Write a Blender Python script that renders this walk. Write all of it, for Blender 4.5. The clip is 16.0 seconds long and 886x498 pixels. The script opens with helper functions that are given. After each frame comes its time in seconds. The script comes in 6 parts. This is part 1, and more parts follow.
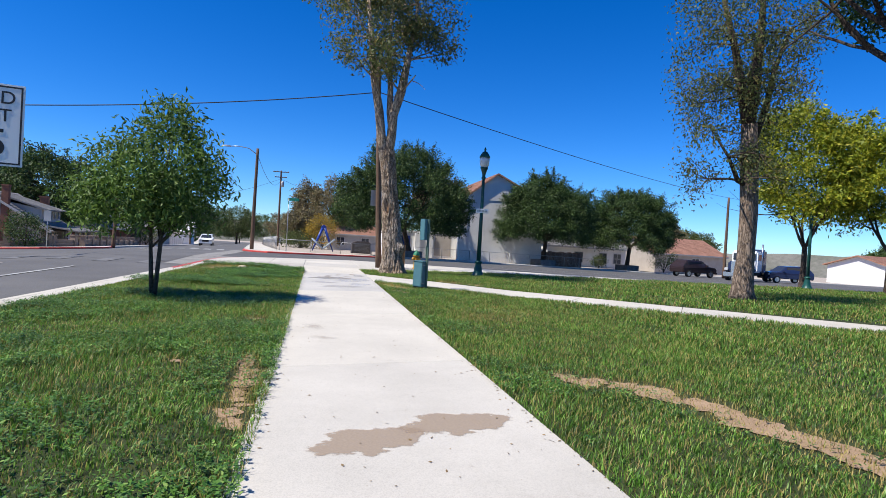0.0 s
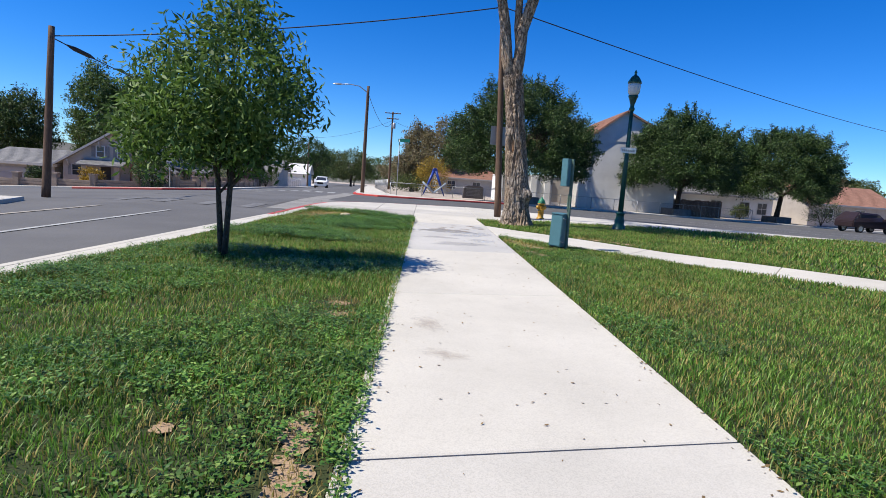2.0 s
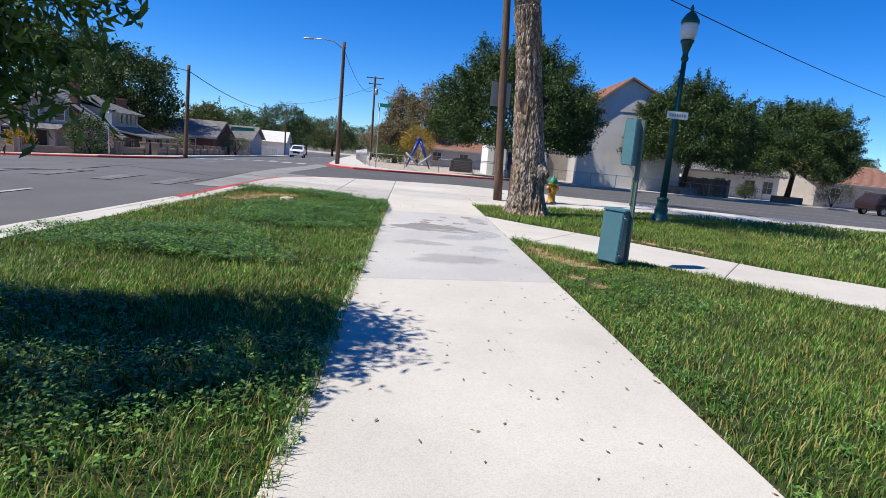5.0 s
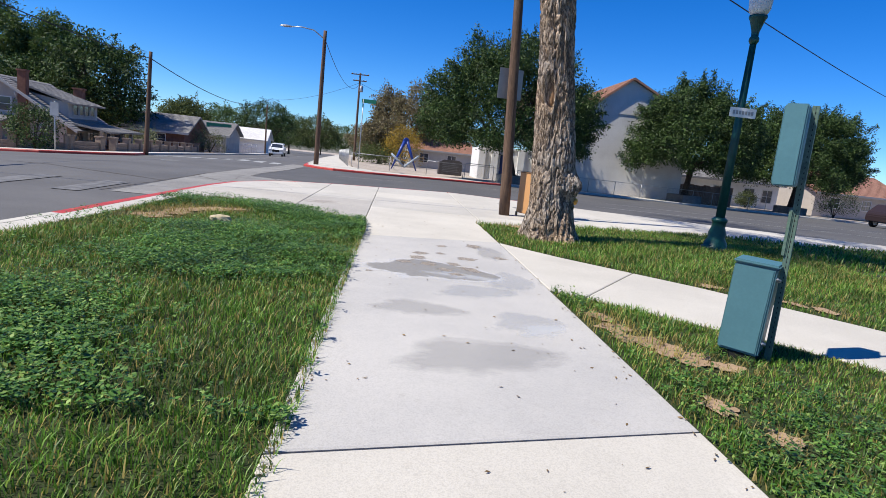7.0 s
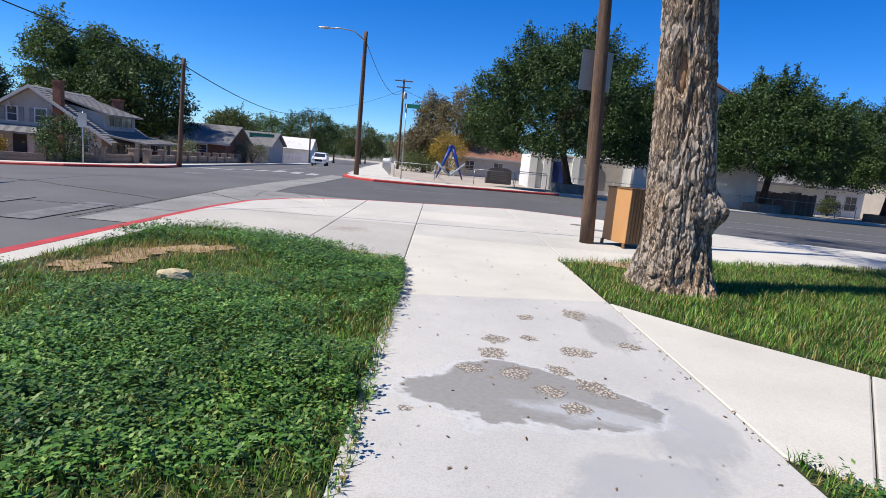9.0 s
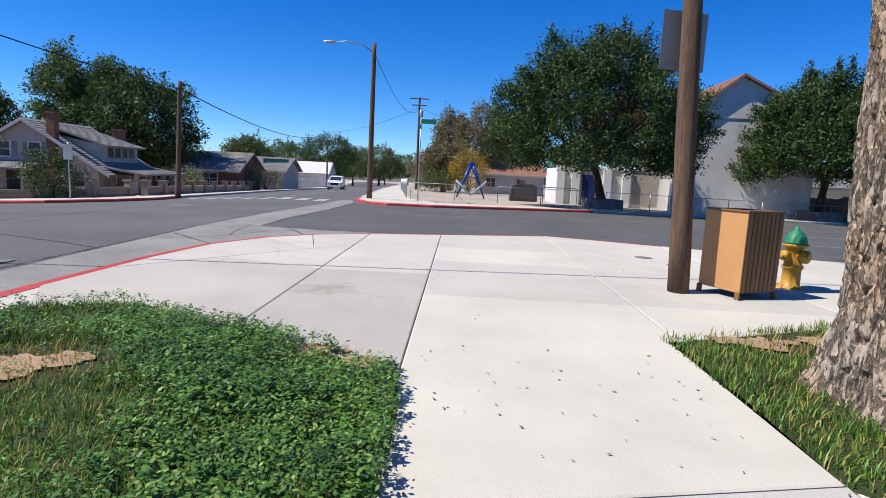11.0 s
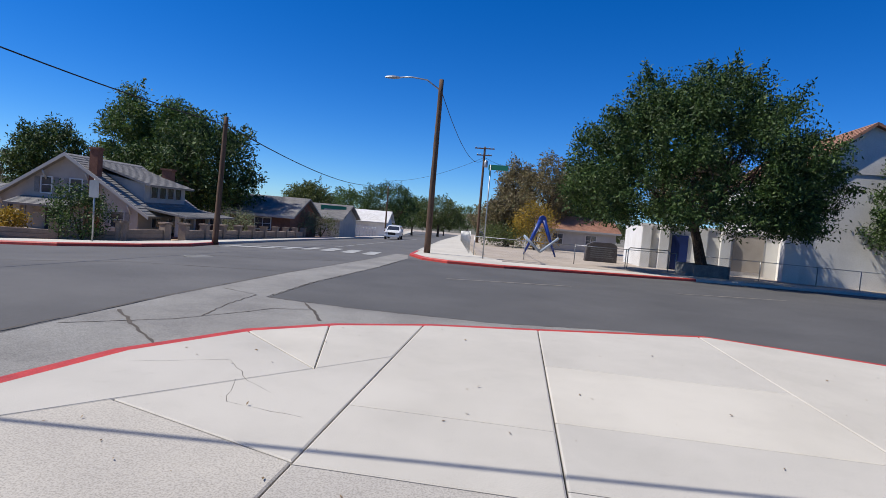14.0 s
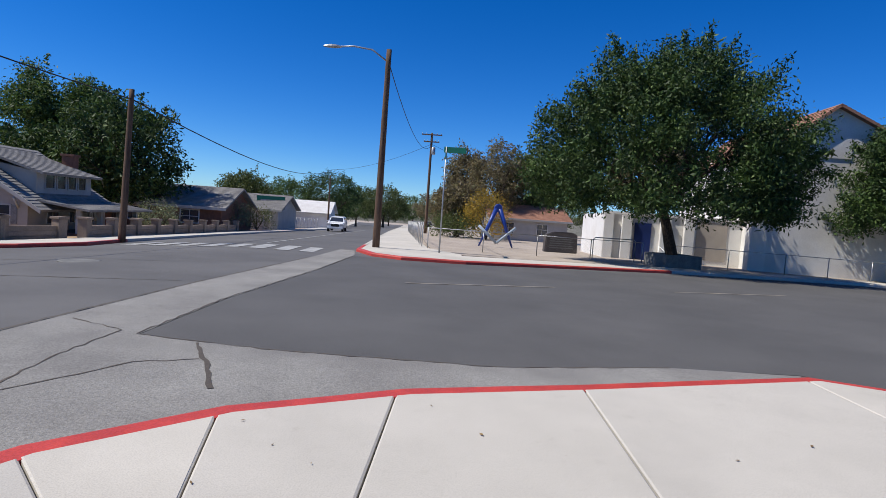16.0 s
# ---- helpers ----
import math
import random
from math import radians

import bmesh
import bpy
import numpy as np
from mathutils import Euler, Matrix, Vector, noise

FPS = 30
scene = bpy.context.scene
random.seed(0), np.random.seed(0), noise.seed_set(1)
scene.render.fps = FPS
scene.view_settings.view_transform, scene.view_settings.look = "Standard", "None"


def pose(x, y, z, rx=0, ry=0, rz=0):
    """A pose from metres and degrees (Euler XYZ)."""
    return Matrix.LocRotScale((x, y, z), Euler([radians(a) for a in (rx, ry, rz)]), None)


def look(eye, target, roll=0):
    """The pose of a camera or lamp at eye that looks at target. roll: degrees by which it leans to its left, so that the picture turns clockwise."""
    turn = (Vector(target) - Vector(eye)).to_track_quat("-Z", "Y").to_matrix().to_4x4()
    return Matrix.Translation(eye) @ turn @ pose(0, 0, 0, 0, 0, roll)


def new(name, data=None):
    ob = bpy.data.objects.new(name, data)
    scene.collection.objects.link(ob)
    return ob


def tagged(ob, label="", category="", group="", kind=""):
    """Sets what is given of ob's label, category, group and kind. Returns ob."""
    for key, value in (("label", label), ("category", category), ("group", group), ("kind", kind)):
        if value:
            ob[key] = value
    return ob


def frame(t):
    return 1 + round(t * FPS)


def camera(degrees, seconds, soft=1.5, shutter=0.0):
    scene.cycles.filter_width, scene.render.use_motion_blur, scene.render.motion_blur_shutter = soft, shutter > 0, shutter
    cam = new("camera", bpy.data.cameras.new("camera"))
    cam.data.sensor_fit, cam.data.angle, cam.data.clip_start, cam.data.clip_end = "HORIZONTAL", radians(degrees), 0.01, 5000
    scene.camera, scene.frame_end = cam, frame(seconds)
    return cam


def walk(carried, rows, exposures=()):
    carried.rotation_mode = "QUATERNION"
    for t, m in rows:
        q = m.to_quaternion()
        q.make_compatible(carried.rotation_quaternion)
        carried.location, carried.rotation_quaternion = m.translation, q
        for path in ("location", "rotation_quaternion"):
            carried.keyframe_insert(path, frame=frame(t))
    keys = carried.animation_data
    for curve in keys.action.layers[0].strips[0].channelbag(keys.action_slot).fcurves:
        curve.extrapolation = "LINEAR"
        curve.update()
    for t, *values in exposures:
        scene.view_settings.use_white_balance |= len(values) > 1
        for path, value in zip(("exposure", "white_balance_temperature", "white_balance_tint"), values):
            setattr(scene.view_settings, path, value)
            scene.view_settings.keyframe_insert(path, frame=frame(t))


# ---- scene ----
cam = camera(76.5, 16.0, soft=0.5)
PATH = [
    (0, (0.564, 0.440, 1.410), (1.008, 2.390, 1.379), 3.50),
    (0.5, (0.503, 1.334, 1.441), (0.806, 3.308, 1.331), 3.50),
    (1, (0.472, 2.197, 1.436), (0.599, 4.185, 1.259), 3.59),
    (1.5, (0.464, 3.019, 1.411), (0.537, 5.004, 1.185), 3.86),
    (2, (0.507, 3.824, 1.391), (0.584, 5.806, 1.138), 4.11),
    (2.5, (0.533, 4.618, 1.397), (0.609, 6.596, 1.116), 4.03),
    (3, (0.575, 5.395, 1.404), (0.655, 7.370, 1.096), 4.18),
    (3.5, (0.600, 6.160, 1.365), (0.675, 8.132, 1.039), 4.19),
    (4, (0.635, 6.961, 1.381), (0.714, 8.930, 1.039), 4.44),
    (6.5, (0.664, 11.236, 1.349), (0.889, 13.193, 1.004), 5.56),
    (7, (0.622, 12.027, 1.358), (0.817, 13.989, 1.020), 6.14),
    (7.5, (0.606, 12.769, 1.366), (0.761, 14.737, 1.045), 5.99),
    (8, (0.557, 13.544, 1.384), (0.666, 15.515, 1.060), 5.83),
    (8.5, (0.535, 14.339, 1.371), (0.615, 16.311, 1.050), 5.62),
    (9, (0.511, 15.195, 1.375), (0.549, 17.167, 1.046), 5.34),
    (11.5, (0.507, 19.148, 1.376), (0.419, 21.132, 1.144), 1.75),
    (12, (0.432, 19.852, 1.413), (0.238, 21.833, 1.222), 2.09),
    (12.5, (0.364, 20.590, 1.430), (0.109, 22.566, 1.260), 2.87),
    (13, (0.208, 21.413, 1.451), (-0.117, 23.381, 1.315), 4.92),
    (13.5, (-0.003, 22.208, 1.409), (-0.296, 24.183, 1.300), 5.02),
    (14, (-0.219, 23.007, 1.386), (-0.479, 24.987, 1.282), 4.85),
    (14.5, (-0.460, 23.797, 1.355), (-0.678, 25.782, 1.255), 4.47),
    (15, (-0.635, 24.592, 1.337), (-0.760, 26.586, 1.239), 5.13),
    (15.5, (-0.788, 25.382, 1.322), (-0.841, 27.379, 1.219), 5.16),
    (16, (-0.928, 26.098, 1.344), (-0.990, 28.093, 1.220), 4.16),
]
walk(cam, [(t, look(e, g, r)) for t, e, g, r in PATH], [(0, 0.58), (4, 0.48), (9, 0.5), (11.5, 0.42), (12.5, 0.28), (16, 0.2)])

# ---- world ----
world = bpy.data.worlds.new("world")
scene.world = world
world.use_nodes = True
wn = world.node_tree
sky = wn.nodes.new("ShaderNodeTexSky")
sky.sky_type, sky.sun_disc = "NISHITA", False
sky.sun_elevation, sky.sun_rotation = radians(54), radians(-104)
sky.altitude, sky.air_density, sky.dust_density, sky.ozone_density = 1400, 0.95, 0.0, 4.0
wn.nodes["Background"].inputs[1].default_value = 0.088
deep = wn.nodes.new("ShaderNodeHueSaturation")
deep.inputs["Saturation"].default_value, deep.inputs["Value"].default_value = 1.38, 1.05
tint = wn.nodes.new("ShaderNodeMix")
tint.data_type, tint.blend_type = "RGBA", "MULTIPLY"
tint.inputs[0].default_value, tint.inputs[7].default_value = 1.0, (0.62, 0.88, 1.22, 1)
wn.links.new(sky.outputs[0], deep.inputs["Color"])
wn.links.new(deep.outputs[0], tint.inputs[6])
wn.links.new(tint.outputs[2], wn.nodes["Background"].inputs[0])
sun = new("sun", bpy.data.lights.new("sun", "SUN"))
sun.data.energy, sun.data.angle, sun.data.color = 4.8, radians(0.5), (1.0, 0.945, 0.85)
sun.matrix_world = look((-60, -15, 85), (0, 0, 0))


# ---- materials ----
def lerp(a, b, f):
    return tuple(x + (y - x) * f for x, y in zip(a, b))


def shader(name, rough=0.8, metal=0.0, spec=0.4):
    m = bpy.data.materials.new(name)
    m.use_nodes = True
    b = m.node_tree.nodes["Principled BSDF"]
    b.inputs["Roughness"].default_value, b.inputs["Metallic"].default_value = rough, metal
    b.inputs["Specular IOR Level"].default_value = spec
    return m, m.node_tree.nodes, m.node_tree.links, b


def ramp(nodes, stops):
    r = nodes.new("ShaderNodeValToRGB")
    while len(r.color_ramp.elements) < len(stops):
        r.color_ramp.elements.new(0.5)
    for e, (p, c) in zip(r.color_ramp.elements, stops):
        e.position, e.color = p, (*c, 1)
    return r


def coarse(nodes, links, scale, detail=5, rough=0.6, stretch=None):
    n = nodes.new("ShaderNodeTexNoise")
    n.inputs["Scale"].default_value, n.inputs["Detail"].default_value, n.inputs["Roughness"].default_value = scale, detail, rough
    co = nodes.new("ShaderNodeTexCoord")
    if stretch:
        mp = nodes.new("ShaderNodeMapping")
        mp.inputs["Scale"].default_value = stretch
        links.new(co.outputs["Object"], mp.inputs[0])
        links.new(mp.outputs[0], n.inputs["Vector"])
    else:
        links.new(co.outputs["Object"], n.inputs["Vector"])
    return n


def mixed(nodes, links, a, b, fac, mode="MIX"):
    x = nodes.new("ShaderNodeMix")
    x.data_type, x.blend_type = "RGBA", mode
    for sock, v in ((x.inputs[6], a), (x.inputs[7], b), (x.inputs[0], fac)):
        if isinstance(v, bpy.types.NodeSocket):
            links.new(v, sock)
        elif isinstance(v, tuple):
            sock.default_value = (*v, 1)
        else:
            sock.default_value = v
    return x.outputs[2]


def surface(name, color, dark=None, rough=0.8, big=0.6, fine=40, bump=0.3, metal=0.0, spec=0.4, stretch=None, varied=0.0, fine_amount=0.35):
    """A painted, stone or metal surface: stains at one scale, grain at another, and relief."""
    m, nodes, links, b = shader(name, rough, metal, spec)
    dark = dark or tuple(c * 0.7 for c in color)
    n1, n2 = coarse(nodes, links, big, 6, 0.65, stretch), coarse(nodes, links, fine, 4, 0.7, stretch)
    r1 = ramp(nodes, [(0.35, dark), (0.65, color)])
    links.new(n1.outputs[0], r1.inputs[0])
    r2 = ramp(nodes, [(0.3, (1 - fine_amount,) * 3), (0.7, (1.0,) * 3)])
    links.new(n2.outputs[0], r2.inputs[0])
    out = mixed(nodes, links, r1.outputs[0], r2.outputs[0], 1.0, "MULTIPLY")
    if varied:
        info = nodes.new("ShaderNodeObjectInfo")
        rr = ramp(nodes, [(0, (1 - varied,) * 3), (1, (1.0,) * 3)])
        links.new(info.outputs["Random"], rr.inputs[0])
        out = mixed(nodes, links, out, rr.outputs[0], 1.0, "MULTIPLY")
    links.new(out, b.inputs["Base Color"])
    if bump:
        bp = nodes.new("ShaderNodeBump")
        bp.inputs["Strength"].default_value, bp.inputs["Distance"].default_value = bump, 0.01
        links.new(n2.outputs[0], bp.inputs["Height"])
        links.new(bp.outputs[0], b.inputs["Normal"])
    return m


def foliage(name, a, b_, c=None, through_light=0.35, rough=0.55, patch=0.9, low=0.7, high=1.15):
    """Leaves: each leaf a little different, some light passing through."""
    m, nodes, links, b = shader(name, rough, 0, 0.35)
    g = nodes.new("ShaderNodeNewGeometry")
    stops = [(0, a), (0.75, b_)] + ([(1.0, c)] if c else [])
    r = ramp(nodes, stops)
    links.new(g.outputs["Random Per Island"], r.inputs[0])
    n = coarse(nodes, links, patch, 4)
    rr = ramp(nodes, [(0.3, (low, low, low)), (0.7, (high, high, high * 0.87))])
    links.new(n.outputs[0], rr.inputs[0])
    col = mixed(nodes, links, r.outputs[0], rr.outputs[0], 1.0, "MULTIPLY")
    links.new(col, b.inputs["Base Color"])
    t = nodes.new("ShaderNodeBsdfTranslucent")
    links.new(col, t.inputs[0])
    mx = nodes.new("ShaderNodeMixShader")
    mx.inputs[0].default_value = through_light
    links.new(b.outputs[0], mx.inputs[1])
    links.new(t.outputs[0], mx.inputs[2])
    links.new(mx.outputs[0], nodes["Material Output"].inputs[0])
    return m


def bark(name, light, dark, scale=1.0, ridges=0.06):
    m, nodes, links, b = shader(name, 0.9, 0, 0.2)
    co = nodes.new("ShaderNodeTexCoord")
    mp = nodes.new("ShaderNodeMapping")
    mp.inputs["Scale"].default_value = (9 * scale, 9 * scale, 1.9 * scale)
    links.new(co.outputs["Object"], mp.inputs[0])
    wob = nodes.new("ShaderNodeTexNoise")
    wob.inputs["Scale"].default_value, wob.inputs["Detail"].default_value = 0.9, 5
    links.new(mp.outputs[0], wob.inputs["Vector"])
    add = nodes.new("ShaderNodeVectorMath")
    add.operation = "ADD"
    links.new(mp.outputs[0], add.inputs[0])
    wide = nodes.new("ShaderNodeVectorMath")
    wide.operation = "SCALE"
    wide.inputs["Scale"].default_value = 2.6
    links.new(wob.outputs["Color"], wide.inputs[0])
    links.new(wide.outputs[0], add.inputs[1])
    v = nodes.new("ShaderNodeTexVoronoi")
    v.feature = "DISTANCE_TO_EDGE"
    v.inputs["Scale"].default_value = 1.2
    links.new(add.outputs[0], v.inputs["Vector"])
    f = coarse(nodes, links, 30 * scale, 5, 0.7, (1, 1, 0.3))
    r = ramp(nodes, [(0.0, dark), (0.07, lerp(dark, light, 0.4)), (0.22, light)])
    links.new(v.outputs["Distance"], r.inputs[0])
    rf = ramp(nodes, [(0.25, (0.55, 0.55, 0.55)), (0.7, (1, 1, 1))])
    links.new(f.outputs[0], rf.inputs[0])
    links.new(mixed(nodes, links, r.outputs[0], rf.outputs[0], 1.0, "MULTIPLY"), b.inputs["Base Color"])
    h = nodes.new("ShaderNodeMath")
    h.operation = "MINIMUM"
    h.inputs[1].default_value = 0.35
    links.new(v.outputs["Distance"], h.inputs[0])
    b1, b2 = nodes.new("ShaderNodeBump"), nodes.new("ShaderNodeBump")
    b1.inputs["Strength"].default_value, b1.inputs["Distance"].default_value = 1.0, ridges
    b2.inputs["Strength"].default_value, b2.inputs["Distance"].default_value = 0.6, 0.01
    links.new(h.outputs[0], b1.inputs["Height"])
    links.new(f.outputs[0], b2.inputs["Height"])
    links.new(b1.outputs[0], b2.inputs["Normal"])
    links.new(b2.outputs[0], b.inputs["Normal"])
    return m


def walkway(name, color, dark, grit=0.82, size=120):
    """Broom-finished concrete: cloudy tone from slab to slab, fine sand grain, small dark specks."""
    m, nodes, links, b = shader(name, 0.85, 0, 0.3)
    n1, n2, n3 = coarse(nodes, links, 0.5, 7, 0.65), coarse(nodes, links, size, 4, 0.65), coarse(nodes, links, 7, 8, 0.75)
    r1 = ramp(nodes, [(0.3, dark), (0.62, color)])
    links.new(n1.outputs[0], r1.inputs[0])
    r2 = ramp(nodes, [(0.36, (grit, grit, grit)), (0.56, (1, 1, 1))])
    links.new(n2.outputs[0], r2.inputs[0])
    r3 = ramp(nodes, [(0.2, (0.72, 0.69, 0.66)), (0.42, (1, 1, 1))])
    links.new(n3.outputs[0], r3.inputs[0])
    c = mixed(nodes, links, r1.outputs[0], r2.outputs[0], 1.0, "MULTIPLY")
    c = mixed(nodes, links, c, r3.outputs[0], 0.55, "MULTIPLY")
    info = nodes.new("ShaderNodeObjectInfo")
    rr = ramp(nodes, [(0, (0.86, 0.86, 0.87)), (1, (1, 0.99, 0.97))])
    links.new(info.outputs["Random"], rr.inputs[0])
    c = mixed(nodes, links, c, rr.outputs[0], 1.0, "MULTIPLY")
    links.new(c, b.inputs["Base Color"])
    bp = nodes.new("ShaderNodeBump")
    bp.inputs["Strength"].default_value, bp.inputs["Distance"].default_value = 0.35, 0.004
    links.new(n2.outputs[0], bp.inputs["Height"])
    links.new(bp.outputs[0], b.inputs["Normal"])
    return m


def stain(name, color, alpha, scale=2.2, ring=False, edge=0.50):
    """A dried puddle mark, with an uneven rim, see-through where it thins out."""
    m, nodes, links, b = shader(name, 0.7, 0, 0.3)
    n = coarse(nodes, links, scale, 6, 0.62)
    co = nodes.new("ShaderNodeTexCoord")
    ln = nodes.new("ShaderNodeVectorMath")
    ln.operation = "LENGTH"
    sub = nodes.new("ShaderNodeVectorMath")
    sub.operation = "MULTIPLY_ADD"
    sub.inputs[1].default_value, sub.inputs[2].default_value = (2, 2, 0), (-1, -1, 0)
    links.new(co.outputs["Generated"], sub.inputs[0])
    links.new(sub.outputs[0], ln.inputs[0])
    ad = nodes.new("ShaderNodeMath")
    ad.operation = "MULTIPLY_ADD"
    ad.inputs[1].default_value, ad.inputs[2].default_value = 1.7, -0.85
    links.new(n.outputs[0], ad.inputs[0])
    tot = nodes.new("ShaderNodeMath")
    tot.operation = "ADD"
    links.new(ln.outputs["Value"], tot.inputs[0])
    links.new(ad.outputs[0], tot.inputs[1])
    r = ramp(nodes, [(edge - 0.2, (alpha,) * 3), (edge, (alpha,) * 3), (0.66, (0, 0, 0))])
    links.new(tot.outputs[0], r.inputs[0])
    links.new(r.outputs[0], b.inputs["Alpha"])
    n2 = coarse(nodes, links, 60, 3)
    rc = ramp(nodes, [(0.3, tuple(c * 0.8 for c in color)), (0.7, color)])
    links.new(n2.outputs[0], rc.inputs[0])
    out = rc.outputs[0]
    if ring:
        rim = ramp(nodes, [(0.52, (0, 0, 0)), (0.57, (1, 1, 1)), (0.62, (0.8, 0.8, 0.8))])
        links.new(tot.outputs[0], rim.inputs[0])
        out = mixed(nodes, links, out, (0.74, 0.75, 0.76), rim.outputs[0])
    links.new(out, b.inputs["Base Color"])
    return m


def gravel_patch(name):
    """A worn spot where the cement skin is gone and pale and dark pebbles show."""
    m = stain(name, (0.40, 0.37, 0.33), 0.85, 3.0, False, 0.50)
    nodes, links = m.node_tree.nodes, m.node_tree.links
    b = nodes["Principled BSDF"]
    co, v = nodes.new("ShaderNodeNewGeometry"), nodes.new("ShaderNodeTexVoronoi")
    v.inputs["Scale"].default_value = 55
    links.new(co.outputs["Position"], v.inputs["Vector"])
    r = ramp(nodes, [(0.0, (0.62, 0.56, 0.47)), (0.35, (0.50, 0.43, 0.36)), (0.55, (0.20, 0.17, 0.14))])
    links.new(v.outputs["Distance"], r.inputs[0])
    links.new(r.outputs[0], b.inputs["Base Color"])
    bp = nodes.new("ShaderNodeBump")
    bp.invert, bp.inputs["Strength"].default_value, bp.inputs["Distance"].default_value = True, 0.8, 0.01
    links.new(v.outputs["Distance"], bp.inputs["Height"])
    links.new(bp.outputs[0], b.inputs["Normal"])
    return m


def plain(name, color, rough=0.5, metal=0.0, spec=0.5):
    m, nodes, links, b = shader(name, rough, metal, spec)
    b.inputs["Base Color"].default_value = (*color, 1)
    return m


CONCRETE = walkway("concrete", (0.575, 0.545, 0.485), (0.47, 0.445, 0.395))
CONCRETE_MID = walkway("greyish concrete", (0.535, 0.515, 0.48), (0.41, 0.40, 0.385))
CONCRETE_OLD = walkway("worn concrete", (0.50, 0.47, 0.42), (0.41, 0.385, 0.35), 0.64, 90)
VALLEY = surface("pitted old concrete", (0.36, 0.35, 0.325), (0.26, 0.25, 0.235), 0.9, 0.8, 70, 0.9, fine_amount=0.55)
JOINT = surface("joint dirt", (0.12, 0.10, 0.08), bump=0.6)
ASPHALT = surface("asphalt", (0.158, 0.154, 0.15), (0.115, 0.112, 0.11), 0.85, 0.25, 90, 0.5, fine_amount=0.45)
ASPHALT_NEW = surface("patched asphalt", (0.128, 0.125, 0.122), (0.098, 0.096, 0.094), 0.85, 0.4, 90, 0.5, fine_amount=0.45)
RED = surface("red kerb paint", (0.62, 0.07, 0.05), (0.45, 0.05, 0.04), 0.55, 3.0, 60, 0.3)
ROADPAINT = surface("road paint", (0.52, 0.52, 0.50), (0.30, 0.30, 0.29), 0.7, 2.5, 50, 0.3)
ROADLINE = surface("thin road line", (0.48, 0.42, 0.34), (0.28, 0.26, 0.23), 0.7, 2.0, 50, 0.3)
SOIL = surface("dry soil", (0.47, 0.325, 0.20), (0.34, 0.23, 0.135), 0.95, 1.5, 60, 1.0)
TURF = surface("turf floor", (0.045, 0.06, 0.016), (0.028, 0.042, 0.010), 0.95, 1.2, 40, 1.0)
ROADFADED = surface("worn off road paint", (0.22, 0.215, 0.21), (0.10, 0.10, 0.10), 0.8, 3.5, 50, 0.3)
PALESTONE = surface("pale yellow stone", (0.66, 0.56, 0.36), (0.50, 0.41, 0.25), 0.9, 6, 40, 0.6)
SAND = surface("sandy yard", (0.50, 0.43, 0.36), (0.38, 0.32, 0.26), 0.95, 0.5, 40, 0.8)
STUCCO_WHITE = surface("white stucco", (0.78, 0.77, 0.75), (0.68, 0.66, 0.63), 0.9, 0.7, 25, 0.6, fine_amount=0.12)
STUCCO_GREY = surface("grey parged wall", (0.76, 0.745, 0.715), (0.64, 0.62, 0.59), 0.9, 0.5, 14, 0.9, fine_amount=0.18)
TAN = surface("tan paint", (0.44, 0.39, 0.34), (0.37, 0.33, 0.29), 0.8, 1.0, 30, 0.3, fine_amount=0.15)
SIDING = surface("pale siding", (0.45, 0.44, 0.42), (0.38, 0.37, 0.35), 0.8, 1.0, 30, 0.2, fine_amount=0.12)
SHINGLE = surface("grey shingles", (0.30, 0.29, 0.28), (0.21, 0.205, 0.20), 0.9, 1.5, 12, 0.8)
SHINGLE_RED = surface("red brown shingles", (0.42, 0.22, 0.15), (0.30, 0.155, 0.105), 0.9, 1.5, 12, 0.8)
BRICK = surface("red brick", (0.25, 0.115, 0.075), (0.17, 0.08, 0.055), 0.9, 4, 30, 0.7)
BLOCKWALL = surface("tan block", (0.36, 0.28, 0.22), (0.28, 0.215, 0.17), 0.9, 2.5, 30, 0.7, varied=0.2)
WINDOWFRAME = surface("white frame", (0.68, 0.67, 0.65), bump=0.1, fine_amount=0.1)
GLASS = plain("window glass", (0.03, 0.035, 0.045), 0.08, 0.0, 0.8)
DOORDARK = surface("dark door", (0.05, 0.04, 0.035), rough=0.6)
DOORBLUE = surface("blue door paint", (0.015, 0.035, 0.16), rough=0.5, bump=0.1)
STEEL = surface("galvanised steel", (0.42, 0.43, 0.44), (0.33, 0.34, 0.35), 0.45, 3, 40, 0.1, 0.7, fine_amount=0.15)
MESHWIRE = surface("fence wire", (0.30, 0.31, 0.32), rough=0.5, metal=0.5, bump=0)
LAMPGREEN = surface("green lamp paint", (0.012, 0.095, 0.075), (0.008, 0.06, 0.05), 0.4, 3, 40, 0.1, fine_amount=0.2)
BOXGREEN = surface("blue green enamel", (0.085, 0.20, 0.225), (0.07, 0.17, 0.195), 0.45, 2, 40, 0.05, fine_amount=0.1)
POSTGREEN = surface("weathered green post", (0.12, 0.20, 0.15), (0.09, 0.14, 0.11), 0.6, 5, 40, 0.2)
# near black: puts the dark inside holes and recesses into the colour
HOLE = plain("dark hole", (0.01, 0.01, 0.01), 0.9)
CREOSOTE = surface("weathered pole wood", (0.22, 0.135, 0.085), (0.10, 0.06, 0.04), 0.9, 2.0, 14, 1.0, stretch=(6, 6, 0.35), fine_amount=0.6)
BINWOOD = surface("brown slat", (0.30, 0.155, 0.06), (0.23, 0.115, 0.045), 0.6, 3, 30, 0.2, stretch=(4, 4, 0.5), varied=0.2)
BINPANEL = surface("orange tan panel", (0.56, 0.29, 0.115), (0.50, 0.255, 0.10), 0.55, 2, 40, 0.1, fine_amount=0.1)
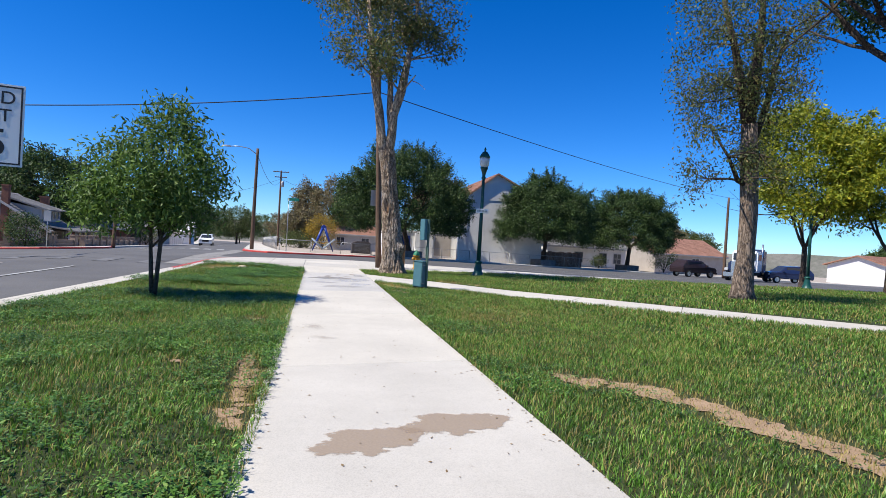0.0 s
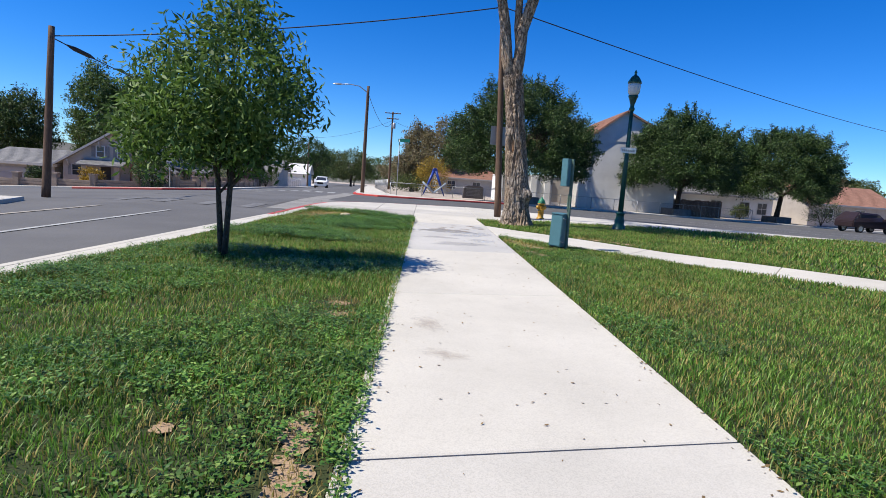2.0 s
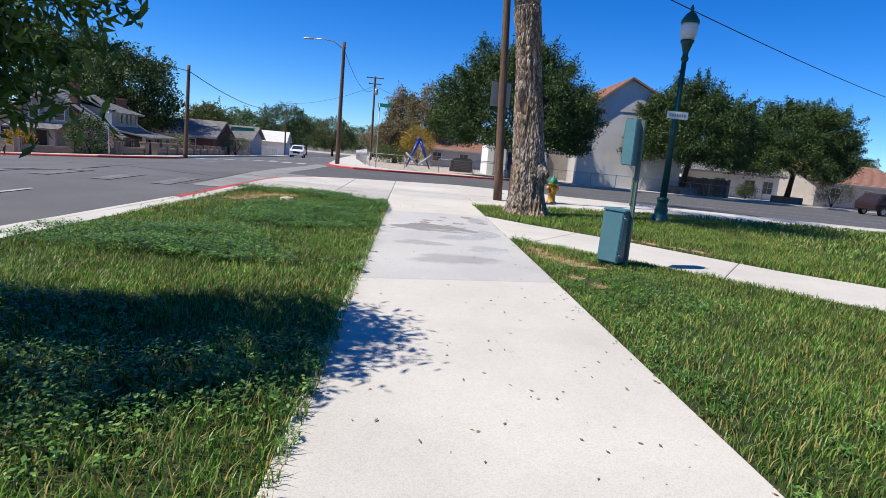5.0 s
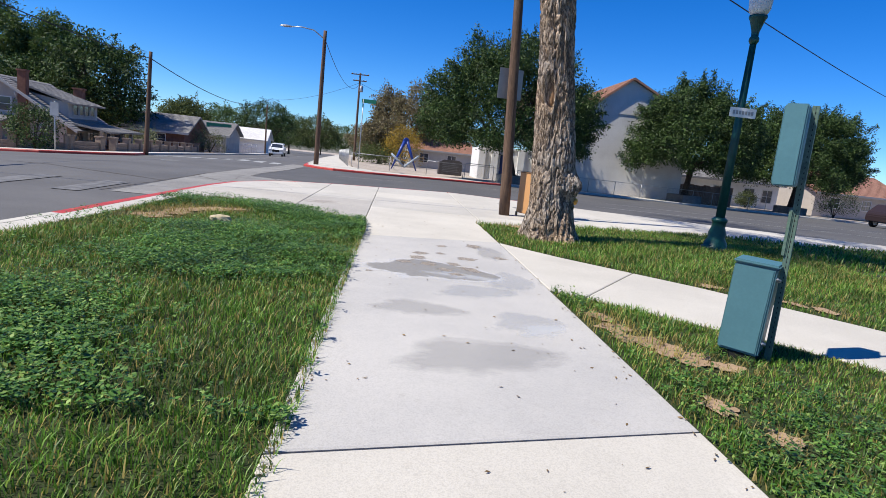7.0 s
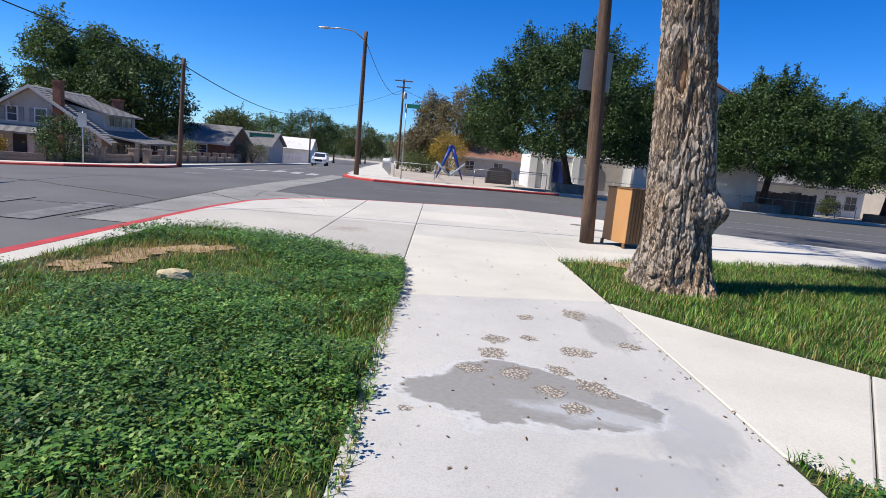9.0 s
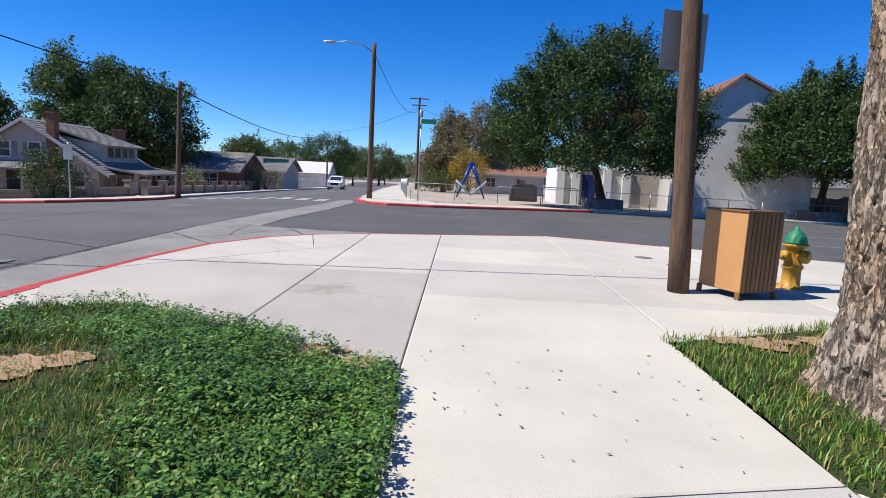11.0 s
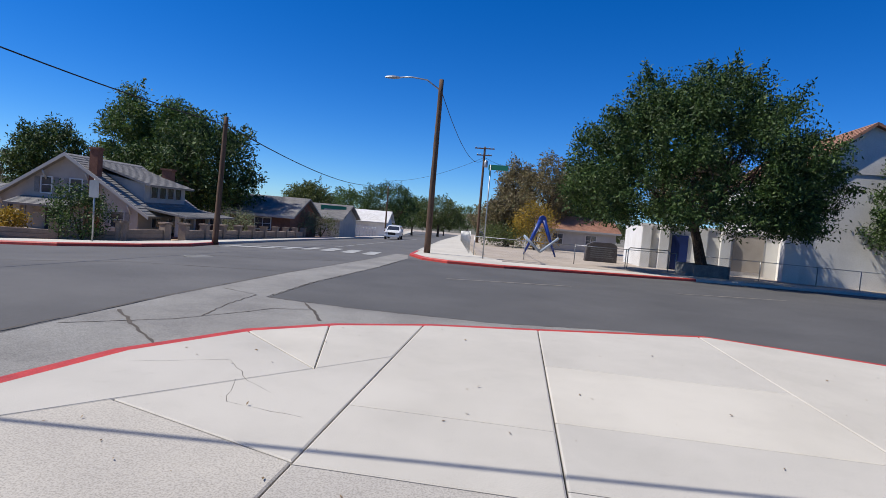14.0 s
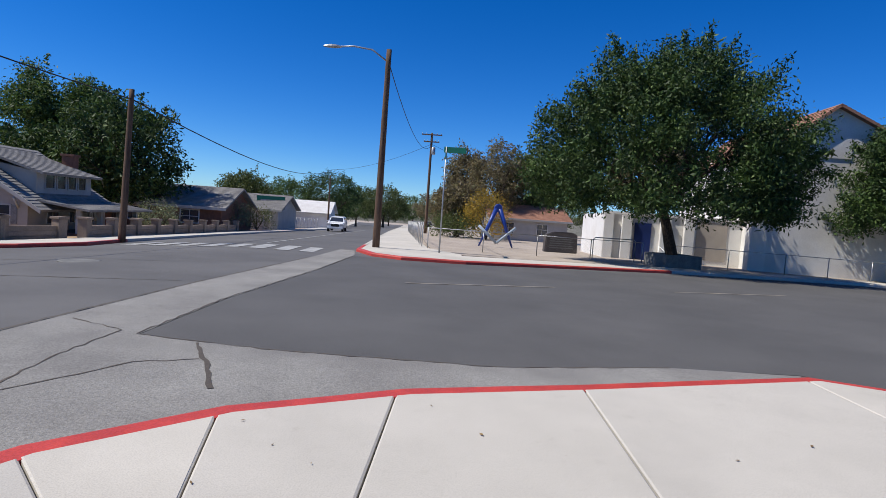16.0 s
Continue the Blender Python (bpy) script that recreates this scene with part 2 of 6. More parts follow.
HYDRANTYELLOW = surface("yellow hydrant paint", (0.62, 0.34, 0.035), (0.50, 0.26, 0.03), 0.5, 6, 40, 0.2)
HYDRANTGREEN = surface("green hydrant paint", (0.03, 0.26, 0.13), (0.02, 0.18, 0.09), 0.5, 8, 40, 0.2)
SIGNWHITE = plain("sign white", (0.72, 0.72, 0.70), 0.5)
SIGNGREY = surface("sign back aluminium", (0.42, 0.43, 0.43), bump=0.05, rough=0.5, metal=0.3, fine_amount=0.1)
SIGNBLACK = plain("sign black", (0.012, 0.012, 0.012), 0.5)
SIGNGREEN = plain("sign green", (0.01, 0.17, 0.10), 0.5)
SIGNYELLOW = plain("marker yellow", (0.65, 0.43, 0.02), 0.5)
PLANTER = surface("grey planter concrete", (0.22, 0.22, 0.21), (0.15, 0.15, 0.145), 0.9, 3, 30, 0.6)
PLAQUE = surface("dark stone", (0.11, 0.095, 0.09), (0.07, 0.06, 0.058), 0.6, 3, 30, 0.3)
BLUESTEEL = surface("blue painted steel", (0.02, 0.06, 0.33), (0.015, 0.045, 0.25), 0.35, 3, 40, 0.05)
PALESTEEL = surface("pale blue steel", (0.42, 0.50, 0.58), (0.33, 0.40, 0.48), 0.4, 3, 40, 0.05)
FENCEWOOD = surface("old fence board", (0.34, 0.215, 0.15), (0.23, 0.14, 0.10), 0.9, 3, 20, 0.6, stretch=(5, 5, 0.5), varied=0.4)
CARWHITE = plain("white car paint", (0.72, 0.73, 0.74), 0.2)
CARNAVY = plain("navy truck paint", (0.02, 0.03, 0.08), 0.2)
CARSILVER = plain("truck chrome", (0.55, 0.56, 0.57), 0.2, 0.8)
CARDARK = plain("dark car paint", (0.03, 0.02, 0.022), 0.25)
RUBBER = plain("tyre rubber", (0.015, 0.015, 0.015), 0.9)
LAMPGLASS = plain("frosted lamp glass", (0.62, 0.63, 0.62), 0.35)
HEADLAMP = plain("headlamp glass", (0.5, 0.5, 0.5), 0.1)
CABLE = plain("black cable", (0.012, 0.012, 0.012), 0.7)


def old_bark(name):
    """Weathered grey-tan ridges with warmer worn fields and dark grain between."""
    m, nodes, links, b = shader(name, 0.92, 0, 0.15)
    big, mid, fine = coarse(nodes, links, 0.9, 4, 0.6), coarse(nodes, links, 13, 4, 0.6, (1, 1, 0.24)), coarse(nodes, links, 42, 6, 0.75, (1, 1, 0.25))
    rb = ramp(nodes, [(0.40, (0.46, 0.39, 0.32)), (0.62, (0.56, 0.41, 0.28))])
    links.new(big.outputs[0], rb.inputs[0])
    rm = ramp(nodes, [(0.30, (0.75, 0.74, 0.73)), (0.435, (1, 1, 1)), (0.49, (0.26, 0.235, 0.22)), (0.515, (0.26, 0.235, 0.22)), (0.57, (1, 1, 1)), (0.72, (0.8, 0.8, 0.8))])
    links.new(mid.outputs[0], rm.inputs[0])
    rf = ramp(nodes, [(0.30, (0.45, 0.43, 0.41)), (0.55, (1, 1, 1))])
    links.new(fine.outputs[0], rf.inputs[0])
    c = mixed(nodes, links, rb.outputs[0], rm.outputs[0], 0.9, "MULTIPLY")
    links.new(mixed(nodes, links, c, rf.outputs[0], 0.9, "MULTIPLY"), b.inputs["Base Color"])
    b1, b2 = nodes.new("ShaderNodeBump"), nodes.new("ShaderNodeBump")
    b1.inputs["Strength"].default_value, b1.inputs["Distance"].default_value = 0.9, 0.03
    b2.inputs["Strength"].default_value, b2.inputs["Distance"].default_value = 0.8, 0.015
    links.new(rm.outputs[0], b1.inputs["Height"])
    links.new(fine.outputs[0], b2.inputs["Height"])
    links.new(b1.outputs[0], b2.inputs["Normal"])
    links.new(b2.outputs[0], b.inputs["Normal"])
    return m


BARK_OLD = old_bark("deeply furrowed bark")
BARK_DARK = bark("dark bark", (0.10, 0.075, 0.058), (0.03, 0.022, 0.018), 1.5, 0.03)
BARK_PALE = bark("greyish bark", (0.33, 0.25, 0.19), (0.085, 0.06, 0.045), 1.0, 0.05)
BARK_YOUNG = bark("young bark", (0.13, 0.10, 0.075), (0.05, 0.038, 0.03), 3.0, 0.006)
BAREWOOD = surface("bare trunk wood", (0.46, 0.27, 0.13), (0.33, 0.18, 0.09), 0.85, 4, 30, 0.5, stretch=(5, 5, 0.6))
LEAF_MULB = foliage("dark green leaves", (0.018, 0.042, 0.011), (0.052, 0.10, 0.023), (0.125, 0.185, 0.055), 0.18, 0.6, 0.9, 0.5, 1.3)
LEAF_ASH = foliage("fresh green leaves", (0.055, 0.105, 0.020), (0.115, 0.20, 0.038), (0.22, 0.32, 0.09), 0.35)
LEAF_ELM = foliage("dusty olive leaves", (0.065, 0.09, 0.03), (0.125, 0.15, 0.052), (0.26, 0.19, 0.06), 0.35)
LEAF_YELLOW = foliage("yellow green leaves", (0.15, 0.21, 0.02), (0.33, 0.36, 0.03), (0.48, 0.42, 0.04), 0.4)
LEAF_POPLAR = foliage("poplar leaves", (0.045, 0.085, 0.022), (0.09, 0.15, 0.04), (0.14, 0.20, 0.07), 0.3)
LEAF_BROWN = foliage("brown thinning leaves", (0.15, 0.12, 0.07), (0.24, 0.195, 0.11), (0.17, 0.18, 0.08), 0.3)
LEAF_GOLD = foliage("golden leaves", (0.30, 0.19, 0.03), (0.42, 0.28, 0.04), (0.22, 0.20, 0.04), 0.35)
LEAF_OLIVE = foliage("shrub leaves", (0.05, 0.075, 0.02), (0.10, 0.13, 0.04), (0.14, 0.17, 0.06), 0.3)
LEAF_GREY = foliage("grey green shrub leaves", (0.13, 0.16, 0.09), (0.20, 0.23, 0.13), (0.25, 0.26, 0.16), 0.3)
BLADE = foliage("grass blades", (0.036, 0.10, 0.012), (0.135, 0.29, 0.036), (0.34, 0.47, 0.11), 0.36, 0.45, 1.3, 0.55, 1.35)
BLADE_DRY = foliage("dry grass blades", (0.26, 0.21, 0.06), (0.44, 0.34, 0.12), (0.20, 0.26, 0.05), 0.3)
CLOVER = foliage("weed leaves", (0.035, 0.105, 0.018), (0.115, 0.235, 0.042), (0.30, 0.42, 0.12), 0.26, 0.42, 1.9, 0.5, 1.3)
LEAF_LITTER = foliage("dry fallen leaves", (0.16, 0.10, 0.05), (0.28, 0.19, 0.09), (0.10, 0.08, 0.06), 0.1)


# ---- building blocks ----
def gz(x, y):
    """The lie of the land: level in the park, falling gently away past the crossing and across the main street."""
    return -0.018 * max(0, y - 31) - 0.010 * max(0, x - 9) - 0.055 * min(25, max(0, -9 - x))


def mesh_of(name, bm, material=None):
    me = bpy.data.meshes.new(name)
    bm.to_mesh(me)
    bm.free()
    for m in (material if isinstance(material, list) else [material]):
        if m:
            me.materials.append(m)
    return me


def part(name, bm, material, parent=None, label=""):
    ob = new(name, mesh_of(name, bm, material))
    if parent:
        ob.parent = parent
    return tagged(ob, label)


def thing(name, m, label, category, group="", kind=""):
    ob = new(name)
    ob.matrix_world = m
    ob.empty_display_size = 0.2
    return tagged(ob, label, category, group, kind)


def arrays(name, verts, faces, material, parent=None, label="", smooth=False):
    """A mesh from numpy arrays of corners and of equal-sided faces."""
    me = bpy.data.meshes.new(name)
    n, k = faces.shape
    me.vertices.add(len(verts))
    me.vertices.foreach_set("co", np.asarray(verts, dtype=np.float32).ravel())
    me.loops.add(n * k)
    me.loops.foreach_set("vertex_index", faces.astype(np.int32).ravel())
    me.polygons.add(n)
    me.polygons.foreach_set("loop_start", np.arange(0, n * k, k, dtype=np.int32))
    me.polygons.foreach_set("loop_total", np.full(n, k, dtype=np.int32))
    me.update(calc_edges=True)
    me.materials.append(material)
    ob = new(name, me)
    if parent:
        ob.parent = parent
    return tagged(ob, label)


def box(bm, x0, x1, y0, y1, z0, z1, bevel=0.0, m=None):
    made = bmesh.ops.create_cube(bm, size=1)["verts"]
    for v in made:
        v.co = Vector(((x0 + x1) / 2 + v.co.x * (x1 - x0), (y0 + y1) / 2 + v.co.y * (y1 - y0), (z0 + z1) / 2 + v.co.z * (z1 - z0)))
    if bevel:
        edges = list({e for v in made for e in v.link_edges})
        made = list({v for f in bmesh.ops.bevel(bm, geom=edges, offset=bevel, segments=2, affect="EDGES")["faces"] for v in f.verts} | {v for v in made if v.is_valid})
    if m is not None:
        bmesh.ops.transform(bm, matrix=m, verts=[v for v in made if v.is_valid])
    return bm


def boxed(*a, **k):
    return box(bmesh.new(), *a, **k)


def lathe(bm, profile, seg=20, m=None, lobes=0, depth=0.0):
    """A turned body from (radius, height) pairs; lobes cut flutes."""
    rings = []
    for r, z in profile:
        ring = []
        for i in range(seg):
            a = 2 * math.pi * i / seg
            rr = r * (1 - depth * (0.5 + 0.5 * math.cos(lobes * a))) if lobes else r
            ring.append(bm.verts.new((rr * math.cos(a), rr * math.sin(a), z)))
        rings.append(ring)
    for a, b in zip(rings, rings[1:]):
        for i in range(seg):
            f = bm.faces.new((a[i], a[(i + 1) % seg], b[(i + 1) % seg], b[i]))
            f.smooth = True
    bm.faces.new(rings[0][::-1])
    bm.faces.new(rings[-1])
    if m is not None:
        bmesh.ops.transform(bm, matrix=m, verts=[v for r in rings for v in r])
    return bm


def tube(bm, pts, radii, seg=8, rough=0.0, caps=True):
    """A round limb along points, with a radius at each."""
    pts = [Vector(p) for p in pts]
    rings = []
    for i, (p, r) in enumerate(zip(pts, radii)):
        d = (pts[min(i + 1, len(pts) - 1)] - pts[max(i - 1, 0)]).normalized()
        side = d.cross(Vector((0.13, 0.97, 0.2))).normalized()
        up = side.cross(d)
        ring = []
        for k in range(seg):
            a = 2 * math.pi * k / seg
            w = side * math.cos(a) + up * math.sin(a)
            q = p + w * r
            if rough:
                q += w * r * rough * noise.noise(Vector((q.x * 3, q.y * 3, q.z * 0.9)) * 1.3 + Vector((7, 3, 1)))
            ring.append(bm.verts.new(q))
        rings.append(ring)
    for a, b in zip(rings, rings[1:]):
        for k in range(seg):
            bm.faces.new((a[k], a[(k + 1) % seg], b[(k + 1) % seg], b[k])).smooth = True
    if caps:
        bm.faces.new(rings[0][::-1])
        bm.faces.new(rings[-1])
    return bm


def sag(a, b, drop, n=14):
    a, b = Vector(a), Vector(b)
    return [a.lerp(b, i / n) - Vector((0, 0, drop * 4 * (i / n) * (1 - i / n))) for i in range(n + 1)]


def sheet(bm, poly, top, thick=0.0):
    """A flat piece of ground with the outline poly, laid on the lie of the land; thick gives it a side wall."""
    vs = [bm.verts.new((x, y, 0)) for x, y in poly]
    f = bm.faces.new(vs)
    f.normal_update()
    if f.normal.z < 0:
        f.normal_flip()
    faces = bmesh.ops.triangulate(bm, faces=[f])["faces"]
    for co, no in (((0, 31, 0), (0, 1, 0)), ((9, 0, 0), (1, 0, 0)), ((-9, 0, 0), (1, 0, 0)), ((-34, 0, 0), (1, 0, 0))):
        geom = faces + list({e for g in faces for e in g.edges}) + list({v for g in faces for v in g.verts})
        out = bmesh.ops.bisect_plane(bm, geom=geom, plane_co=co, plane_no=no, dist=1e-5)["geom"]
        faces = [g for g in out if isinstance(g, bmesh.types.BMFace)]
    verts = list({v for g in faces for v in g.verts})
    for v in verts:
        v.co.z = gz(v.co.x, v.co.y) + top
    if thick:
        ext = bmesh.ops.extrude_face_region(bm, geom=faces, use_keep_orig=True)["geom"]
        low = [v for v in ext if isinstance(v, bmesh.types.BMVert)]
        for v in low:
            v.co.z -= thick
        bmesh.ops.reverse_faces(bm, faces=[g for g in ext if isinstance(g, bmesh.types.BMFace)])
    return bm


def laid(name, poly, top, material, label="", category="", thick=0.0):
    ob = part(name, sheet(bmesh.new(), poly, top, thick), material)
    return tagged(ob, label, category, kind="structure")


def clip(poly, a, b, c):
    """The part of a polygon where a x + b y >= c."""
    out = []
    for p, q in zip(poly, poly[1:] + poly[:1]):
        dp, dq = a * p[0] + b * p[1] - c, a * q[0] + b * q[1] - c
        if dp >= 0:
            out.append(p)
        if (dp >= 0) != (dq >= 0):
            f = dp / (dp - dq)
            out.append((p[0] + f * (q[0] - p[0]), p[1] + f * (q[1] - p[1])))
    return out


def area(poly):
    return 0.5 * sum(p[0] * q[1] - q[0] * p[1] for p, q in zip(poly, poly[1:] + poly[:1]))


def shrink(poly, d):
    """The outline moved inwards by d."""
    if area(poly) < 0:
        poly = poly[::-1]
    poly = [p for p, q in zip(poly, poly[1:] + poly[:1]) if math.dist(p, q) > 0.02]
    out = []
    for a, b, c in zip(poly[-1:] + poly[:-1], poly, poly[1:] + poly[:1]):
        u, v = (Vector(b) - Vector(a)).normalized(), (Vector(c) - Vector(b)).normalized()
        nu, nv = Vector((-u.y, u.x)), Vector((-v.y, v.x))
        k = (nu + nv)
        k = k / max(0.4, k.length_squared / 2)
        out.append((b[0] + k.x * d, b[1] + k.y * d))
    return out


def slab(name, poly, top, material, parent, gap=0.006, thick=0.09):
    """One cast slab with a softened rim, standing free of its neighbours by a narrow joint."""
    if len(poly) < 3 or abs(area(poly)) < 0.03:
        return None
    outer = shrink(poly, gap)
    inner = shrink(poly, gap + 0.012)
    if len(outer) != len(inner) or len(outer) < 3:
        return None
    bm = bmesh.new()
    low = [bm.verts.new((x, y, gz(x, y) + top - thick)) for x, y in outer]
    mid = [bm.verts.new((x, y, gz(x, y) + top - 0.007)) for x, y in outer]
    upp = [bm.verts.new((x, y, gz(x, y) + top)) for x, y in inner]
    n = len(outer)
    for a, b in ((low, mid), (mid, upp)):
        for i in range(n):
            bm.faces.new((a[i], a[(i + 1) % n], b[(i + 1) % n], b[i]))
    f = bm.faces.new(upp)
    bmesh.ops.triangulate(bm, faces=[f])
    return part(name, bm, material, parent)


# ---- ground, road, pavement ----
ground = laid("ground", [(-700, -300), (700, -300), (700, 900), (-700, 900)], -0.20, SAND, "pale dry sandy ground running out to the horizon", "ground")

KERB = [(-4.75, -30), (-4.6, 4), (-4.5, 10), (-4.2, 16), (-3.98, 20), (-3.92, 24), (-3.86, 26), (-3.68, 27.55), (-3.12, 28.85), (-2.38, 29.65), (-1.28, 30.3), (0.18, 30.8), (2.62, 31.75),
        (3.6, 31.35), (5.0, 30.75), (7.0, 29.9), (9.5, 29.1), (13, 28.5), (19, 28.0), (60, 27.0), (160, 25)]
FAR = [(160, 62), (60, 58), (26, 54.6), (16, 52.8), (8, 50.0), (3, 47.9), (-0.7, 46.2), (-3.0, 46.0), (-4.2, 46.9), (-5.2, 49.2), (-5.6, 53), (-11.0, 107), (-40, 400)]
LEFT_FAR = [(-70, 400), (-20.6, 107), (-16.6, 63.5), (-14.8, 49), (-13.9, 45.2), (-14.6, 43.0), (-16.6, 41.2), (-22, 40.6), (-70, 40)]
LEFT_NEAR = [(-70, 24.5), (-15, 23.5), (-12.4, 22.4), (-11.6, 20.4), (-11.6, -30)]
road = laid("road", KERB + FAR + LEFT_FAR + LEFT_NEAR, -0.13, ASPHALT, "grey worn asphalt of the street crossing", "road")
laid("road", [(-4.22, 31.8), (-2.7, 31.58), (-0.44, 31.62), (1.44, 32.2), (2.9, 32.35), (5.2, 31.2), (12, 29.2), (60, 28), (60, 57.5), (14, 51.8), (2.5, 47.2), (-3.0, 45.5), (-4.7, 46.4), (-4.5, 40), (-4.45, 34.5)], -0.126, ASPHALT_NEW,
     "darker newer asphalt of the side street", "road")
laid("gutter", [(-5.1, 24.0), (-3.95, 24.0), (-3.88, 26), (-3.7, 27.55), (-3.14, 28.85), (-2.44, 29.68), (-1.34, 30.40), (0.16, 31.02), (2.68, 31.97), (2.9, 32.3), (1.44, 32.2), (-0.44, 31.62), (-2.7, 31.58), (-4.22, 31.8), (-4.45, 34.5), (-4.5, 40), (-4.8, 46.6), (-5.35, 49.5), (-6.0, 49.8), (-5.75, 44), (-5.65, 36), (-5.35, 30)],
     -0.121, VALLEY, "cracked grey concrete valley gutter crossing the side street", "gutter")


def offset_line(line, d):
    out = []
    for i, p in enumerate(line):
        a, b = line[max(i - 1, 0)], line[min(i + 1, len(line) - 1)]
        u = (Vector(b) - Vector(a)).normalized()
        out.append((p[0] - u.y * d, p[1] + u.x * d))
    return out


def kerb(name, line, width, material, label, side=-1, top=0.004, thick=0.2):
    """A kerb stone along a line, with a rolled front edge, cast in lengths."""
    pts = [Vector(p) for p in line]
    dense = [pts[0]]
    for a, b in zip(pts, pts[1:]):
        n = max(1, int((b - a).length / 0.6))
        dense += [a.lerp(b, (i + 1) / n) for i in range(n)]
    line = [tuple(p) for p in dense]
    bm = bmesh.new()
    profile = [(-0.03, -thick), (-0.026, -0.045), (0.0, -0.008), (0.03, 0), (width, 0), (width, -thick)]
    rows = []
    for d, z in profile:
        rows.append([bm.verts.new((x, y, gz(x, y) + top + z + (0.004 * noise.noise(Vector((x * 3, y * 3, d * 9)))))) for x, y in offset_line(line, side * d)])
    for a, b in zip(rows, rows[1:]):
        for i in range(len(line) - 1):
            bm.faces.new((a[i], a[i + 1], b[i + 1], b[i]))
    bmesh.ops.recalc_face_normals(bm, faces=bm.faces)
    return tagged(part(name, bm, material), label, "kerb", kind="structure")


kerb("kerb", KERB[:5], 0.16, CONCRETE, "bare pale concrete kerb beside the grass")
kerb("kerb", KERB[4:15], 0.19, RED, "red painted kerb round the street corner")
kerb("kerb", KERB[14:], 0.16, CONCRETE, "pale concrete kerb along the side street")
kerb("kerb", FAR[:5], 0.16, CONCRETE, "pale concrete kerb on the far side", side=-1)
kerb("kerb", FAR[4:11], 0.16, RED, "red painted kerb round the far corner")
kerb("kerb", FAR[10:], 0.16, CONCRETE, "pale concrete kerb along the main street")
kerb("kerb", LEFT_FAR[:4], 0.16, CONCRETE, "pale concrete kerb before the houses")
kerb("kerb", LEFT_FAR[3:8], 0.16, RED, "red painted kerb before the house with chimneys")
kerb("kerb", LEFT_NEAR, 0.16, CONCRETE, "concrete kerb across the main street")

# far pavements
laid("pavement", [(-40, 400), (-11.0, 107), (-5.6, 53), (-5.2, 49.2), (-4.2, 46.9), (-3.0, 46.0), (-0.7, 46.2), (-0.9, 50.5), (-2.6, 54.5), (-8.7, 107), (-36, 400)], -0.004, CONCRETE, "pale concrete pavement on the far corner", "pavement", 0.15)
laid("pavement", [(-0.7, 46.2), (3, 47.9), (8, 50.0), (16, 52.8), (26, 54.6), (60, 58), (160, 62), (160, 66), (60, 61.5), (26, 57.4), (16, 55.4), (8, 52.5), (2.5, 50.3), (-0.9, 49.5)], -0.006, CONCRETE, "pale concrete pavement by the white hall", "pavement", 0.15)
laid("pavement", [(-70, 400), (-20.6, 107), (-16.6, 63.5), (-14.8, 49), (-13.9, 45.2), (-14.6, 43.0), (-16.6, 41.2), (-22, 40.6), (-70, 40), (-70, 43), (-22, 43.4), (-17.2, 45.4), (-17.0, 49), (-19.0, 63.5), (-23, 107), (-74, 400)], -0.004, CONCRETE, "pale concrete pavement before the houses", "pavement", 0.15)
laid("pavement", [(-70, 24.5), (-15, 23.5), (-12.4, 22.4), (-11.6, 20.4), (-11.6, -30), (-14, -30), (-14, 19.5), (-16, 20.8), (-70, 21.5)], -0.004, CONCRETE, "concrete pavement across the main street", "pavement", 0.15)

# lawns
EDGE_L = offset_line(KERB[:6], -0.52)
LAWN_L = EDGE_L + [(-3.3, 23.2), (-2.6, 23.45), (-1.2, 22.9), (0.02, 22.15), (0.16, 21.4), (0.16, -30)]
WALK2_NEAR = [(2.41, 17.85), (4.1, 16.55), (5.7, 14.9), (8.9, 12.3), (13, 9.9), (20, 6.2), (60, -14)]
WALK2_FAR = [(2.41, 20.9), (3.2, 20.0), (4.6, 18.7), (6.3, 16.7), (10, 14.0), (14.4, 11.5), (22, 7.5), (62, -12)]
LAWN_R = [(2.41, -30)] + WALK2_NEAR + [(60, -30)]
LAWN_R2 = WALK2_FAR[::-1] + [(2.41, 23.2), (4.0, 23.9), (8.0, 25.2), (13, 25.6), (30, 25.2), (62, 24)]
laid("lawn", LAWN_L, 0.0, TURF, "green lawn strip between street and walk", "lawn", 0.2)
laid("lawn", LAWN_R, 0.0, TURF, "green lawn beside the walk", "lawn", 0.2)
laid("lawn", LAWN_R2, 0.0, TURF, "green lawn between the two walks", "lawn", 0.2)

strip_out = offset_line(KERB[:6], -0.15)
laid("pavement", strip_out + EDGE_L[::-1], 0.001, CONCRETE, "narrow concrete strip between kerb and grass", "pavement", 0.2)

# beds under the slabs
laid("joint_bed", [(0.1, -30), (2.45, -30), (2.45, 22), (0.1, 22)], -0.025, JOINT, "dirt in the joints of the walk", "ground", 0.1)
PAD = offset_line(KERB[5:], -0.15) + [(160, 22), (62, 24), (30, 25.2), (13, 25.6), (8.0, 25.2), (4.0, 23.9), (2.41, 23.2), (2.41, 20.95), (0.16, 20.5), (0.02, 22.15), (-1.2, 22.9), (-2.6, 23.45), (-3.3, 23.2)]
laid("joint_bed", PAD, -0.03, JOINT, "dirt in the joints of the corner pavement", "ground", 0.1)
laid("joint_bed", WALK2_NEAR + WALK2_FAR[::-1], -0.028, JOINT, "dirt in the joints of the path", "ground", 0.1)


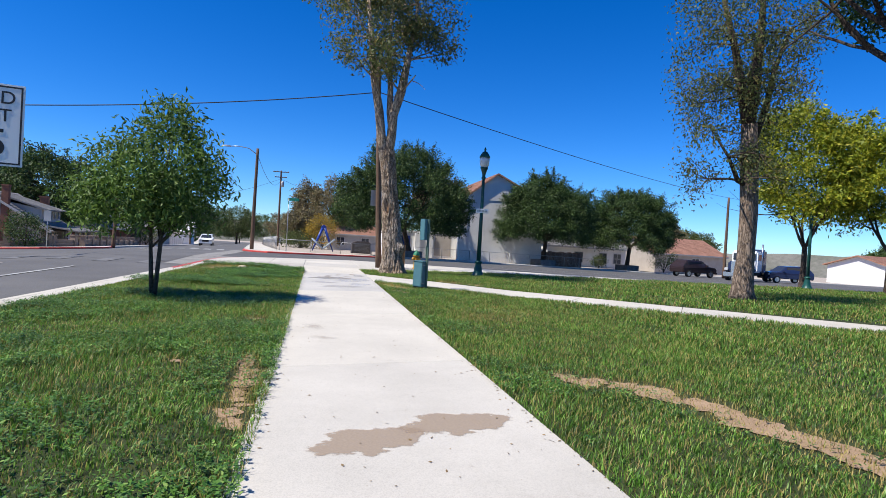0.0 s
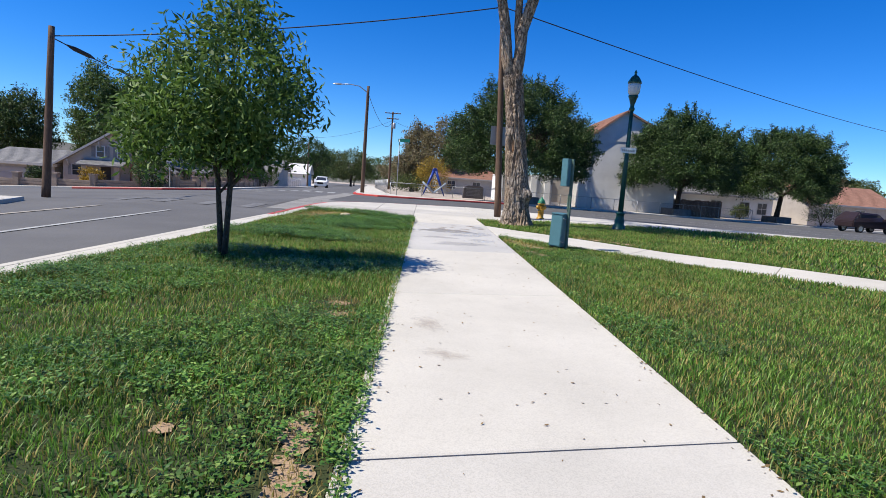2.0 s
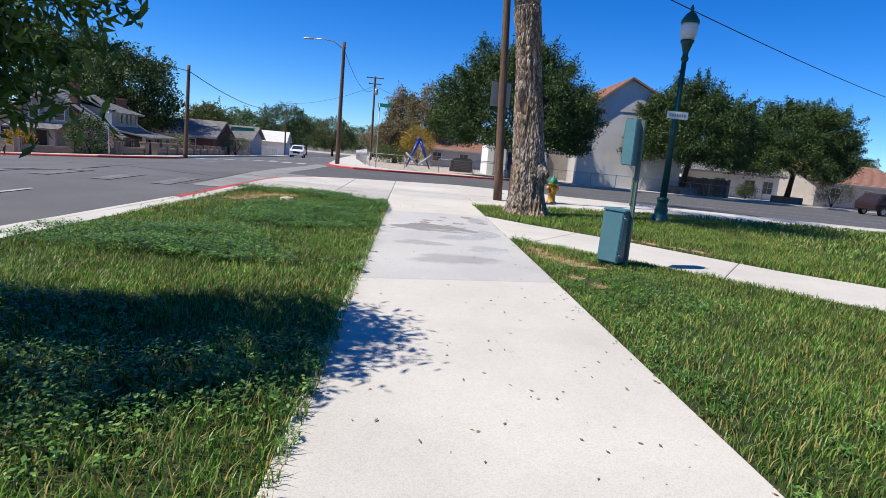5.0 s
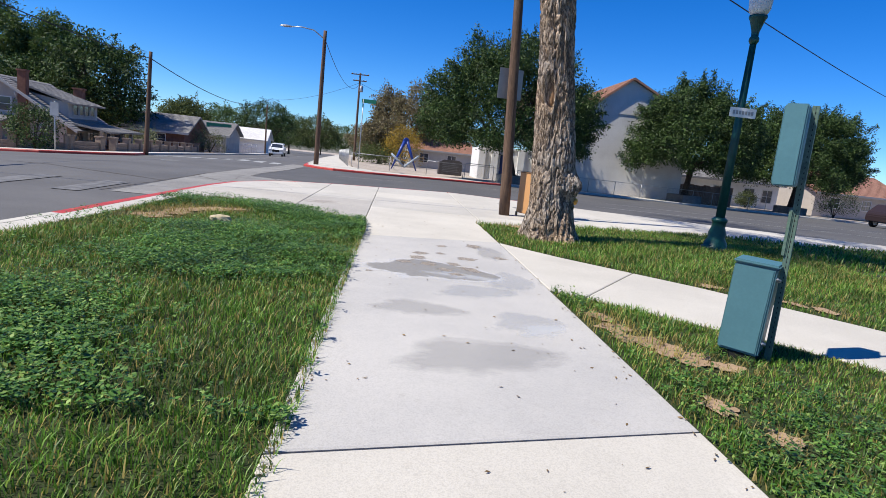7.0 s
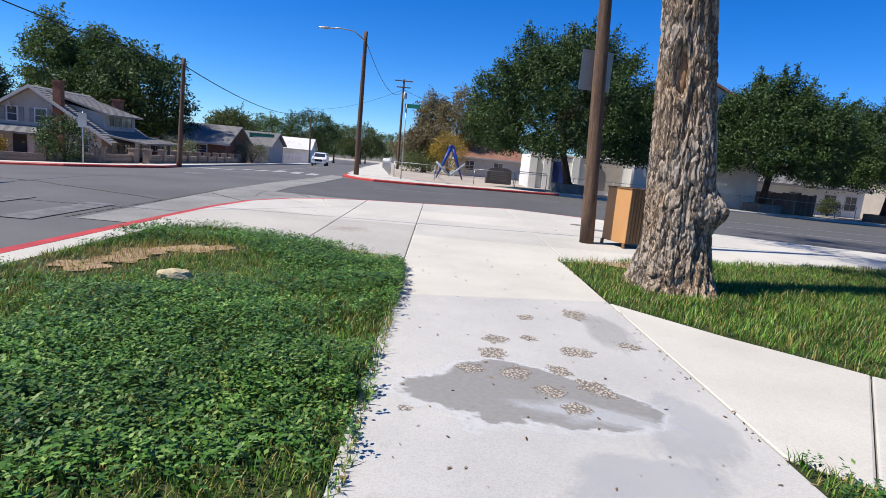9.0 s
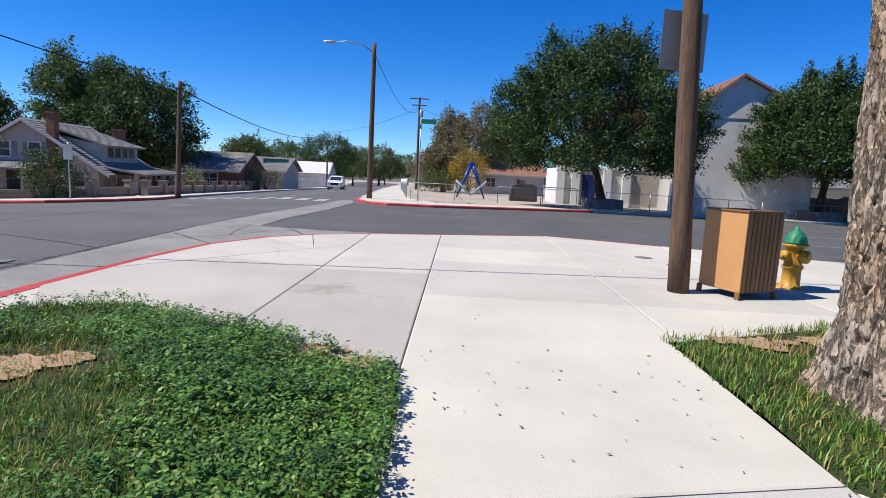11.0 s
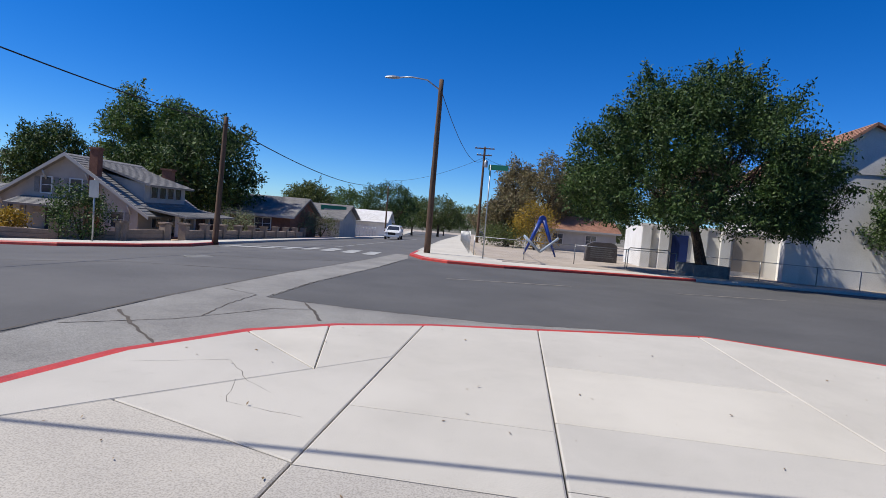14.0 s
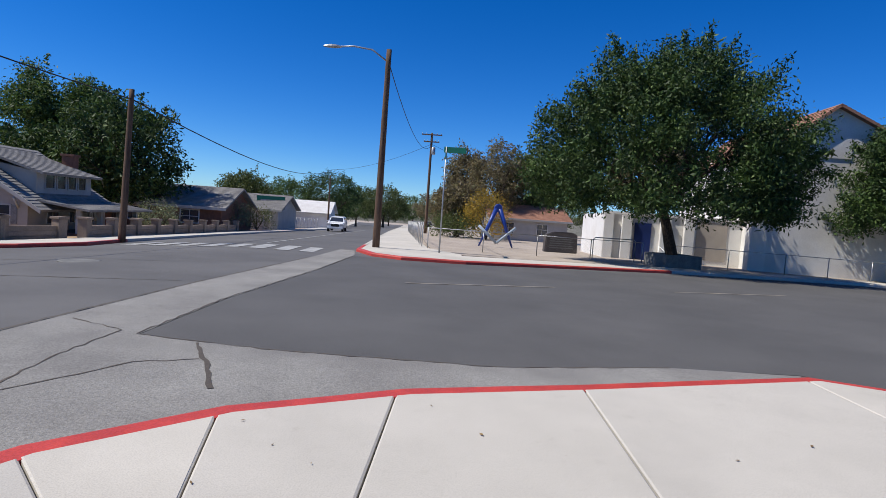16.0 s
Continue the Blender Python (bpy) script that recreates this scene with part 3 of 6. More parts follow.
# ---- trees ----
def leaf_cloud(rng, centres, spread, count, size, slim=0.4, droop=0.3):
    """Leaves as folded four-cornered blades, scattered round the given centres."""
    c = centres[rng.integers(0, len(centres), count)]
    p = c + np.clip(rng.normal(0, 1, (count, 3)), -1.7, 1.7) * spread
    d = rng.normal(0, 1, (count, 3))
    d[:, 2] -= droop
    d /= np.linalg.norm(d, axis=1)[:, None]
    s = np.cross(d, rng.normal(0, 1, (count, 3)))
    s /= np.linalg.norm(s, axis=1)[:, None] + 1e-9
    n = np.cross(d, s)
    L = size * rng.uniform(0.65, 1.35, (count, 1))
    v = np.empty((count, 4, 3))
    v[:, 0] = p
    v[:, 1] = p + d * L * 0.5 + s * L * slim * 0.5 + n * L * 0.10
    v[:, 2] = p + d * L
    v[:, 3] = p + d * L * 0.5 - s * L * slim * 0.5 + n * L * 0.10
    f = np.arange(count * 4).reshape(count, 4)
    return v.reshape(-1, 3), f


def branch_tips(bm, rng, start, direction, length, radius, depth, tips, bend=0.35, up=0.12, seg=6):
    """A limb that bends and forks, down to twigs; the ends are kept in tips."""
    pts, radii = [Vector(start)], [radius]
    d = Vector(direction).normalized()
    n = 4
    for i in range(n):
        d = (d + Vector(rng.normal(0, 1, 3)) * bend * 0.35 + Vector((0, 0, up))).normalized()
        pts.append(pts[-1] + d * length / n)
        radii.append(radius * (1 - 0.55 * (i + 1) / n))
    tube(bm, pts, radii, seg, caps=False)
    if depth == 0:
        tips += [tuple(p) for p in pts[2:]]
        return
    for k in range(int(rng.integers(2, 4))):
        i = int(rng.integers(2, n + 1))
        dd = (d + Vector(rng.normal(0, 1, 3)) * 0.75).normalized()
        branch_tips(bm, rng, pts[i], dd, length * rng.uniform(0.55, 0.8), radii[i] * 0.75, depth - 1, tips, bend, up, max(4, seg - 1))
    tips.append(tuple(pts[-1]))


def crown_centres(rng, centre, radii, count, holes=0.35, low_cut=-0.65, lumps=9):
    """Centres of leaf clumps, gathered in lumps over an uneven ellipsoid, with gaps left between them."""
    out = []
    seeds = rng.normal(0, 1, (lumps, 3))
    seeds /= np.linalg.norm(seeds, axis=1)[:, None]
    while len(out) < count:
        u = rng.normal(0, 1, 3)
        u /= np.linalg.norm(u)
        if u[2] < low_cut:
            continue
        near = np.max(seeds @ u)
        r = (0.72 + 0.33 * near ** 3 + rng.normal(0, 0.05)) * rng.uniform(0.25, 1) ** 0.33
        p = np.array(centre) + u * r * np.array(radii)
        if noise.noise(Vector(p * 1.1 / (max(radii) / 3))) < -holes:
            continue
        out.append(p)
    return np.array(out)


def leafy_tree(name, x, y, height, trunk_h, radii, label, leaf, wood, clumps=160, leaves=12000, size=0.16, spread=0.28, seed=1, lean=(0, 0), trunk_r=0.2, centre_h=None, low_cut=-0.65, slim=0.4, holes=0.35, group="", base=None, forks=5, lumps=9, sprays=90):
    rng = np.random.default_rng(seed)
    z0 = gz(x, y) if base is None else base
    t = thing(name, pose(x, y, z0), label, "tree", group)
    ch = centre_h or height - radii[2]
    bm = bmesh.new()
    top = Vector((lean[0], lean[1], trunk_h))
    tube(bm, [(0, 0, -0.05), (lean[0] * 0.1, lean[1] * 0.1, trunk_h * 0.12), (lean[0] * 0.5, lean[1] * 0.5, trunk_h * 0.55), top], [trunk_r * 1.35, trunk_r * 1.05, trunk_r * 0.9, trunk_r * 0.85], 12, 0.25)
    tips = []
    for i in range(forks):
        a = 2 * math.pi * (i + rng.uniform(-0.2, 0.2)) / forks
        d = Vector((math.cos(a) * radii[0], math.sin(a) * radii[1], (ch - trunk_h) * 0.9 + 0.4 * radii[2]))
        branch_tips(bm, rng, top - Vector((0, 0, 0.1)), d, d.length * 0.55, trunk_r * 0.55, 2, tips)
    part("trunk", bm, wood, t)
    cs = crown_centres(rng, (lean[0], lean[1], ch), radii, clumps, holes, low_cut, lumps)
    v, f = leaf_cloud(rng, cs, np.array([spread, spread, spread * 0.8]), leaves, size, slim)
    # loose shoots standing out of the outline
    shoots = cs[rng.integers(0, len(cs), sprays)]
    d = shoots - np.array((lean[0], lean[1], ch))
    d /= np.linalg.norm(d, axis=1)[:, None]
    d[:, 2] += 0.5
    far = np.concatenate([shoots + d * k * spread + np.array((0, 0, -0.12 * spread * k * k)) for k in (0.5, 0.9, 1.3, 1.7, 2.1)])
    v2, f2 = leaf_cloud(rng, far, spread * 0.24, leaves // 6, size, slim)
    arrays("crown", np.concatenate([v, v2]), np.concatenate([f, f2 + len(v)]), leaf, t)
    return t


# young ash by the walk: twin stems, loose upright crown
def young_tree(x, y):
    rng = np.random.default_rng(11)
    t = thing("young_tree", pose(x, y, 0), "young twin-stemmed tree with fresh green leaves on the lawn", "tree")
    tips = []
    for k, (dx, dy, h) in enumerate(((-0.10, 0.02, 1.45), (0.10, -0.02, 1.5))):
        bm = bmesh.new()
        tube(bm, [(dx * 0.25, dy, -0.03), (dx * 0.6, dy, 0.5), (dx * 1.2, dy, h)], [0.048, 0.04, 0.032], 10, 0.2)
        for i in range(7):
            a = rng.uniform(0, 6.28)
            branch_tips(bm, rng, (dx * (0.6 + 0.08 * i), dy, 0.95 + 0.08 * i), (math.cos(a) * 0.85, math.sin(a) * 0.85, 0.9 + 0.12 * i), rng.uniform(0.55, 0.95), 0.022, 1, tips, up=0.16)
        tube(bm, [(dx * 1.2, dy, h), (dx * 0.8, dy + 0.05, 2.3), (dx * 2.2, dy, 3.2)], [0.035, 0.022, 0.008], 7)
        part("trunk", bm, BARK_YOUNG, t)
    cs = crown_centres(rng, (0.05, -0.2, 2.2), (1.25, 1.25, 1.15), 210, 0.22, -0.8, 14)
    cs = np.concatenate([cs, crown_centres(rng, (-0.9, 0.1, 1.75), (0.75, 0.7, 0.65), 60, 0.2), crown_centres(rng, (0.15, 0, 3.25), (0.6, 0.55, 0.5), 30, 0.2), np.array(tips)])
    v, f = leaf_cloud(rng, cs, 0.14, 16000, 0.115, 0.30, 0.5)
    arrays("crown", v, f, LEAF_ASH, t)
    return t


young_tree(-2.4, 12.1)


# old tree beside the walk: furrowed leaning trunk, knot-hole, burl, three high limbs
def old_tree(x, y):
    rng = np.random.default_rng(5)
    t = thing("old_tree", pose(x, y, 0), "tall old tree with furrowed bark, a knot-hole and a burl", "tree")
    bm = bmesh.new()
    spine = [(0.02, 0, -0.1), (0.0, 0, 0.15), (-0.04, 0, 0.7), (-0.09, 0, 1.4), (-0.16, 0, 2.2), (-0.28, 0, 3.2), (-0.40, 0, 4.1), (-0.50, 0, 4.7)]
    rad = [0.50, 0.41, 0.355, 0.335, 0.295, 0.262, 0.25, 0.27]
    pts, rr = [], []
    for i in range(len(spine) - 1):
        for k in range(42):
            f = k / 42
            pts.append(Vector(spine[i]).lerp(Vector(spine[i + 1]), f))
            rr.append(rad[i] + (rad[i + 1] - rad[i]) * f)
    tube(bm, pts + [spine[-1]], rr + [rad[-1]], 280, 0.0)
    zs, xs = [p[2] for p in spine], [p[0] for p in spine]
    for v in bm.verts:
        a = math.atan2(v.co.y, v.co.x - float(np.interp(v.co.z, zs, xs)))
        flare = max(0, 0.55 - v.co.z) * 0.22 * (0.5 + 0.5 * math.sin(a * 5 + 1))
        w = Vector((math.cos(a), math.sin(a), 0))
        q = Vector((math.cos(a) * 4.5, math.sin(a) * 4.5, v.co.z * 0.9))
        warp = noise.noise(Vector((q.x, q.y, v.co.z * 2.5))) * 0.6
        n1 = abs(noise.noise(Vector((math.cos(a) * 6.4 + warp, math.sin(a) * 6.4 - warp, v.co.z * 4.2))))
        n2 = abs(noise.noise(Vector((math.cos(a) * 13 + warp, math.sin(a) * 13, v.co.z * 9 + 3))))
        ridge = noise.noise(q) * 0.04 + 0.045 * min(1, n1 * 5.0) + 0.018 * min(1, n2 * 4.5) - 0.02
        burl = 0.22 * math.exp(-((v.co.z - 1.02) / 0.2) ** 2 - ((a + 0.75) / 0.45) ** 2) + 0.10 * math.exp(-((v.co.z - 1.6) / 0.45) ** 2 - ((a + 1.15) / 0.35) ** 2)
        hole = -0.13 * math.exp(-((v.co.z - 2.55) / 0.24) ** 4 - ((a + 2.16) / 0.19) ** 4)
        lip = 0.06 * math.exp(-((math.hypot((v.co.z - 2.55) / 0.36, (a + 2.16) / 0.28) - 1) / 0.25) ** 2)
        v.co += w * (ridge + flare + burl + hole + lip)
    part("trunk", bm, BARK_OLD, t)
    bm = bmesh.new()
    bmesh.ops.create_uvsphere(bm, u_segments=14, v_segments=10, radius=1)
    for v in bm.verts:
        v.co = Vector((-0.322 + v.co.x * 0.055, -0.178 + v.co.y * 0.05, 2.51 + v.co.z * 0.21))
    part("knot_hole", bm, BAREWOOD, t, "bare tan wood inside the knot-hole")
    tips = []
    limbs = [([(-0.50, 0, 4.55), (-0.72, 0.02, 5.2), (-0.86, 0.0, 6.2), (-1.1, 0, 7.4), (-1.3, 0.1, 9.0), (-1.5, 0.2, 10.5)], [0.24, 0.19, 0.165, 0.15, 0.11, 0.05]),
             ([(-0.48, 0, 4.6), (-0.32, 0.03, 5.3), (-0.3, 0.05, 6.1), (-0.05, 0, 7.0), (0.12, -0.1, 8.2), (0.4, -0.1, 10.4)], [0.24, 0.20, 0.18, 0.17, 0.13, 0.05]),
             ([(-0.34, 0.05, 5.5), (-0.46, 0.12, 6.2), (-0.45, 0.2, 7.2), (-0.6, 0.4, 8.8), (-0.5, 0.6, 10.6)], [0.13, 0.12, 0.11, 0.08, 0.04])]
    for pts, rad in limbs:
        bm = bmesh.new()
        tube(bm, pts, rad, 14, 0.3)
        for i in range(9):
            a = rng.uniform(0, 6.28)
            branch_tips(bm, rng, pts[3 + i % (len(pts) - 3)], (math.cos(a), math.sin(a), 0.4), rng.uniform(0.9, 1.6), 0.04, 1, tips, up=0.0)
        part("limb", bm, BARK_OLD, t)
    tips = np.array(tips)
    tips = tips[tips[:, 2] > 7.5]
    extra = crown_centres(rng, (-0.5, 0.2, 10.6), (2.5, 2.4, 2.7), 150, 0.1, -1, 16)
    # high clumps mostly out of view, added to cast shade on the side street
    extra = np.concatenate([extra, crown_centres(rng, (-1.2, 4.2, 13.8), (3.4, 4.6, 2.5), 260, 0.1, -1, 30)])
    v, f = leaf_cloud(rng, np.concatenate([tips, extra]), 0.24, 30000, 0.15, 0.35, 0.6)
    arrays("crown", v, f, LEAF_ELM, t)


old_tree(3.52, 22.05)


def park_tree(x, y):
    """The tall thin-leaved tree deeper in the park."""
    rng = np.random.default_rng(8)
    t = thing("park_tree", pose(x, y, 0), "tall tree with peeling grey bark and thin drying leaves", "tree")
    bm = bmesh.new()
    tube(bm, [(0, 0, -0.1), (0.0, 0, 0.3), (0.02, 0, 1.5), (0.0, 0, 3.0), (-0.1, 0, 4.6), (-0.18, 0, 6.0)], [0.46, 0.36, 0.30, 0.28, 0.29, 0.27], 30, 0.35)
    part("trunk", bm, BARK_PALE, t)
    tips = []
    for pts, rad in (([(-0.15, 0, 5.5), (-0.5, 0.05, 7.0), (-0.9, 0.1, 8.6), (-1.6, 0.2, 10.8)], [0.2, 0.16, 0.12, 0.05]),
                     ([(-0.18, 0, 5.8), (-0.1, 0.05, 7.5), (0.1, 0.1, 9.2), (0.2, 0.2, 11.5)], [0.22, 0.18, 0.13, 0.05]),
                     ([(-0.05, 0, 3.9), (-0.6, -0.1, 4.05), (-1.1, -0.2, 4.8), (-1.9, -0.3, 5.6)], [0.11, 0.09, 0.05, 0.02]),
                     ([(-0.12, 0, 5.2), (0.5, 0.1, 6.6), (0.75, 0.1, 8.0), (1.3, 0.1, 9.5)], [0.14, 0.11, 0.08, 0.03])):
        bm = bmesh.new()
        tube(bm, pts, rad, 10, 0.3)
        for i in range(8):
            a = rng.uniform(0, 6.28)
            branch_tips(bm, rng, pts[1 + i % (len(pts) - 1)], (math.cos(a), math.sin(a), 0.1), rng.uniform(0.8, 1.7), 0.035, 1, tips, up=-0.02)
        part("limb", bm, BARK_DARK, t)
    cs = np.concatenate([np.array(tips), crown_centres(rng, (-1.2, 0, 8.4), (2.3, 2.2, 2.8), 130, 0.1, -1, 14), crown_centres(rng, (0.9, 0, 8.5), (1.4, 1.4, 2.8), 70, 0.1, -1, 14), crown_centres(rng, (-0.1, -0.1, 4.8), (0.4, 0.4, 0.6), 14, 0.1)])
    v, f = leaf_cloud(rng, cs, 0.24, 21000, 0.115, 0.4, 0.8)
    arrays("crown", v, f, LEAF_ELM, t)


park_tree(15.0, 17.0)
leafy_tree("park_tree", 13.5, 9.0, 13.0, 4.0, (3.6, 3.6, 3.4), "large shade tree with dark hanging leaves on the lawn", LEAF_MULB, BARK_DARK, 260, 24000, 0.16, 0.3, 21, trunk_r=0.35, centre_h=9.2)
leafy_tree("young_maple", 27.2, 26.6, 10.6, 2.4, (3.0, 3.0, 4.2), "upright tree with yellowing green leaves on the lawn", LEAF_YELLOW, BARK_DARK, 260, 22000, 0.22, 0.36, 31, trunk_r=0.16, centre_h=6.4, group="yellowing park trees", holes=0.2)
leafy_tree("young_maple", 30.2, 24.2, 9.8, 2.4, (2.8, 2.8, 3.8), "upright tree with yellowing green leaves beside a lamp", LEAF_YELLOW, BARK_DARK, 240, 20000, 0.22, 0.36, 32, trunk_r=0.16, centre_h=6.0, group="yellowing park trees", holes=0.2)


# ---- street furniture ----
def street_lamp(x, y, sign=True):
    t = thing("street_lamp", pose(x, y, 0), "dark green fluted lamp post with an acorn lantern", "lamp post", "park lamp posts")
    part("base", lathe(bmesh.new(), [(0.27, -0.03), (0.27, 0.05), (0.22, 0.08), (0.21, 0.16), (0.16, 0.24), (0.17, 0.34), (0.13, 0.46), (0.13, 0.56), (0.15, 0.58), (0.15, 0.62), (0.10, 0.66)], 32, lobes=16, depth=0.06), LAMPGREEN, t)
    part("shaft", lathe(bmesh.new(), [(0.088, 0.64), (0.058, 4.02)], 32, lobes=16, depth=0.16), LAMPGREEN, t)
    part("capital", lathe(bmesh.new(), [(0.06, 4.0), (0.09, 4.05), (0.09, 4.10), (0.065, 4.14), (0.07, 4.22), (0.13, 4.42), (0.16, 4.47), (0.16, 4.51)], 24), LAMPGREEN, t)
    lan = part("lantern", lathe(bmesh.new(), [(0.13, 4.51), (0.19, 4.62), (0.205, 4.80), (0.19, 4.92)], 24), LAMPGLASS, t, "pale ribbed glass globe")
    part("cap", lathe(bmesh.new(), [(0.22, 4.90), (0.215, 4.96), (0.15, 5.07), (0.10, 5.14), (0.045, 5.17), (0.035, 5.22), (0.05, 5.25), (0.012, 5.34)], 24), LAMPGREEN, lan, "dark green lantern cap with finial")
    if sign:
        s = part("name_plate", boxed(-0.27, 0.27, -0.10, -0.085, 2.62, 2.80, 0.006), SIGNWHITE, t, "white plate with a worn line of writing")
        for i in range(7):
            part("writing_bar", boxed(-0.21 + i * 0.062, -0.165 + i * 0.062, -0.104, -0.101, 2.675, 2.745), SIGNGREY, s)
    return t


lamp = street_lamp(7.18, 22.76)
far_lamp = street_lamp(26.2, 25.3, False)


def letters(text, size, material, parent, m, name="lettering"):
    c = bpy.data.curves.new(name, "FONT")
    c.body, c.size, c.align_x, c.extrude = text, size, "CENTER", 0.0015
    c.offset = size * 0.002
    c.space_character = 1.08
    c.materials.append(material)
    ob = new(name, c)
    ob.parent, ob.matrix_local = parent, m
    return ob


def speed_sign(x, y):
    t = thing("speed_sign", pose(x, y, 0, 0, 0, 10), "white speed limit sign on a steel post at the kerb", "road sign")
    bm = boxed(-0.03, 0.03, -0.002, 0.002, -0.05, 2.75)
    box(bm, -0.03, -0.026, 0.0, 0.025, -0.05, 2.75)
    box(bm, 0.026, 0.03, 0.0, 0.025, -0.05, 2.75)
    part("post", bm, STEEL, t)
    plate = part("plate", boxed(-0.36, 0.36, -0.012, -0.008, 1.92, 2.80, 0.0015), SIGNWHITE, t)
    for a in ((-0.34, 0.34, 1.94, 1.957), (-0.34, 0.34, 2.763, 2.78), (-0.34, -0.323, 1.957, 2.763), (0.323, 0.34, 1.957, 2.763)):
        part("border", boxed(a[0], a[1], -0.0145, -0.0125, a[2], a[3]), SIGNBLACK, plate, "black border line")
    letters("SPEED", 0.195, SIGNBLACK, plate, pose(0, -0.0135, 2.59, 90))
    letters("LIMIT", 0.195, SIGNBLACK, plate, pose(0, -0.0135, 2.40, 90))
    letters("25", 0.42, SIGNBLACK, plate, pose(0, -0.0135, 2.03, 90))
    for z in (1.97, 2.74):
        part("bolt", lathe(bmesh.new(), [(0.012, 0), (0.012, 0.005), (0.006, 0.008)], 8, pose(0, -0.0135, z, 90)), STEEL, plate)


speed_sign(-2.95, 7.4)


def utility_box(x, y):
    """A cable pedestal on the ground and a smaller cabinet on a leaning perforated post."""
    t = thing("utility_box", pose(x, y, 0, 0, 1.5, -42), "blue green metal utility pedestal standing in the grass", "utility box")
    part("body", boxed(-0.15, 0.14, -0.15, 0.15, 0.06, 0.76, 0.012), BOXGREEN, t)
    part("lid", boxed(-0.165, 0.155, -0.165, 0.165, 0.76, 0.79, 0.012), BOXGREEN, t)
    part("door", boxed(-0.156, -0.151, -0.13, 0.13, 0.09, 0.74, 0.002), BOXGREEN, t)
    part("front", boxed(-0.13, 0.12, -0.156, -0.151, 0.08, 0.745, 0.002), BOXGREEN, t)
    part("base", boxed(-0.13, 0.13, -0.13, 0.13, -0.05, 0.06), HOLE, t, "dark recessed base")
    for z in (0.16, 0.67):
        bm = boxed(0.141, 0.17, -0.10, -0.06, z - 0.012, z + 0.012, 0.003)
        tube(bm, [(0.16, -0.11, z), (0.17, -0.13, z + 0.01), (0.15, -0.155, z + 0.02)], [0.009] * 3, 6)
        part("latch", bm, STEEL, t, "small steel latch")
    p = thing("marker_post", pose(x + 0.16, y - 0.10, 0, 0, -0.8, -42), "leaning perforated green steel post with a small cabinet", "post")
    bm = boxed(-0.012, 0.012, -0.035, -0.031, -0.1, 1.98)
    box(bm, -0.012, 0.034, -0.031, -0.027, -0.1, 1.98)
    box(bm, 0.030, 0.034, -0.027, 0.03, -0.1, 1.98)
    part("channel", bm, POSTGREEN, p)
    # perforations as black tabs on the face, their inner dark painted, nothing cut
    for i in range(46):
        part("hole", boxed(0.006, 0.018, -0.0322, -0.0318, 0.12 + i * 0.04, 0.134 + i * 0.04), HOLE, p)
    part("cabinet", boxed(-0.17, -0.02, -0.16, 0.10, 1.38, 1.98, 0.01), BOXGREEN, p, "small blue green cabinet")
    part("cabinet_door", boxed(-0.176, -0.171, -0.15, 0.09, 1.40, 1.96, 0.002), BOXGREEN, p)
    part("bracket", boxed(-0.03, 0.0, -0.05, 0.08, 0.85, 1.22, 0.008), POSTGREEN, p)


utility_box(3.52, 16.15)


def litter_bin(x, y):
    t = thing("litter_bin", pose(x, y, 0, 0, 0, 24) @ Matrix.Diagonal((0.78, 0.78, 1.03, 1)), "square brown slatted litter bin with tan corner panels", "litter bin")
    part("liner", boxed(-0.37, 0.37, -0.37, 0.37, 0.09, 1.02), HOLE, t, "dark liner")
    for a in range(4):
        for i in range(8):
            u = -0.375 + i * 0.096
            m = pose(0, 0, 0, 0, 0, 90 * a)
            if a in (0, 2):
                part("slat", boxed(u + 0.002, u + 0.086, -0.405, -0.375, 0.09, 1.04, 0.004, m), BINWOOD, t)
            else:
                if i < 1:
                    part("panel", boxed(-0.40, 0.40, -0.402, -0.375, 0.09, 1.04, 0.003, m), BINPANEL, t, "plain orange tan panel")
    for sx in (-1, 1):
        for sy in (-1, 1):
            part("foot", boxed(sx * 0.40 - 0.035, sx * 0.40 + 0.0, sy * 0.37 - 0.05, sy * 0.37 + 0.03, -0.01, 0.10), BINWOOD, t)
    rim = boxed(-0.42, 0.42, -0.42, -0.22, 1.04, 1.065, 0.006)
    for b in ((-0.42, 0.42, 0.22, 0.42), (-0.42, -0.22, -0.22, 0.22), (0.22, 0.42, -0.22, 0.22)):
        box(rim, b[0], b[1], b[2], b[3], 1.04, 1.065, 0.006)
    part("rim", rim, BINWOOD, t)


litter_bin(4.12, 25.62)


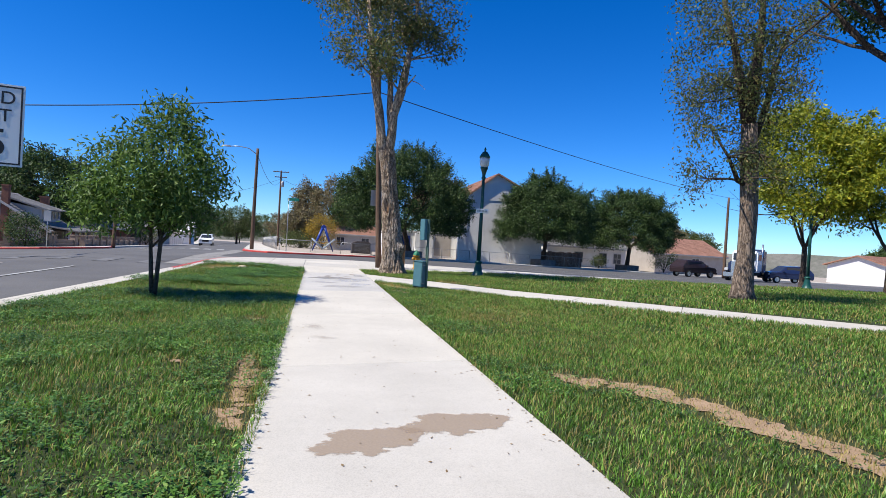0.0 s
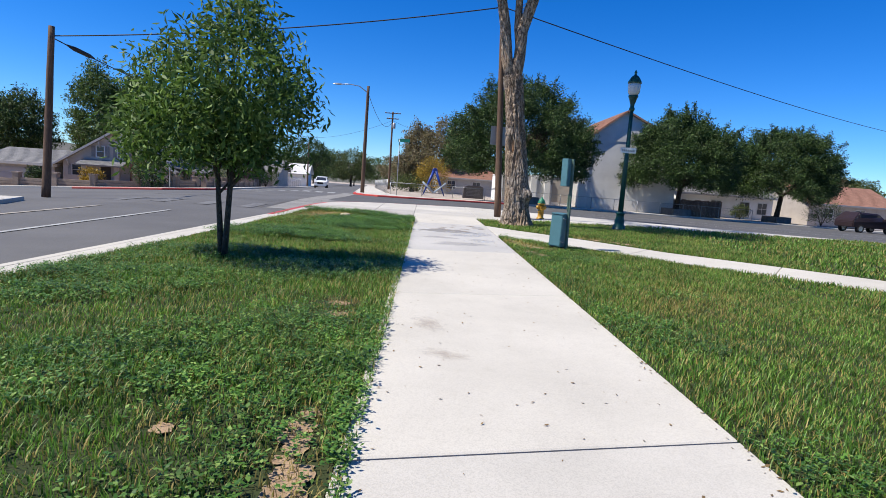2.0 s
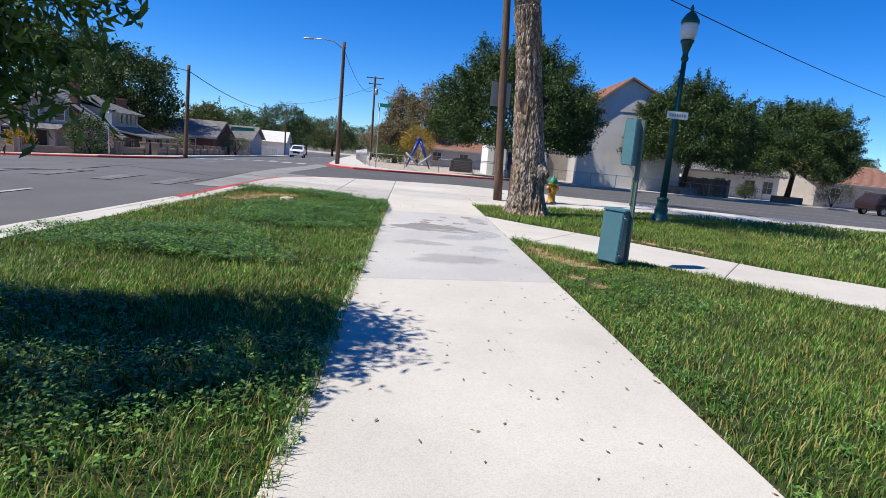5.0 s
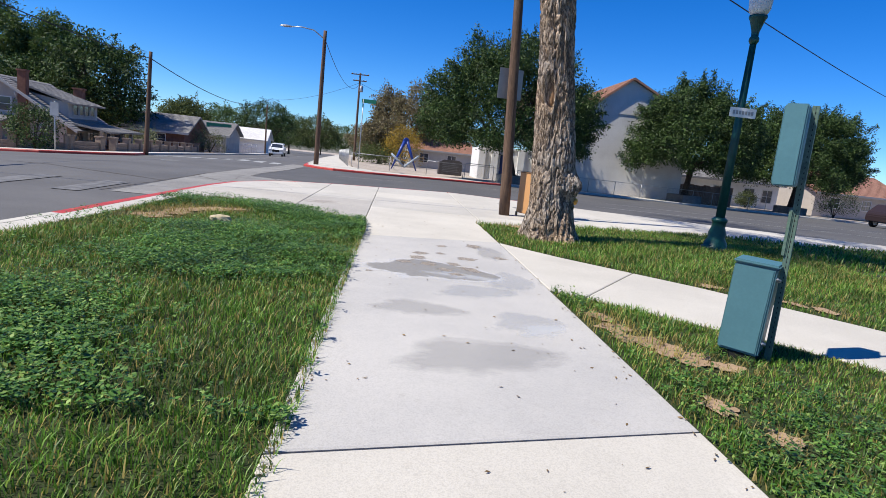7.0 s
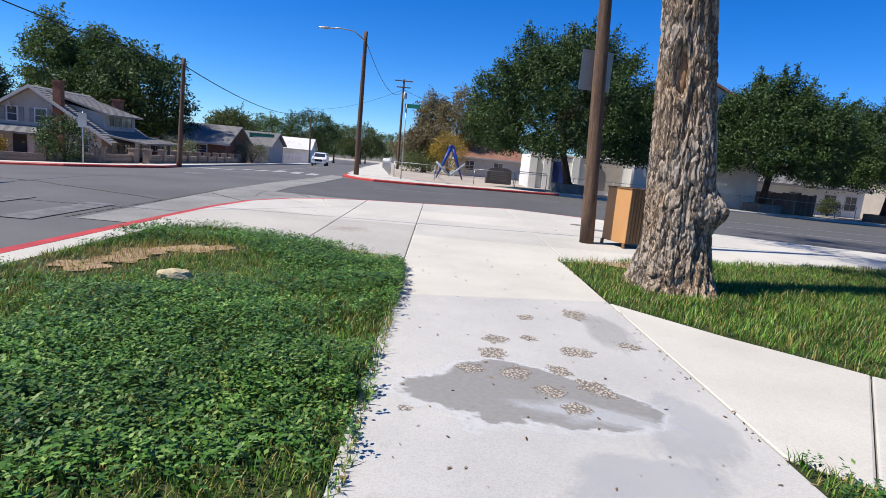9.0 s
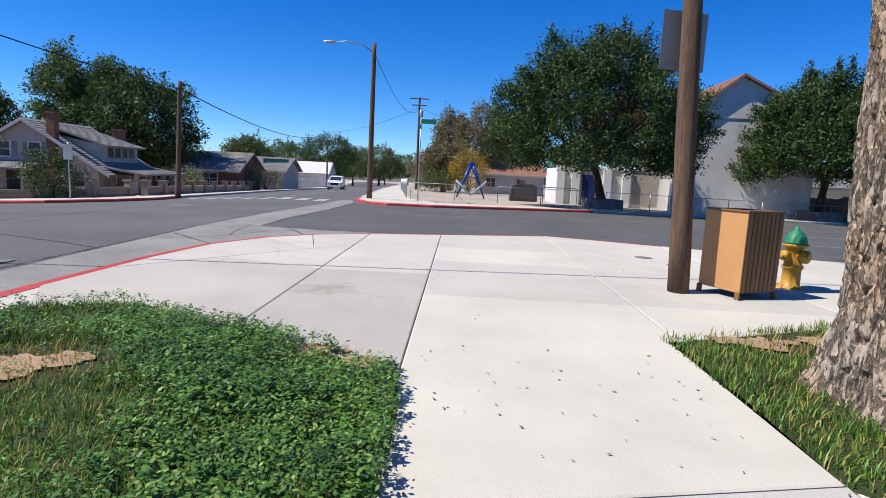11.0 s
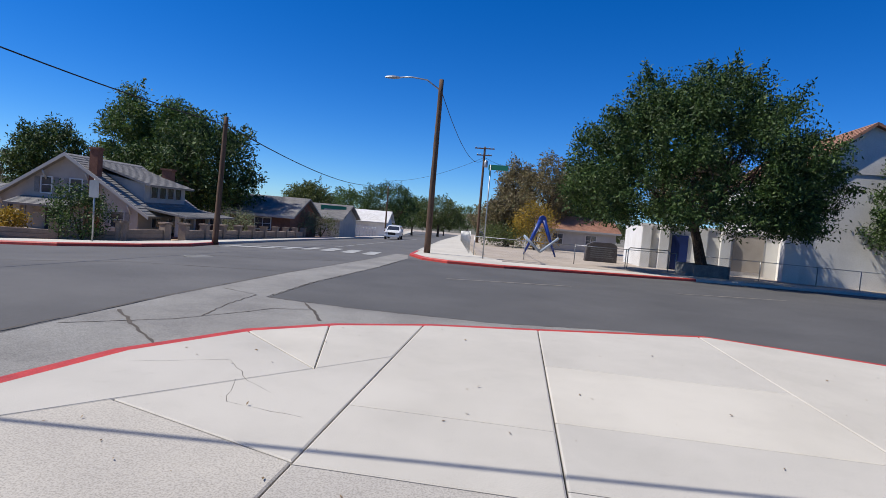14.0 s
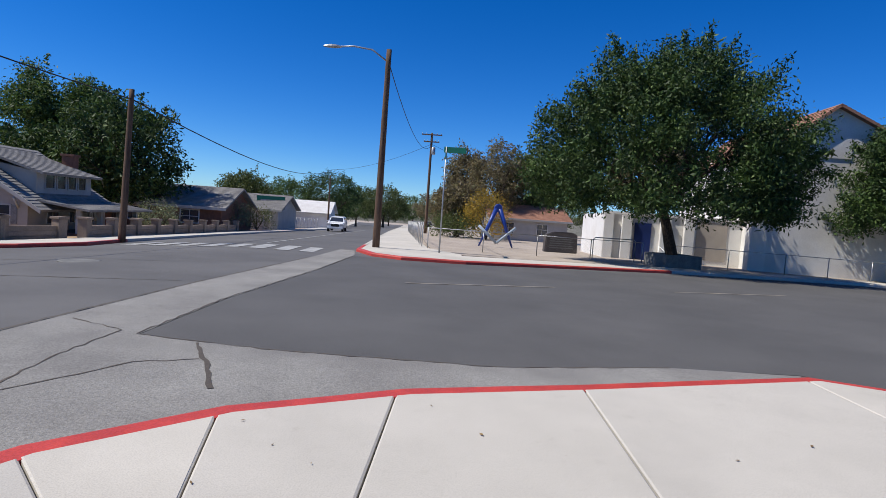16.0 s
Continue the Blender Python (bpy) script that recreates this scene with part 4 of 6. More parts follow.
def hydrant(x, y):
    t = thing("fire_hydrant", pose(x, y, 0, 0, 0, 20), "yellow fire hydrant with a green bonnet", "hydrant")
    part("barrel", lathe(bmesh.new(), [(0.17, -0.02), (0.17, 0.03), (0.12, 0.05), (0.115, 0.28), (0.135, 0.29), (0.135, 0.33), (0.115, 0.34), (0.12, 0.58), (0.165, 0.60), (0.165, 0.63)], 24), HYDRANTYELLOW, t)
    part("bonnet", lathe(bmesh.new(), [(0.165, 0.632), (0.15, 0.66), (0.135, 0.72), (0.09, 0.79), (0.035, 0.82), (0.03, 0.87), (0.012, 0.875)], 24, lobes=8, depth=0.07), HYDRANTGREEN, t, "green ribbed bonnet")
    for a, r in ((0, 0.055), (180, 0.055), (-90, 0.075)):
        n = part("nozzle", lathe(bmesh.new(), [(r, 0.08), (r, 0.15), (r + 0.015, 0.152), (r + 0.015, 0.20), (0.022, 0.205), (0.022, 0.23)], 14, pose(0, 0, 0.47, 90, 0, a + 90)), HYDRANTYELLOW, t)
    for i in range(6):
        a = i * math.pi / 3
        part("bolt", lathe(bmesh.new(), [(0.014, 0), (0.014, 0.03)], 6, pose(0.15 * math.cos(a), 0.15 * math.sin(a), 0.03)), HYDRANTYELLOW, t)


hydrant(5.2, 26.3)


def wooden_pole(name, x, y, h, r, label, lean=(0, 0), base=None):
    t = thing(name, pose(x, y, gz(x, y) if base is None else base), label, "utility pole")
    bm = bmesh.new()
    n = 14
    tube(bm, [(lean[0] * i / n, lean[1] * i / n, -0.1 + (h + 0.1) * i / n) for i in range(n + 1)], [r * (1.12 - 0.38 * i / n) for i in range(n + 1)], 22, 0.09)
    part("shaft", bm, CREOSOTE, t)
    return t


# pole beside the old tree, with the back of a sign on it
p1 = wooden_pole("utility_pole", 3.37, 25.55, 9.0, 0.118, "brown weathered wooden utility pole with a sign back", (-0.5, 0))
part("sign_back", boxed(-0.31, 0.31, 0.150, 0.158, 2.76, 3.46, 0.004, pose(-0.17, 0, 0, 0, 0, 14)), SIGNGREY, p1, "grey back of a square sign")
part("bracket", boxed(-0.21, -0.11, 0.08, 0.155, 3.05, 3.12), STEEL, p1)


def street_light_pole(x, y):
    t = wooden_pole("street_light", x, y, 8.6, 0.15, "tall leaning wooden pole with a street light on an arm", (0.12, -0.6))
    bm = bmesh.new()
    tube(bm, [(0.06, -0.56, 8.1), (-0.6, -0.58, 8.55), (-1.4, -0.58, 8.65), (-2.0, -0.58, 8.6)], [0.035] * 4, 8)
    part("arm", bm, STEEL, t)
    bm = bmesh.new()
    bmesh.ops.create_uvsphere(bm, u_segments=12, v_segments=8, radius=1)
    for v in bm.verts:
        v.co = Vector((-2.35 + v.co.x * 0.42, -0.58 + v.co.y * 0.15, 8.58 + v.co.z * (0.10 if v.co.z > 0 else 0.05)))
    part("lamp_head", bm, STEEL, t, "grey cobra street light head")


street_light_pole(-4.75, 51.3)


def crossarm_pole(x, y, h):
    t = wooden_pole("utility_pole", x, y, h, 0.17, "distant wooden utility pole with crossarms and a transformer")
    for z, w in ((h - 0.3, 1.25), (h - 1.15, 0.95)):
        part("crossarm", boxed(-w, w, -0.17, -0.07, z, z + 0.13), CREOSOTE, t)
        for i in (-0.9, -0.5, 0.5, 0.9):
            part("insulator", lathe(bmesh.new(), [(0.05, 0), (0.06, 0.05), (0.03, 0.14)], 8, pose(i * w, -0.12, z + 0.13)), PALESTEEL, t)
    part("transformer", lathe(bmesh.new(), [(0.22, h - 2.6), (0.24, h - 2.55), (0.24, h - 1.8), (0.1, h - 1.7)], 14, pose(0.3, -0.15, 0)), STEEL, t)


crossarm_pole(-5.4, 95, 12.2)
wooden_pole("utility_pole", -14.6, 48.3, 6.0, 0.13, "dark wooden pole before the houses", (0.2, 0))
wooden_pole("utility_pole", -24.0, 122, 9.0, 0.15, "far wooden pole along the street")
wooden_pole("utility_pole", -13.0, 24.4, 5.8, 0.13, "brown wooden pole across the main street", (0.3, 0))
wooden_pole("utility_pole", 43, 52, 8.5, 0.15, "far wooden pole behind the parked trucks")


def wire(a, b, drop, r, label="black overhead cable"):
    ob = part("overhead_cable", tube(bmesh.new(), sag(a, b, drop, 24), [r] * 25, 5), CABLE)
    return tagged(ob, label, "cable")


wire((2.95, 25.6, 7.8), (-12.8, 24.4, 5.25), 0.25, 0.022, "thick black cable from the park pole over the street")
wire((2.95, 25.6, 7.8), (57.6, 68.0, 9.6), 0.5, 0.022, "black cable running over the park")
along = wire((-14.4, 48.3, 5.0), (-12.8, 24.4, 5.25), 0.35, 0.022, "black cable along the far side of the street")
part("splice_case", tube(bmesh.new(), [(-12.87, 25.5, 5.18), (-12.9, 26.0, 5.15), (-12.96, 27.0, 5.10), (-12.99, 27.4, 5.08)], [0.03, 0.085, 0.085, 0.03], 8), CABLE, along, "black splice case")
wire((-14.4, 48.3, 5.0), (-23.9, 122, 7.4), 1.6, 0.03, "sagging black cable before the houses")
wire((-4.65, 50.74, 7.8), (-5.4, 95, 9.5), 1.6, 0.02, "thin cable from the street light")
wire((-5.4, 95, 9.7), (-23.9, 122, 7.5), 0.8, 0.02, "thin far cable across the street")
wire((-5.4, 95, 9.7), (14, 110, 5.0), 0.5, 0.02, "thin service cable to the houses")


# ---- across the streets ----
def wall_box(name, x0, x1, y0, y1, z0, z1, material, parent, label=""):
    return part(name, boxed(x0, x1, y0, y1, z0, z1), material, parent, label)


def prism(bm, outline, y0, y1):
    """An outline in x and z, drawn out along y."""
    a = [bm.verts.new((x, y0, z)) for x, z in outline]
    b = [bm.verts.new((x, y1, z)) for x, z in outline]
    n = len(outline)
    bm.faces.new(a[::-1])
    bm.faces.new(b)
    for i in range(n):
        bm.faces.new((a[i], a[(i + 1) % n], b[(i + 1) % n], b[i]))
    bmesh.ops.recalc_face_normals(bm, faces=bm.faces)
    return bm


def window(parent, m, w, h, frame_material=None, bars=(1, 1), name="window"):
    """A window on a wall that faces -y in its own frame: casing, sunk glass, glazing bars."""
    fm = frame_material or WINDOWFRAME
    bm = bmesh.new()
    rings = []
    for g, y in ((0.08, 0.02), (0.08, -0.05), (0.0, -0.05), (0.0, 0.02)):
        rings.append([bm.verts.new(m @ Vector(p)) for p in ((-w / 2 - g, y, -g), (w / 2 + g, y, -g), (w / 2 + g, y, h + g), (-w / 2 - g, y, h + g))])
    for r0, r1 in zip(rings, rings[1:] + rings[:1]):
        for i in range(4):
            bm.faces.new((r0[i], r0[(i + 1) % 4], r1[(i + 1) % 4], r1[i]))
    bmesh.ops.recalc_face_normals(bm, faces=bm.faces)
    win = part(name, bm, fm, parent)
    for i in range(1, bars[0] + 1):
        x = -w / 2 + w * i / (bars[0] + 1)
        part("glazing_bar", boxed(x - 0.02, x + 0.02, -0.03, -0.013, 0, h, m=m), fm, win)
    for i in range(1, bars[1] + 1):
        z = h * i / (bars[1] + 1)
        part("glazing_bar", boxed(-w / 2, w / 2, -0.034, -0.016, z - 0.02, z + 0.02, m=m), fm, win)
    part("pane", boxed(-w / 2, w / 2, -0.012, 0.0, 0, h, m=m), GLASS, win)
    return win


def roof_slab(parent, a, b, c, d, thick, material, name="roof", label=""):
    """A roof plane with four corners, given its thickness, stepped in courses of shingles."""
    a, b, c, d = map(Vector, (a, b, c, d))
    bm = bmesh.new()
    n = (b - a).cross(d - a).normalized()
    if n.z < 0:
        n = -n
    rows = max(3, int((d - a).length / 0.28))
    left, right = [a - n * thick], [b - n * thick]
    for i in range(rows):
        for f, lift in ((i / rows, 0.03), ((i + 1) / rows, 0.0)):
            left.append(a.lerp(d, f) + n * lift)
            right.append(b.lerp(c, f) + n * lift)
    left.append(d - n * thick)
    right.append(c - n * thick)
    vl, vr = [bm.verts.new(p) for p in left], [bm.verts.new(p) for p in right]
    k = len(vl)
    for i in range(k):
        bm.faces.new((vl[i], vr[i], vr[(i + 1) % k], vl[(i + 1) % k]))
    bm.faces.new(vl)
    bm.faces.new(vr[::-1])
    bmesh.ops.recalc_face_normals(bm, faces=bm.faces)
    return part(name, bm, material, parent, label)


def bungalow(m):
    """Storey-and-a-half house: gable to the side street (-y), long roof with a dormer to the main street (+x), two brick chimneys."""
    t = thing("house", m, "tan gabled house with grey roof, dormer and brick chimneys", "house")
    w = 4.6
    part("wall", prism(bmesh.new(), [(-w, 0), (w, 0), (w, 2.1), (0, 5.15), (-w, 2.1)], 0, 9.5), TAN, t)
    roof_slab(t, (w + 0.9, -0.5, 1.62), (w + 0.9, 9.9, 1.62), (0, 9.9, 5.33), (0, -0.5, 5.33), 0.14, SHINGLE)
    roof_slab(t, (-w - 0.9, -0.5, 1.62), (-w - 0.9, 9.9, 1.62), (0, 9.9, 5.33), (0, -0.5, 5.33), 0.14, SHINGLE)
    for s in (-1, 1):
        bm = prism(bmesh.new(), [(s * 5.5, 1.42), (s * 5.5, 1.64), (0, 5.36), (0, 5.12)], -0.56, -0.5)
        part("barge_board", bm, SIDING, t, "pale barge board")
    d = part("dormer", prism(bmesh.new(), [(1.2, 2.5), (4.2, 2.5), (4.2, 3.75), (1.2, 4.35)], 1.6, 8.2), SIDING, t, "long pale dormer")
    roof_slab(d, (4.75, 1.2, 3.72), (4.75, 8.6, 3.72), (0.1, 8.6, 5.2), (0.1, 1.2, 5.2), 0.12, SHINGLE)
    for y in (3.0, 4.3, 5.6, 6.9):
        window(d, pose(4.2, y, 2.85, 0, 0, 90), 0.95, 0.75, SIDING, (0, 0))
    # porch along the street side
    po = part("porch", boxed(w + 0.02, w + 2.2, 1.0, 9.5, -0.1, 0.35), BRICK, t, "low brick porch")
    roof_slab(po, (w + 2.9, 0.6, 1.75), (w + 2.9, 9.9, 1.75), (w - 0.4, 9.9, 2.25), (w - 0.4, 0.6, 2.25), 0.1, SHINGLE)
    for y in (1.3, 3.9, 6.6, 9.2):
        part("porch_post", boxed(w + 1.9, w + 2.15, y - 0.13, y + 0.13, 0.3, 1.9, 0.01), SIDING, po)
    for y in (2.6, 5.2, 7.8):
        window(t, pose(w, y, 0.8, 0, 0, 90), 1.3, 1.1, SIDING, (1, 0))
    for x, z, h in ((-1.35, 2.65, 1.0), (0.55, 2.65, 1.0), (3.3, 0.75, 1.0), (-3.4, 0.75, 1.0)):
        for s in (-1, 1):
            part("shutter", boxed(x + s * 0.62 - 0.16, x + s * 0.62 + 0.16, -0.05, -0.005, z - 0.02, z + h + 0.02, 0.008), SHINGLE, t, "grey louvred shutter")
    for s in (-1, 1):
        for f in (0.25, 0.75):
            x, z = s * 5.5 * f, 5.2 - 3.7 * f
            bm = bmesh.new()
            tube(bm, [(x, -0.02, z - 0.75), (x, -0.48, z - 0.2)], [0.06, 0.06], 6)
            part("knee_brace", bm, SIDING, t, "pale wooden knee brace")
    ch = part("chimney", boxed(1.35, 2.15, -0.42, 0.25, -0.1, 2.2, 0.02), BRICK, t, "stepped red brick chimney")
    part("chimney_neck", boxed(1.5, 2.05, -0.36, 0.25, 2.2, 5.7, 0.02), BRICK, ch)
    part("chimney_cap", boxed(1.45, 2.10, -0.42, 0.30, 5.7, 5.85, 0.01), BRICK, ch)
    ch = part("chimney", boxed(2.3, 3.0, 8.3, 9.1, 2.6, 5.05, 0.02), BRICK, t, "red brick chimney")
    part("chimney_cap", boxed(2.22, 3.08, 8.22, 9.18, 5.05, 5.2, 0.01), BRICK, ch)
    window(t, pose(-1.35, 0, 2.65), 0.62, 1.0, None, (0, 1))
    window(t, pose(0.55, 0, 2.65), 0.72, 1.0, None, (0, 1))
    window(t, pose(3.3, 0, 0.75), 0.8, 1.0, SIDING, (0, 1))
    window(t, pose(-3.4, 0, 0.75), 0.8, 1.0, SIDING, (0, 1))
    e = part("entry_porch", boxed(-2.5, 0.7, -1.5, 0, -0.1, 0.22), TAN, t)
    roof_slab(e, (-2.9, -1.9, 1.85), (1.1, -1.9, 1.85), (1.1, 0.05, 2.35), (-2.9, 0.05, 2.35), 0.12, SHINGLE)
    for x in (-2.3, 0.5):
        part("porch_post", boxed(x - 0.22, x + 0.22, -1.45, -1.05, 0.2, 1.85, 0.01), TAN, e)
    part("door", boxed(-1.35, -0.45, -0.03, 0.03, 0.2, 1.8), DOORDARK, t, "dark front door")
    return t


bungalow(pose(-24.6, 50.6, -1.12, 0, 0, 6) @ Matrix.Diagonal((0.86, 0.70, 0.82, 1)))


def low_house(name, m, w, d, h, rise, wall, roof, label, windows=()):
    """A plain hipless house: long side to -y, ridge along x."""
    t = thing(name, m, label, "house")
    part("wall", prism(bmesh.new(), [(0, -0.3), (d, -0.3), (d, h), (d / 2, h + rise), (0, h)], -w, 0), wall, t).matrix_local = pose(0, 0, 0, 0, 0, 90)
    o, k = 0.5, rise / (d / 2)
    roof_slab(t, (-o, -o, h - o * k), (w + o, -o, h - o * k), (w + o, d / 2, h + rise), (-o, d / 2, h + rise), 0.14, roof)
    roof_slab(t, (-o, d + o, h - o * k), (w + o, d + o, h - o * k), (w + o, d / 2, h + rise), (-o, d / 2, h + rise), 0.14, roof)
    part("fascia", boxed(-o, w + o, -o - 0.03, -o, h - o * k - 0.2, h - o * k + 0.02), SIDING, t)
    for x, z, ww, hh in windows:
        window(t, pose(x, 0, z), ww, hh)
    return t


low_house("house", pose(-34.9, 50.5, -1.65), 5.5, 7, 2.0, 1.0, SIDING, SHINGLE, "low grey outbuilding beside the tan house", ((4.3, 0.7, 0.9, 1.0),))
gd = thing("garage_door", pose(-34.0, 50.44, -1.6), "wide grey sectional garage door", "door")
for i in range(4):
    part("door_panel", boxed(0, 2.6, -0.03, 0.03, i * 0.46, i * 0.46 + 0.44, 0.01), SIDING, gd)
low_house("house", pose(-33, 70, -1.6, 0, 0, 6), 12.5, 9, 2.3, 1.6, BRICK, SHINGLE, "low brown house with a long grey roof", ((2, 0.8, 1.4, 1.0), (6, 0.8, 1.6, 1.0), (10, 0.8, 1.4, 1.0)))
low_house("house", pose(-34, 84, -1.95, 0, 0, 6), 13.5, 10, 2.6, 1.5, SIDING, SHINGLE, "pale low house with a grey roof", ((3, 0.9, 1.4, 1.0), (8, 0.9, 1.4, 1.0)))
low_house("house", pose(-41, 125, -2.9, 0, 0, 6), 16, 10, 3.0, 2.0, STUCCO_WHITE, STUCCO_WHITE, "far white house with a pale metal roof", ((3, 1.0, 1.4, 1.2), (9, 1.0, 1.4, 1.2)))
low_house("house", pose(-60, 14, -1.4, 0, 0, 0), 20, 9, 2.6, 1.7, SIDING, SHINGLE, "pale low house across the main street", ((4, 0.9, 1.4, 1.1), (11, 0.9, 1.4, 1.1)))
low_house("house", pose(2.5, 92, -1.1, 0, 0, 6), 9, 9, 2.7, 1.6, SIDING, SHINGLE_RED, "pale sided house behind the sandy yard", ((2, 0.8, 1.2, 1.2), (6, 0.8, 1.2, 1.2)))

# notice board by the pale house
nb = thing("notice_board", pose(-22.3, 88, gz(-22.3, 88), 0, 0, 20), "dark green board with a line of white writing", "sign")
part("post", boxed(-1.3, -1.2, -0.05, 0.05, -0.1, 3.3), SIDING, nb)
part("post", boxed(1.2, 1.3, -0.05, 0.05, -0.1, 3.3), SIDING, nb)
b_ = part("board", boxed(-1.5, 1.5, -0.10, -0.05, 2.3, 3.7, 0.01), SIGNGREEN, nb)
for i in range(2):
    part("writing_bar", boxed(-1.1, 1.1, -0.106, -0.102, 2.65 + i * 0.45, 2.85 + i * 0.45), SIDING, b_)


def hall(m):
    """White gabled hall: shaded grey end wall to the side street (-y), white street front (-x) with buttresses and a blue door."""
    t = thing("hall", m, "white stucco hall with a red brown gable roof and blue door", "building")
    W, D, E, R = 8.8, 14.0, 6.9, 9.5
    part("wall", prism(bmesh.new(), [(0, -0.6), (W, -0.6), (W, E), (W / 2 - 1.0, R), (0, E)], 0, D), [STUCCO_GREY], t, "grey parged end wall")
    part("wall", boxed(-0.06, -0.003, -0.04, D, -0.5, E), STUCCO_WHITE, t, "bright white street wall")
    k = (R - E) / (W / 2 - 1.0)
    roof_slab(t, (-0.45, -0.35, E - 0.45 * k), (-0.45, D + 0.3, E - 0.45 * k), (W / 2 - 1.0, D + 0.3, R + 0.06), (W / 2 - 1.0, -0.35, R + 0.06), 0.14, SHINGLE_RED)
    k2 = (R - E) / (W / 2 + 1.0)
    roof_slab(t, (W + 0.45, -0.35, E - 0.45 * k2), (W + 0.45, D + 0.3, E - 0.45 * k2), (W / 2 - 1.0, D + 0.3, R + 0.06), (W / 2 - 1.0, -0.35, R + 0.06), 0.14, SHINGLE_RED)
    part("corner_pier", boxed(-0.55, 0.35, -0.10, 0.55, -0.5, 6.3, 0.02), STUCCO_WHITE, t, "white corner pier")
    part("wall_vent", boxed(2.6, 4.4, -0.05, -0.01, 6.6, 7.7, 0.01), STUCCO_GREY, t)
    # low front wing towards the main street
    g = part("wing", boxed(-8.3, -0.07, 2.2, 10, -0.6, 2.75), STUCCO_WHITE, t, "low white front wing")
    part("parapet", boxed(-8.4, -0.07, 2.1, 2.35, 2.75, 2.9, 0.01), STUCCO_WHITE, g)
    for x in (-8.0, -6.9, -4.6, -3.2):
        part("pier", boxed(x - 0.3, x + 0.3, 1.9, 2.19, -0.6, 2.72, 0.02), STUCCO_WHITE, g)
    part("door", boxed(-6.4, -5.4, 2.12, 2.19, 0.0, 2.3, 0.01), DOORBLUE, g, "deep blue door")
    st = part("steps", boxed(-6.8, -5.0, 1.3, 2.18, -0.6, 0.0), CONCRETE_OLD, g)
    bm = bmesh.new()
    for z in (0.35, 0.75):
        tube(bm, [(-4.9, 2.0, z + 0.2), (-4.5, 1.0, z - 0.3)], [0.025] * 2, 6)
    tube(bm, [(-4.9, 2.0, -0.4), (-4.9, 2.0, 0.95)], [0.025] * 2, 6)
    tube(bm, [(-4.5, 1.0, -0.6), (-4.5, 1.0, 0.45)], [0.025] * 2, 6)
    part("hand_rail", bm, SIGNWHITE, st, "white step rail")
    part("panel", boxed(-2.7, -0.9, 2.16, 2.19, 0.3, 2.6, 0.005), TAN, g, "tan boarded window")
    return t


hall(pose(15.9, 58.5, -0.62, 0, 0, -3))
low_house("house", pose(29.5, 67.5, -0.95, 0, 0, 12), 13, 9, 2.8, 1.6, STUCCO_WHITE, SHINGLE, "low white house behind the street trees", ((5, 0.6, 1.3, 1.3), (9, 0.6, 1.3, 1.3), (11.5, 0.6, 1.3, 1.3)))
low_house("house", pose(48, 72, -1.0, 0, 0, 12), 14, 9, 2.7, 2.2, TAN, SHINGLE_RED, "low tan house with a red brown roof", ((3, 0.8, 1.4, 1.1), (8, 0.8, 1.4, 1.1)))
low_house("house", pose(78, 62, -1.1, 0, 0, 8), 26, 9, 2.6, 1.4, STUCCO_WHITE, SHINGLE_RED, "long far white house beyond the park", ((5, 0.8, 1.6, 1.1), (12, 0.8, 1.6, 1.1), (20, 0.8, 1.6, 1.1)))
low_house("house", pose(112, 50, -1.2, 0, 0, 0), 24, 9, 2.6, 1.4, TAN, SHINGLE_RED, "far tan house beyond the park", ((5, 0.8, 1.6, 1.1), (14, 0.8, 1.6, 1.1)))


# ---- fences, walls, yard ----
def chain_fence(points, h, label, step=2.4, wires=True, spacing=0.16):
    t = thing("chain_fence", pose(points[0][0], points[0][1], 0), label, "fence")
    ox, oy = points[0]
    bm_w = bmesh.new()
    for a, b in zip(points, points[1:]):
        L = math.dist(a, b)
        n = max(1, round(L / step))
        for i in range(n + 1):
            x, y = a[0] + (b[0] - a[0]) * i / n, a[1] + (b[1] - a[1]) * i / n
            part("post", tube(bmesh.new(), [(x - ox, y - oy, gz(x, y) - 0.05), (x - ox, y - oy, gz(x, y) + h)], [0.025, 0.025], 7), STEEL, t)
        part("top_rail", tube(bmesh.new(), [(a[0] - ox, a[1] - oy, gz(*a) + h - 0.02), (b[0] - ox, b[1] - oy, gz(*b) + h - 0.02)], [0.018, 0.018], 6), STEEL, t)
        if wires:
            u = Vector((b[0] - a[0], b[1] - a[1], 0)).normalized()
            k = 0
            while k * spacing < L + h:
                for s in (0, 1):
                    # crossing diagonals, each clipped to the length of the bay
                    d0 = k * spacing - (h if s == 0 else 0)
                    d1 = d0 + h if s == 0 else d0 - h
                    z0, z1 = 0.03, h - 0.03
                    f0, f1 = d0, d1
                    lo, hi = min(f0, f1), max(f0, f1)
                    if lo >= 0 and hi <= L:
                        p = Vector((a[0] - ox, a[1] - oy, 0)) + u * f0
                        q = Vector((a[0] - ox, a[1] - oy, 0)) + u * f1
                        p.z, q.z = gz(p.x + ox, p.y + oy) + z0, gz(q.x + ox, q.y + oy) + z1
                        tube(bm_w, [p, q], [0.0016, 0.0016], 3, caps=False)
                k += 1
    if wires:
        part("wire_mesh", bm_w, MESHWIRE, t)
    else:
        bm_w.free()
    return t


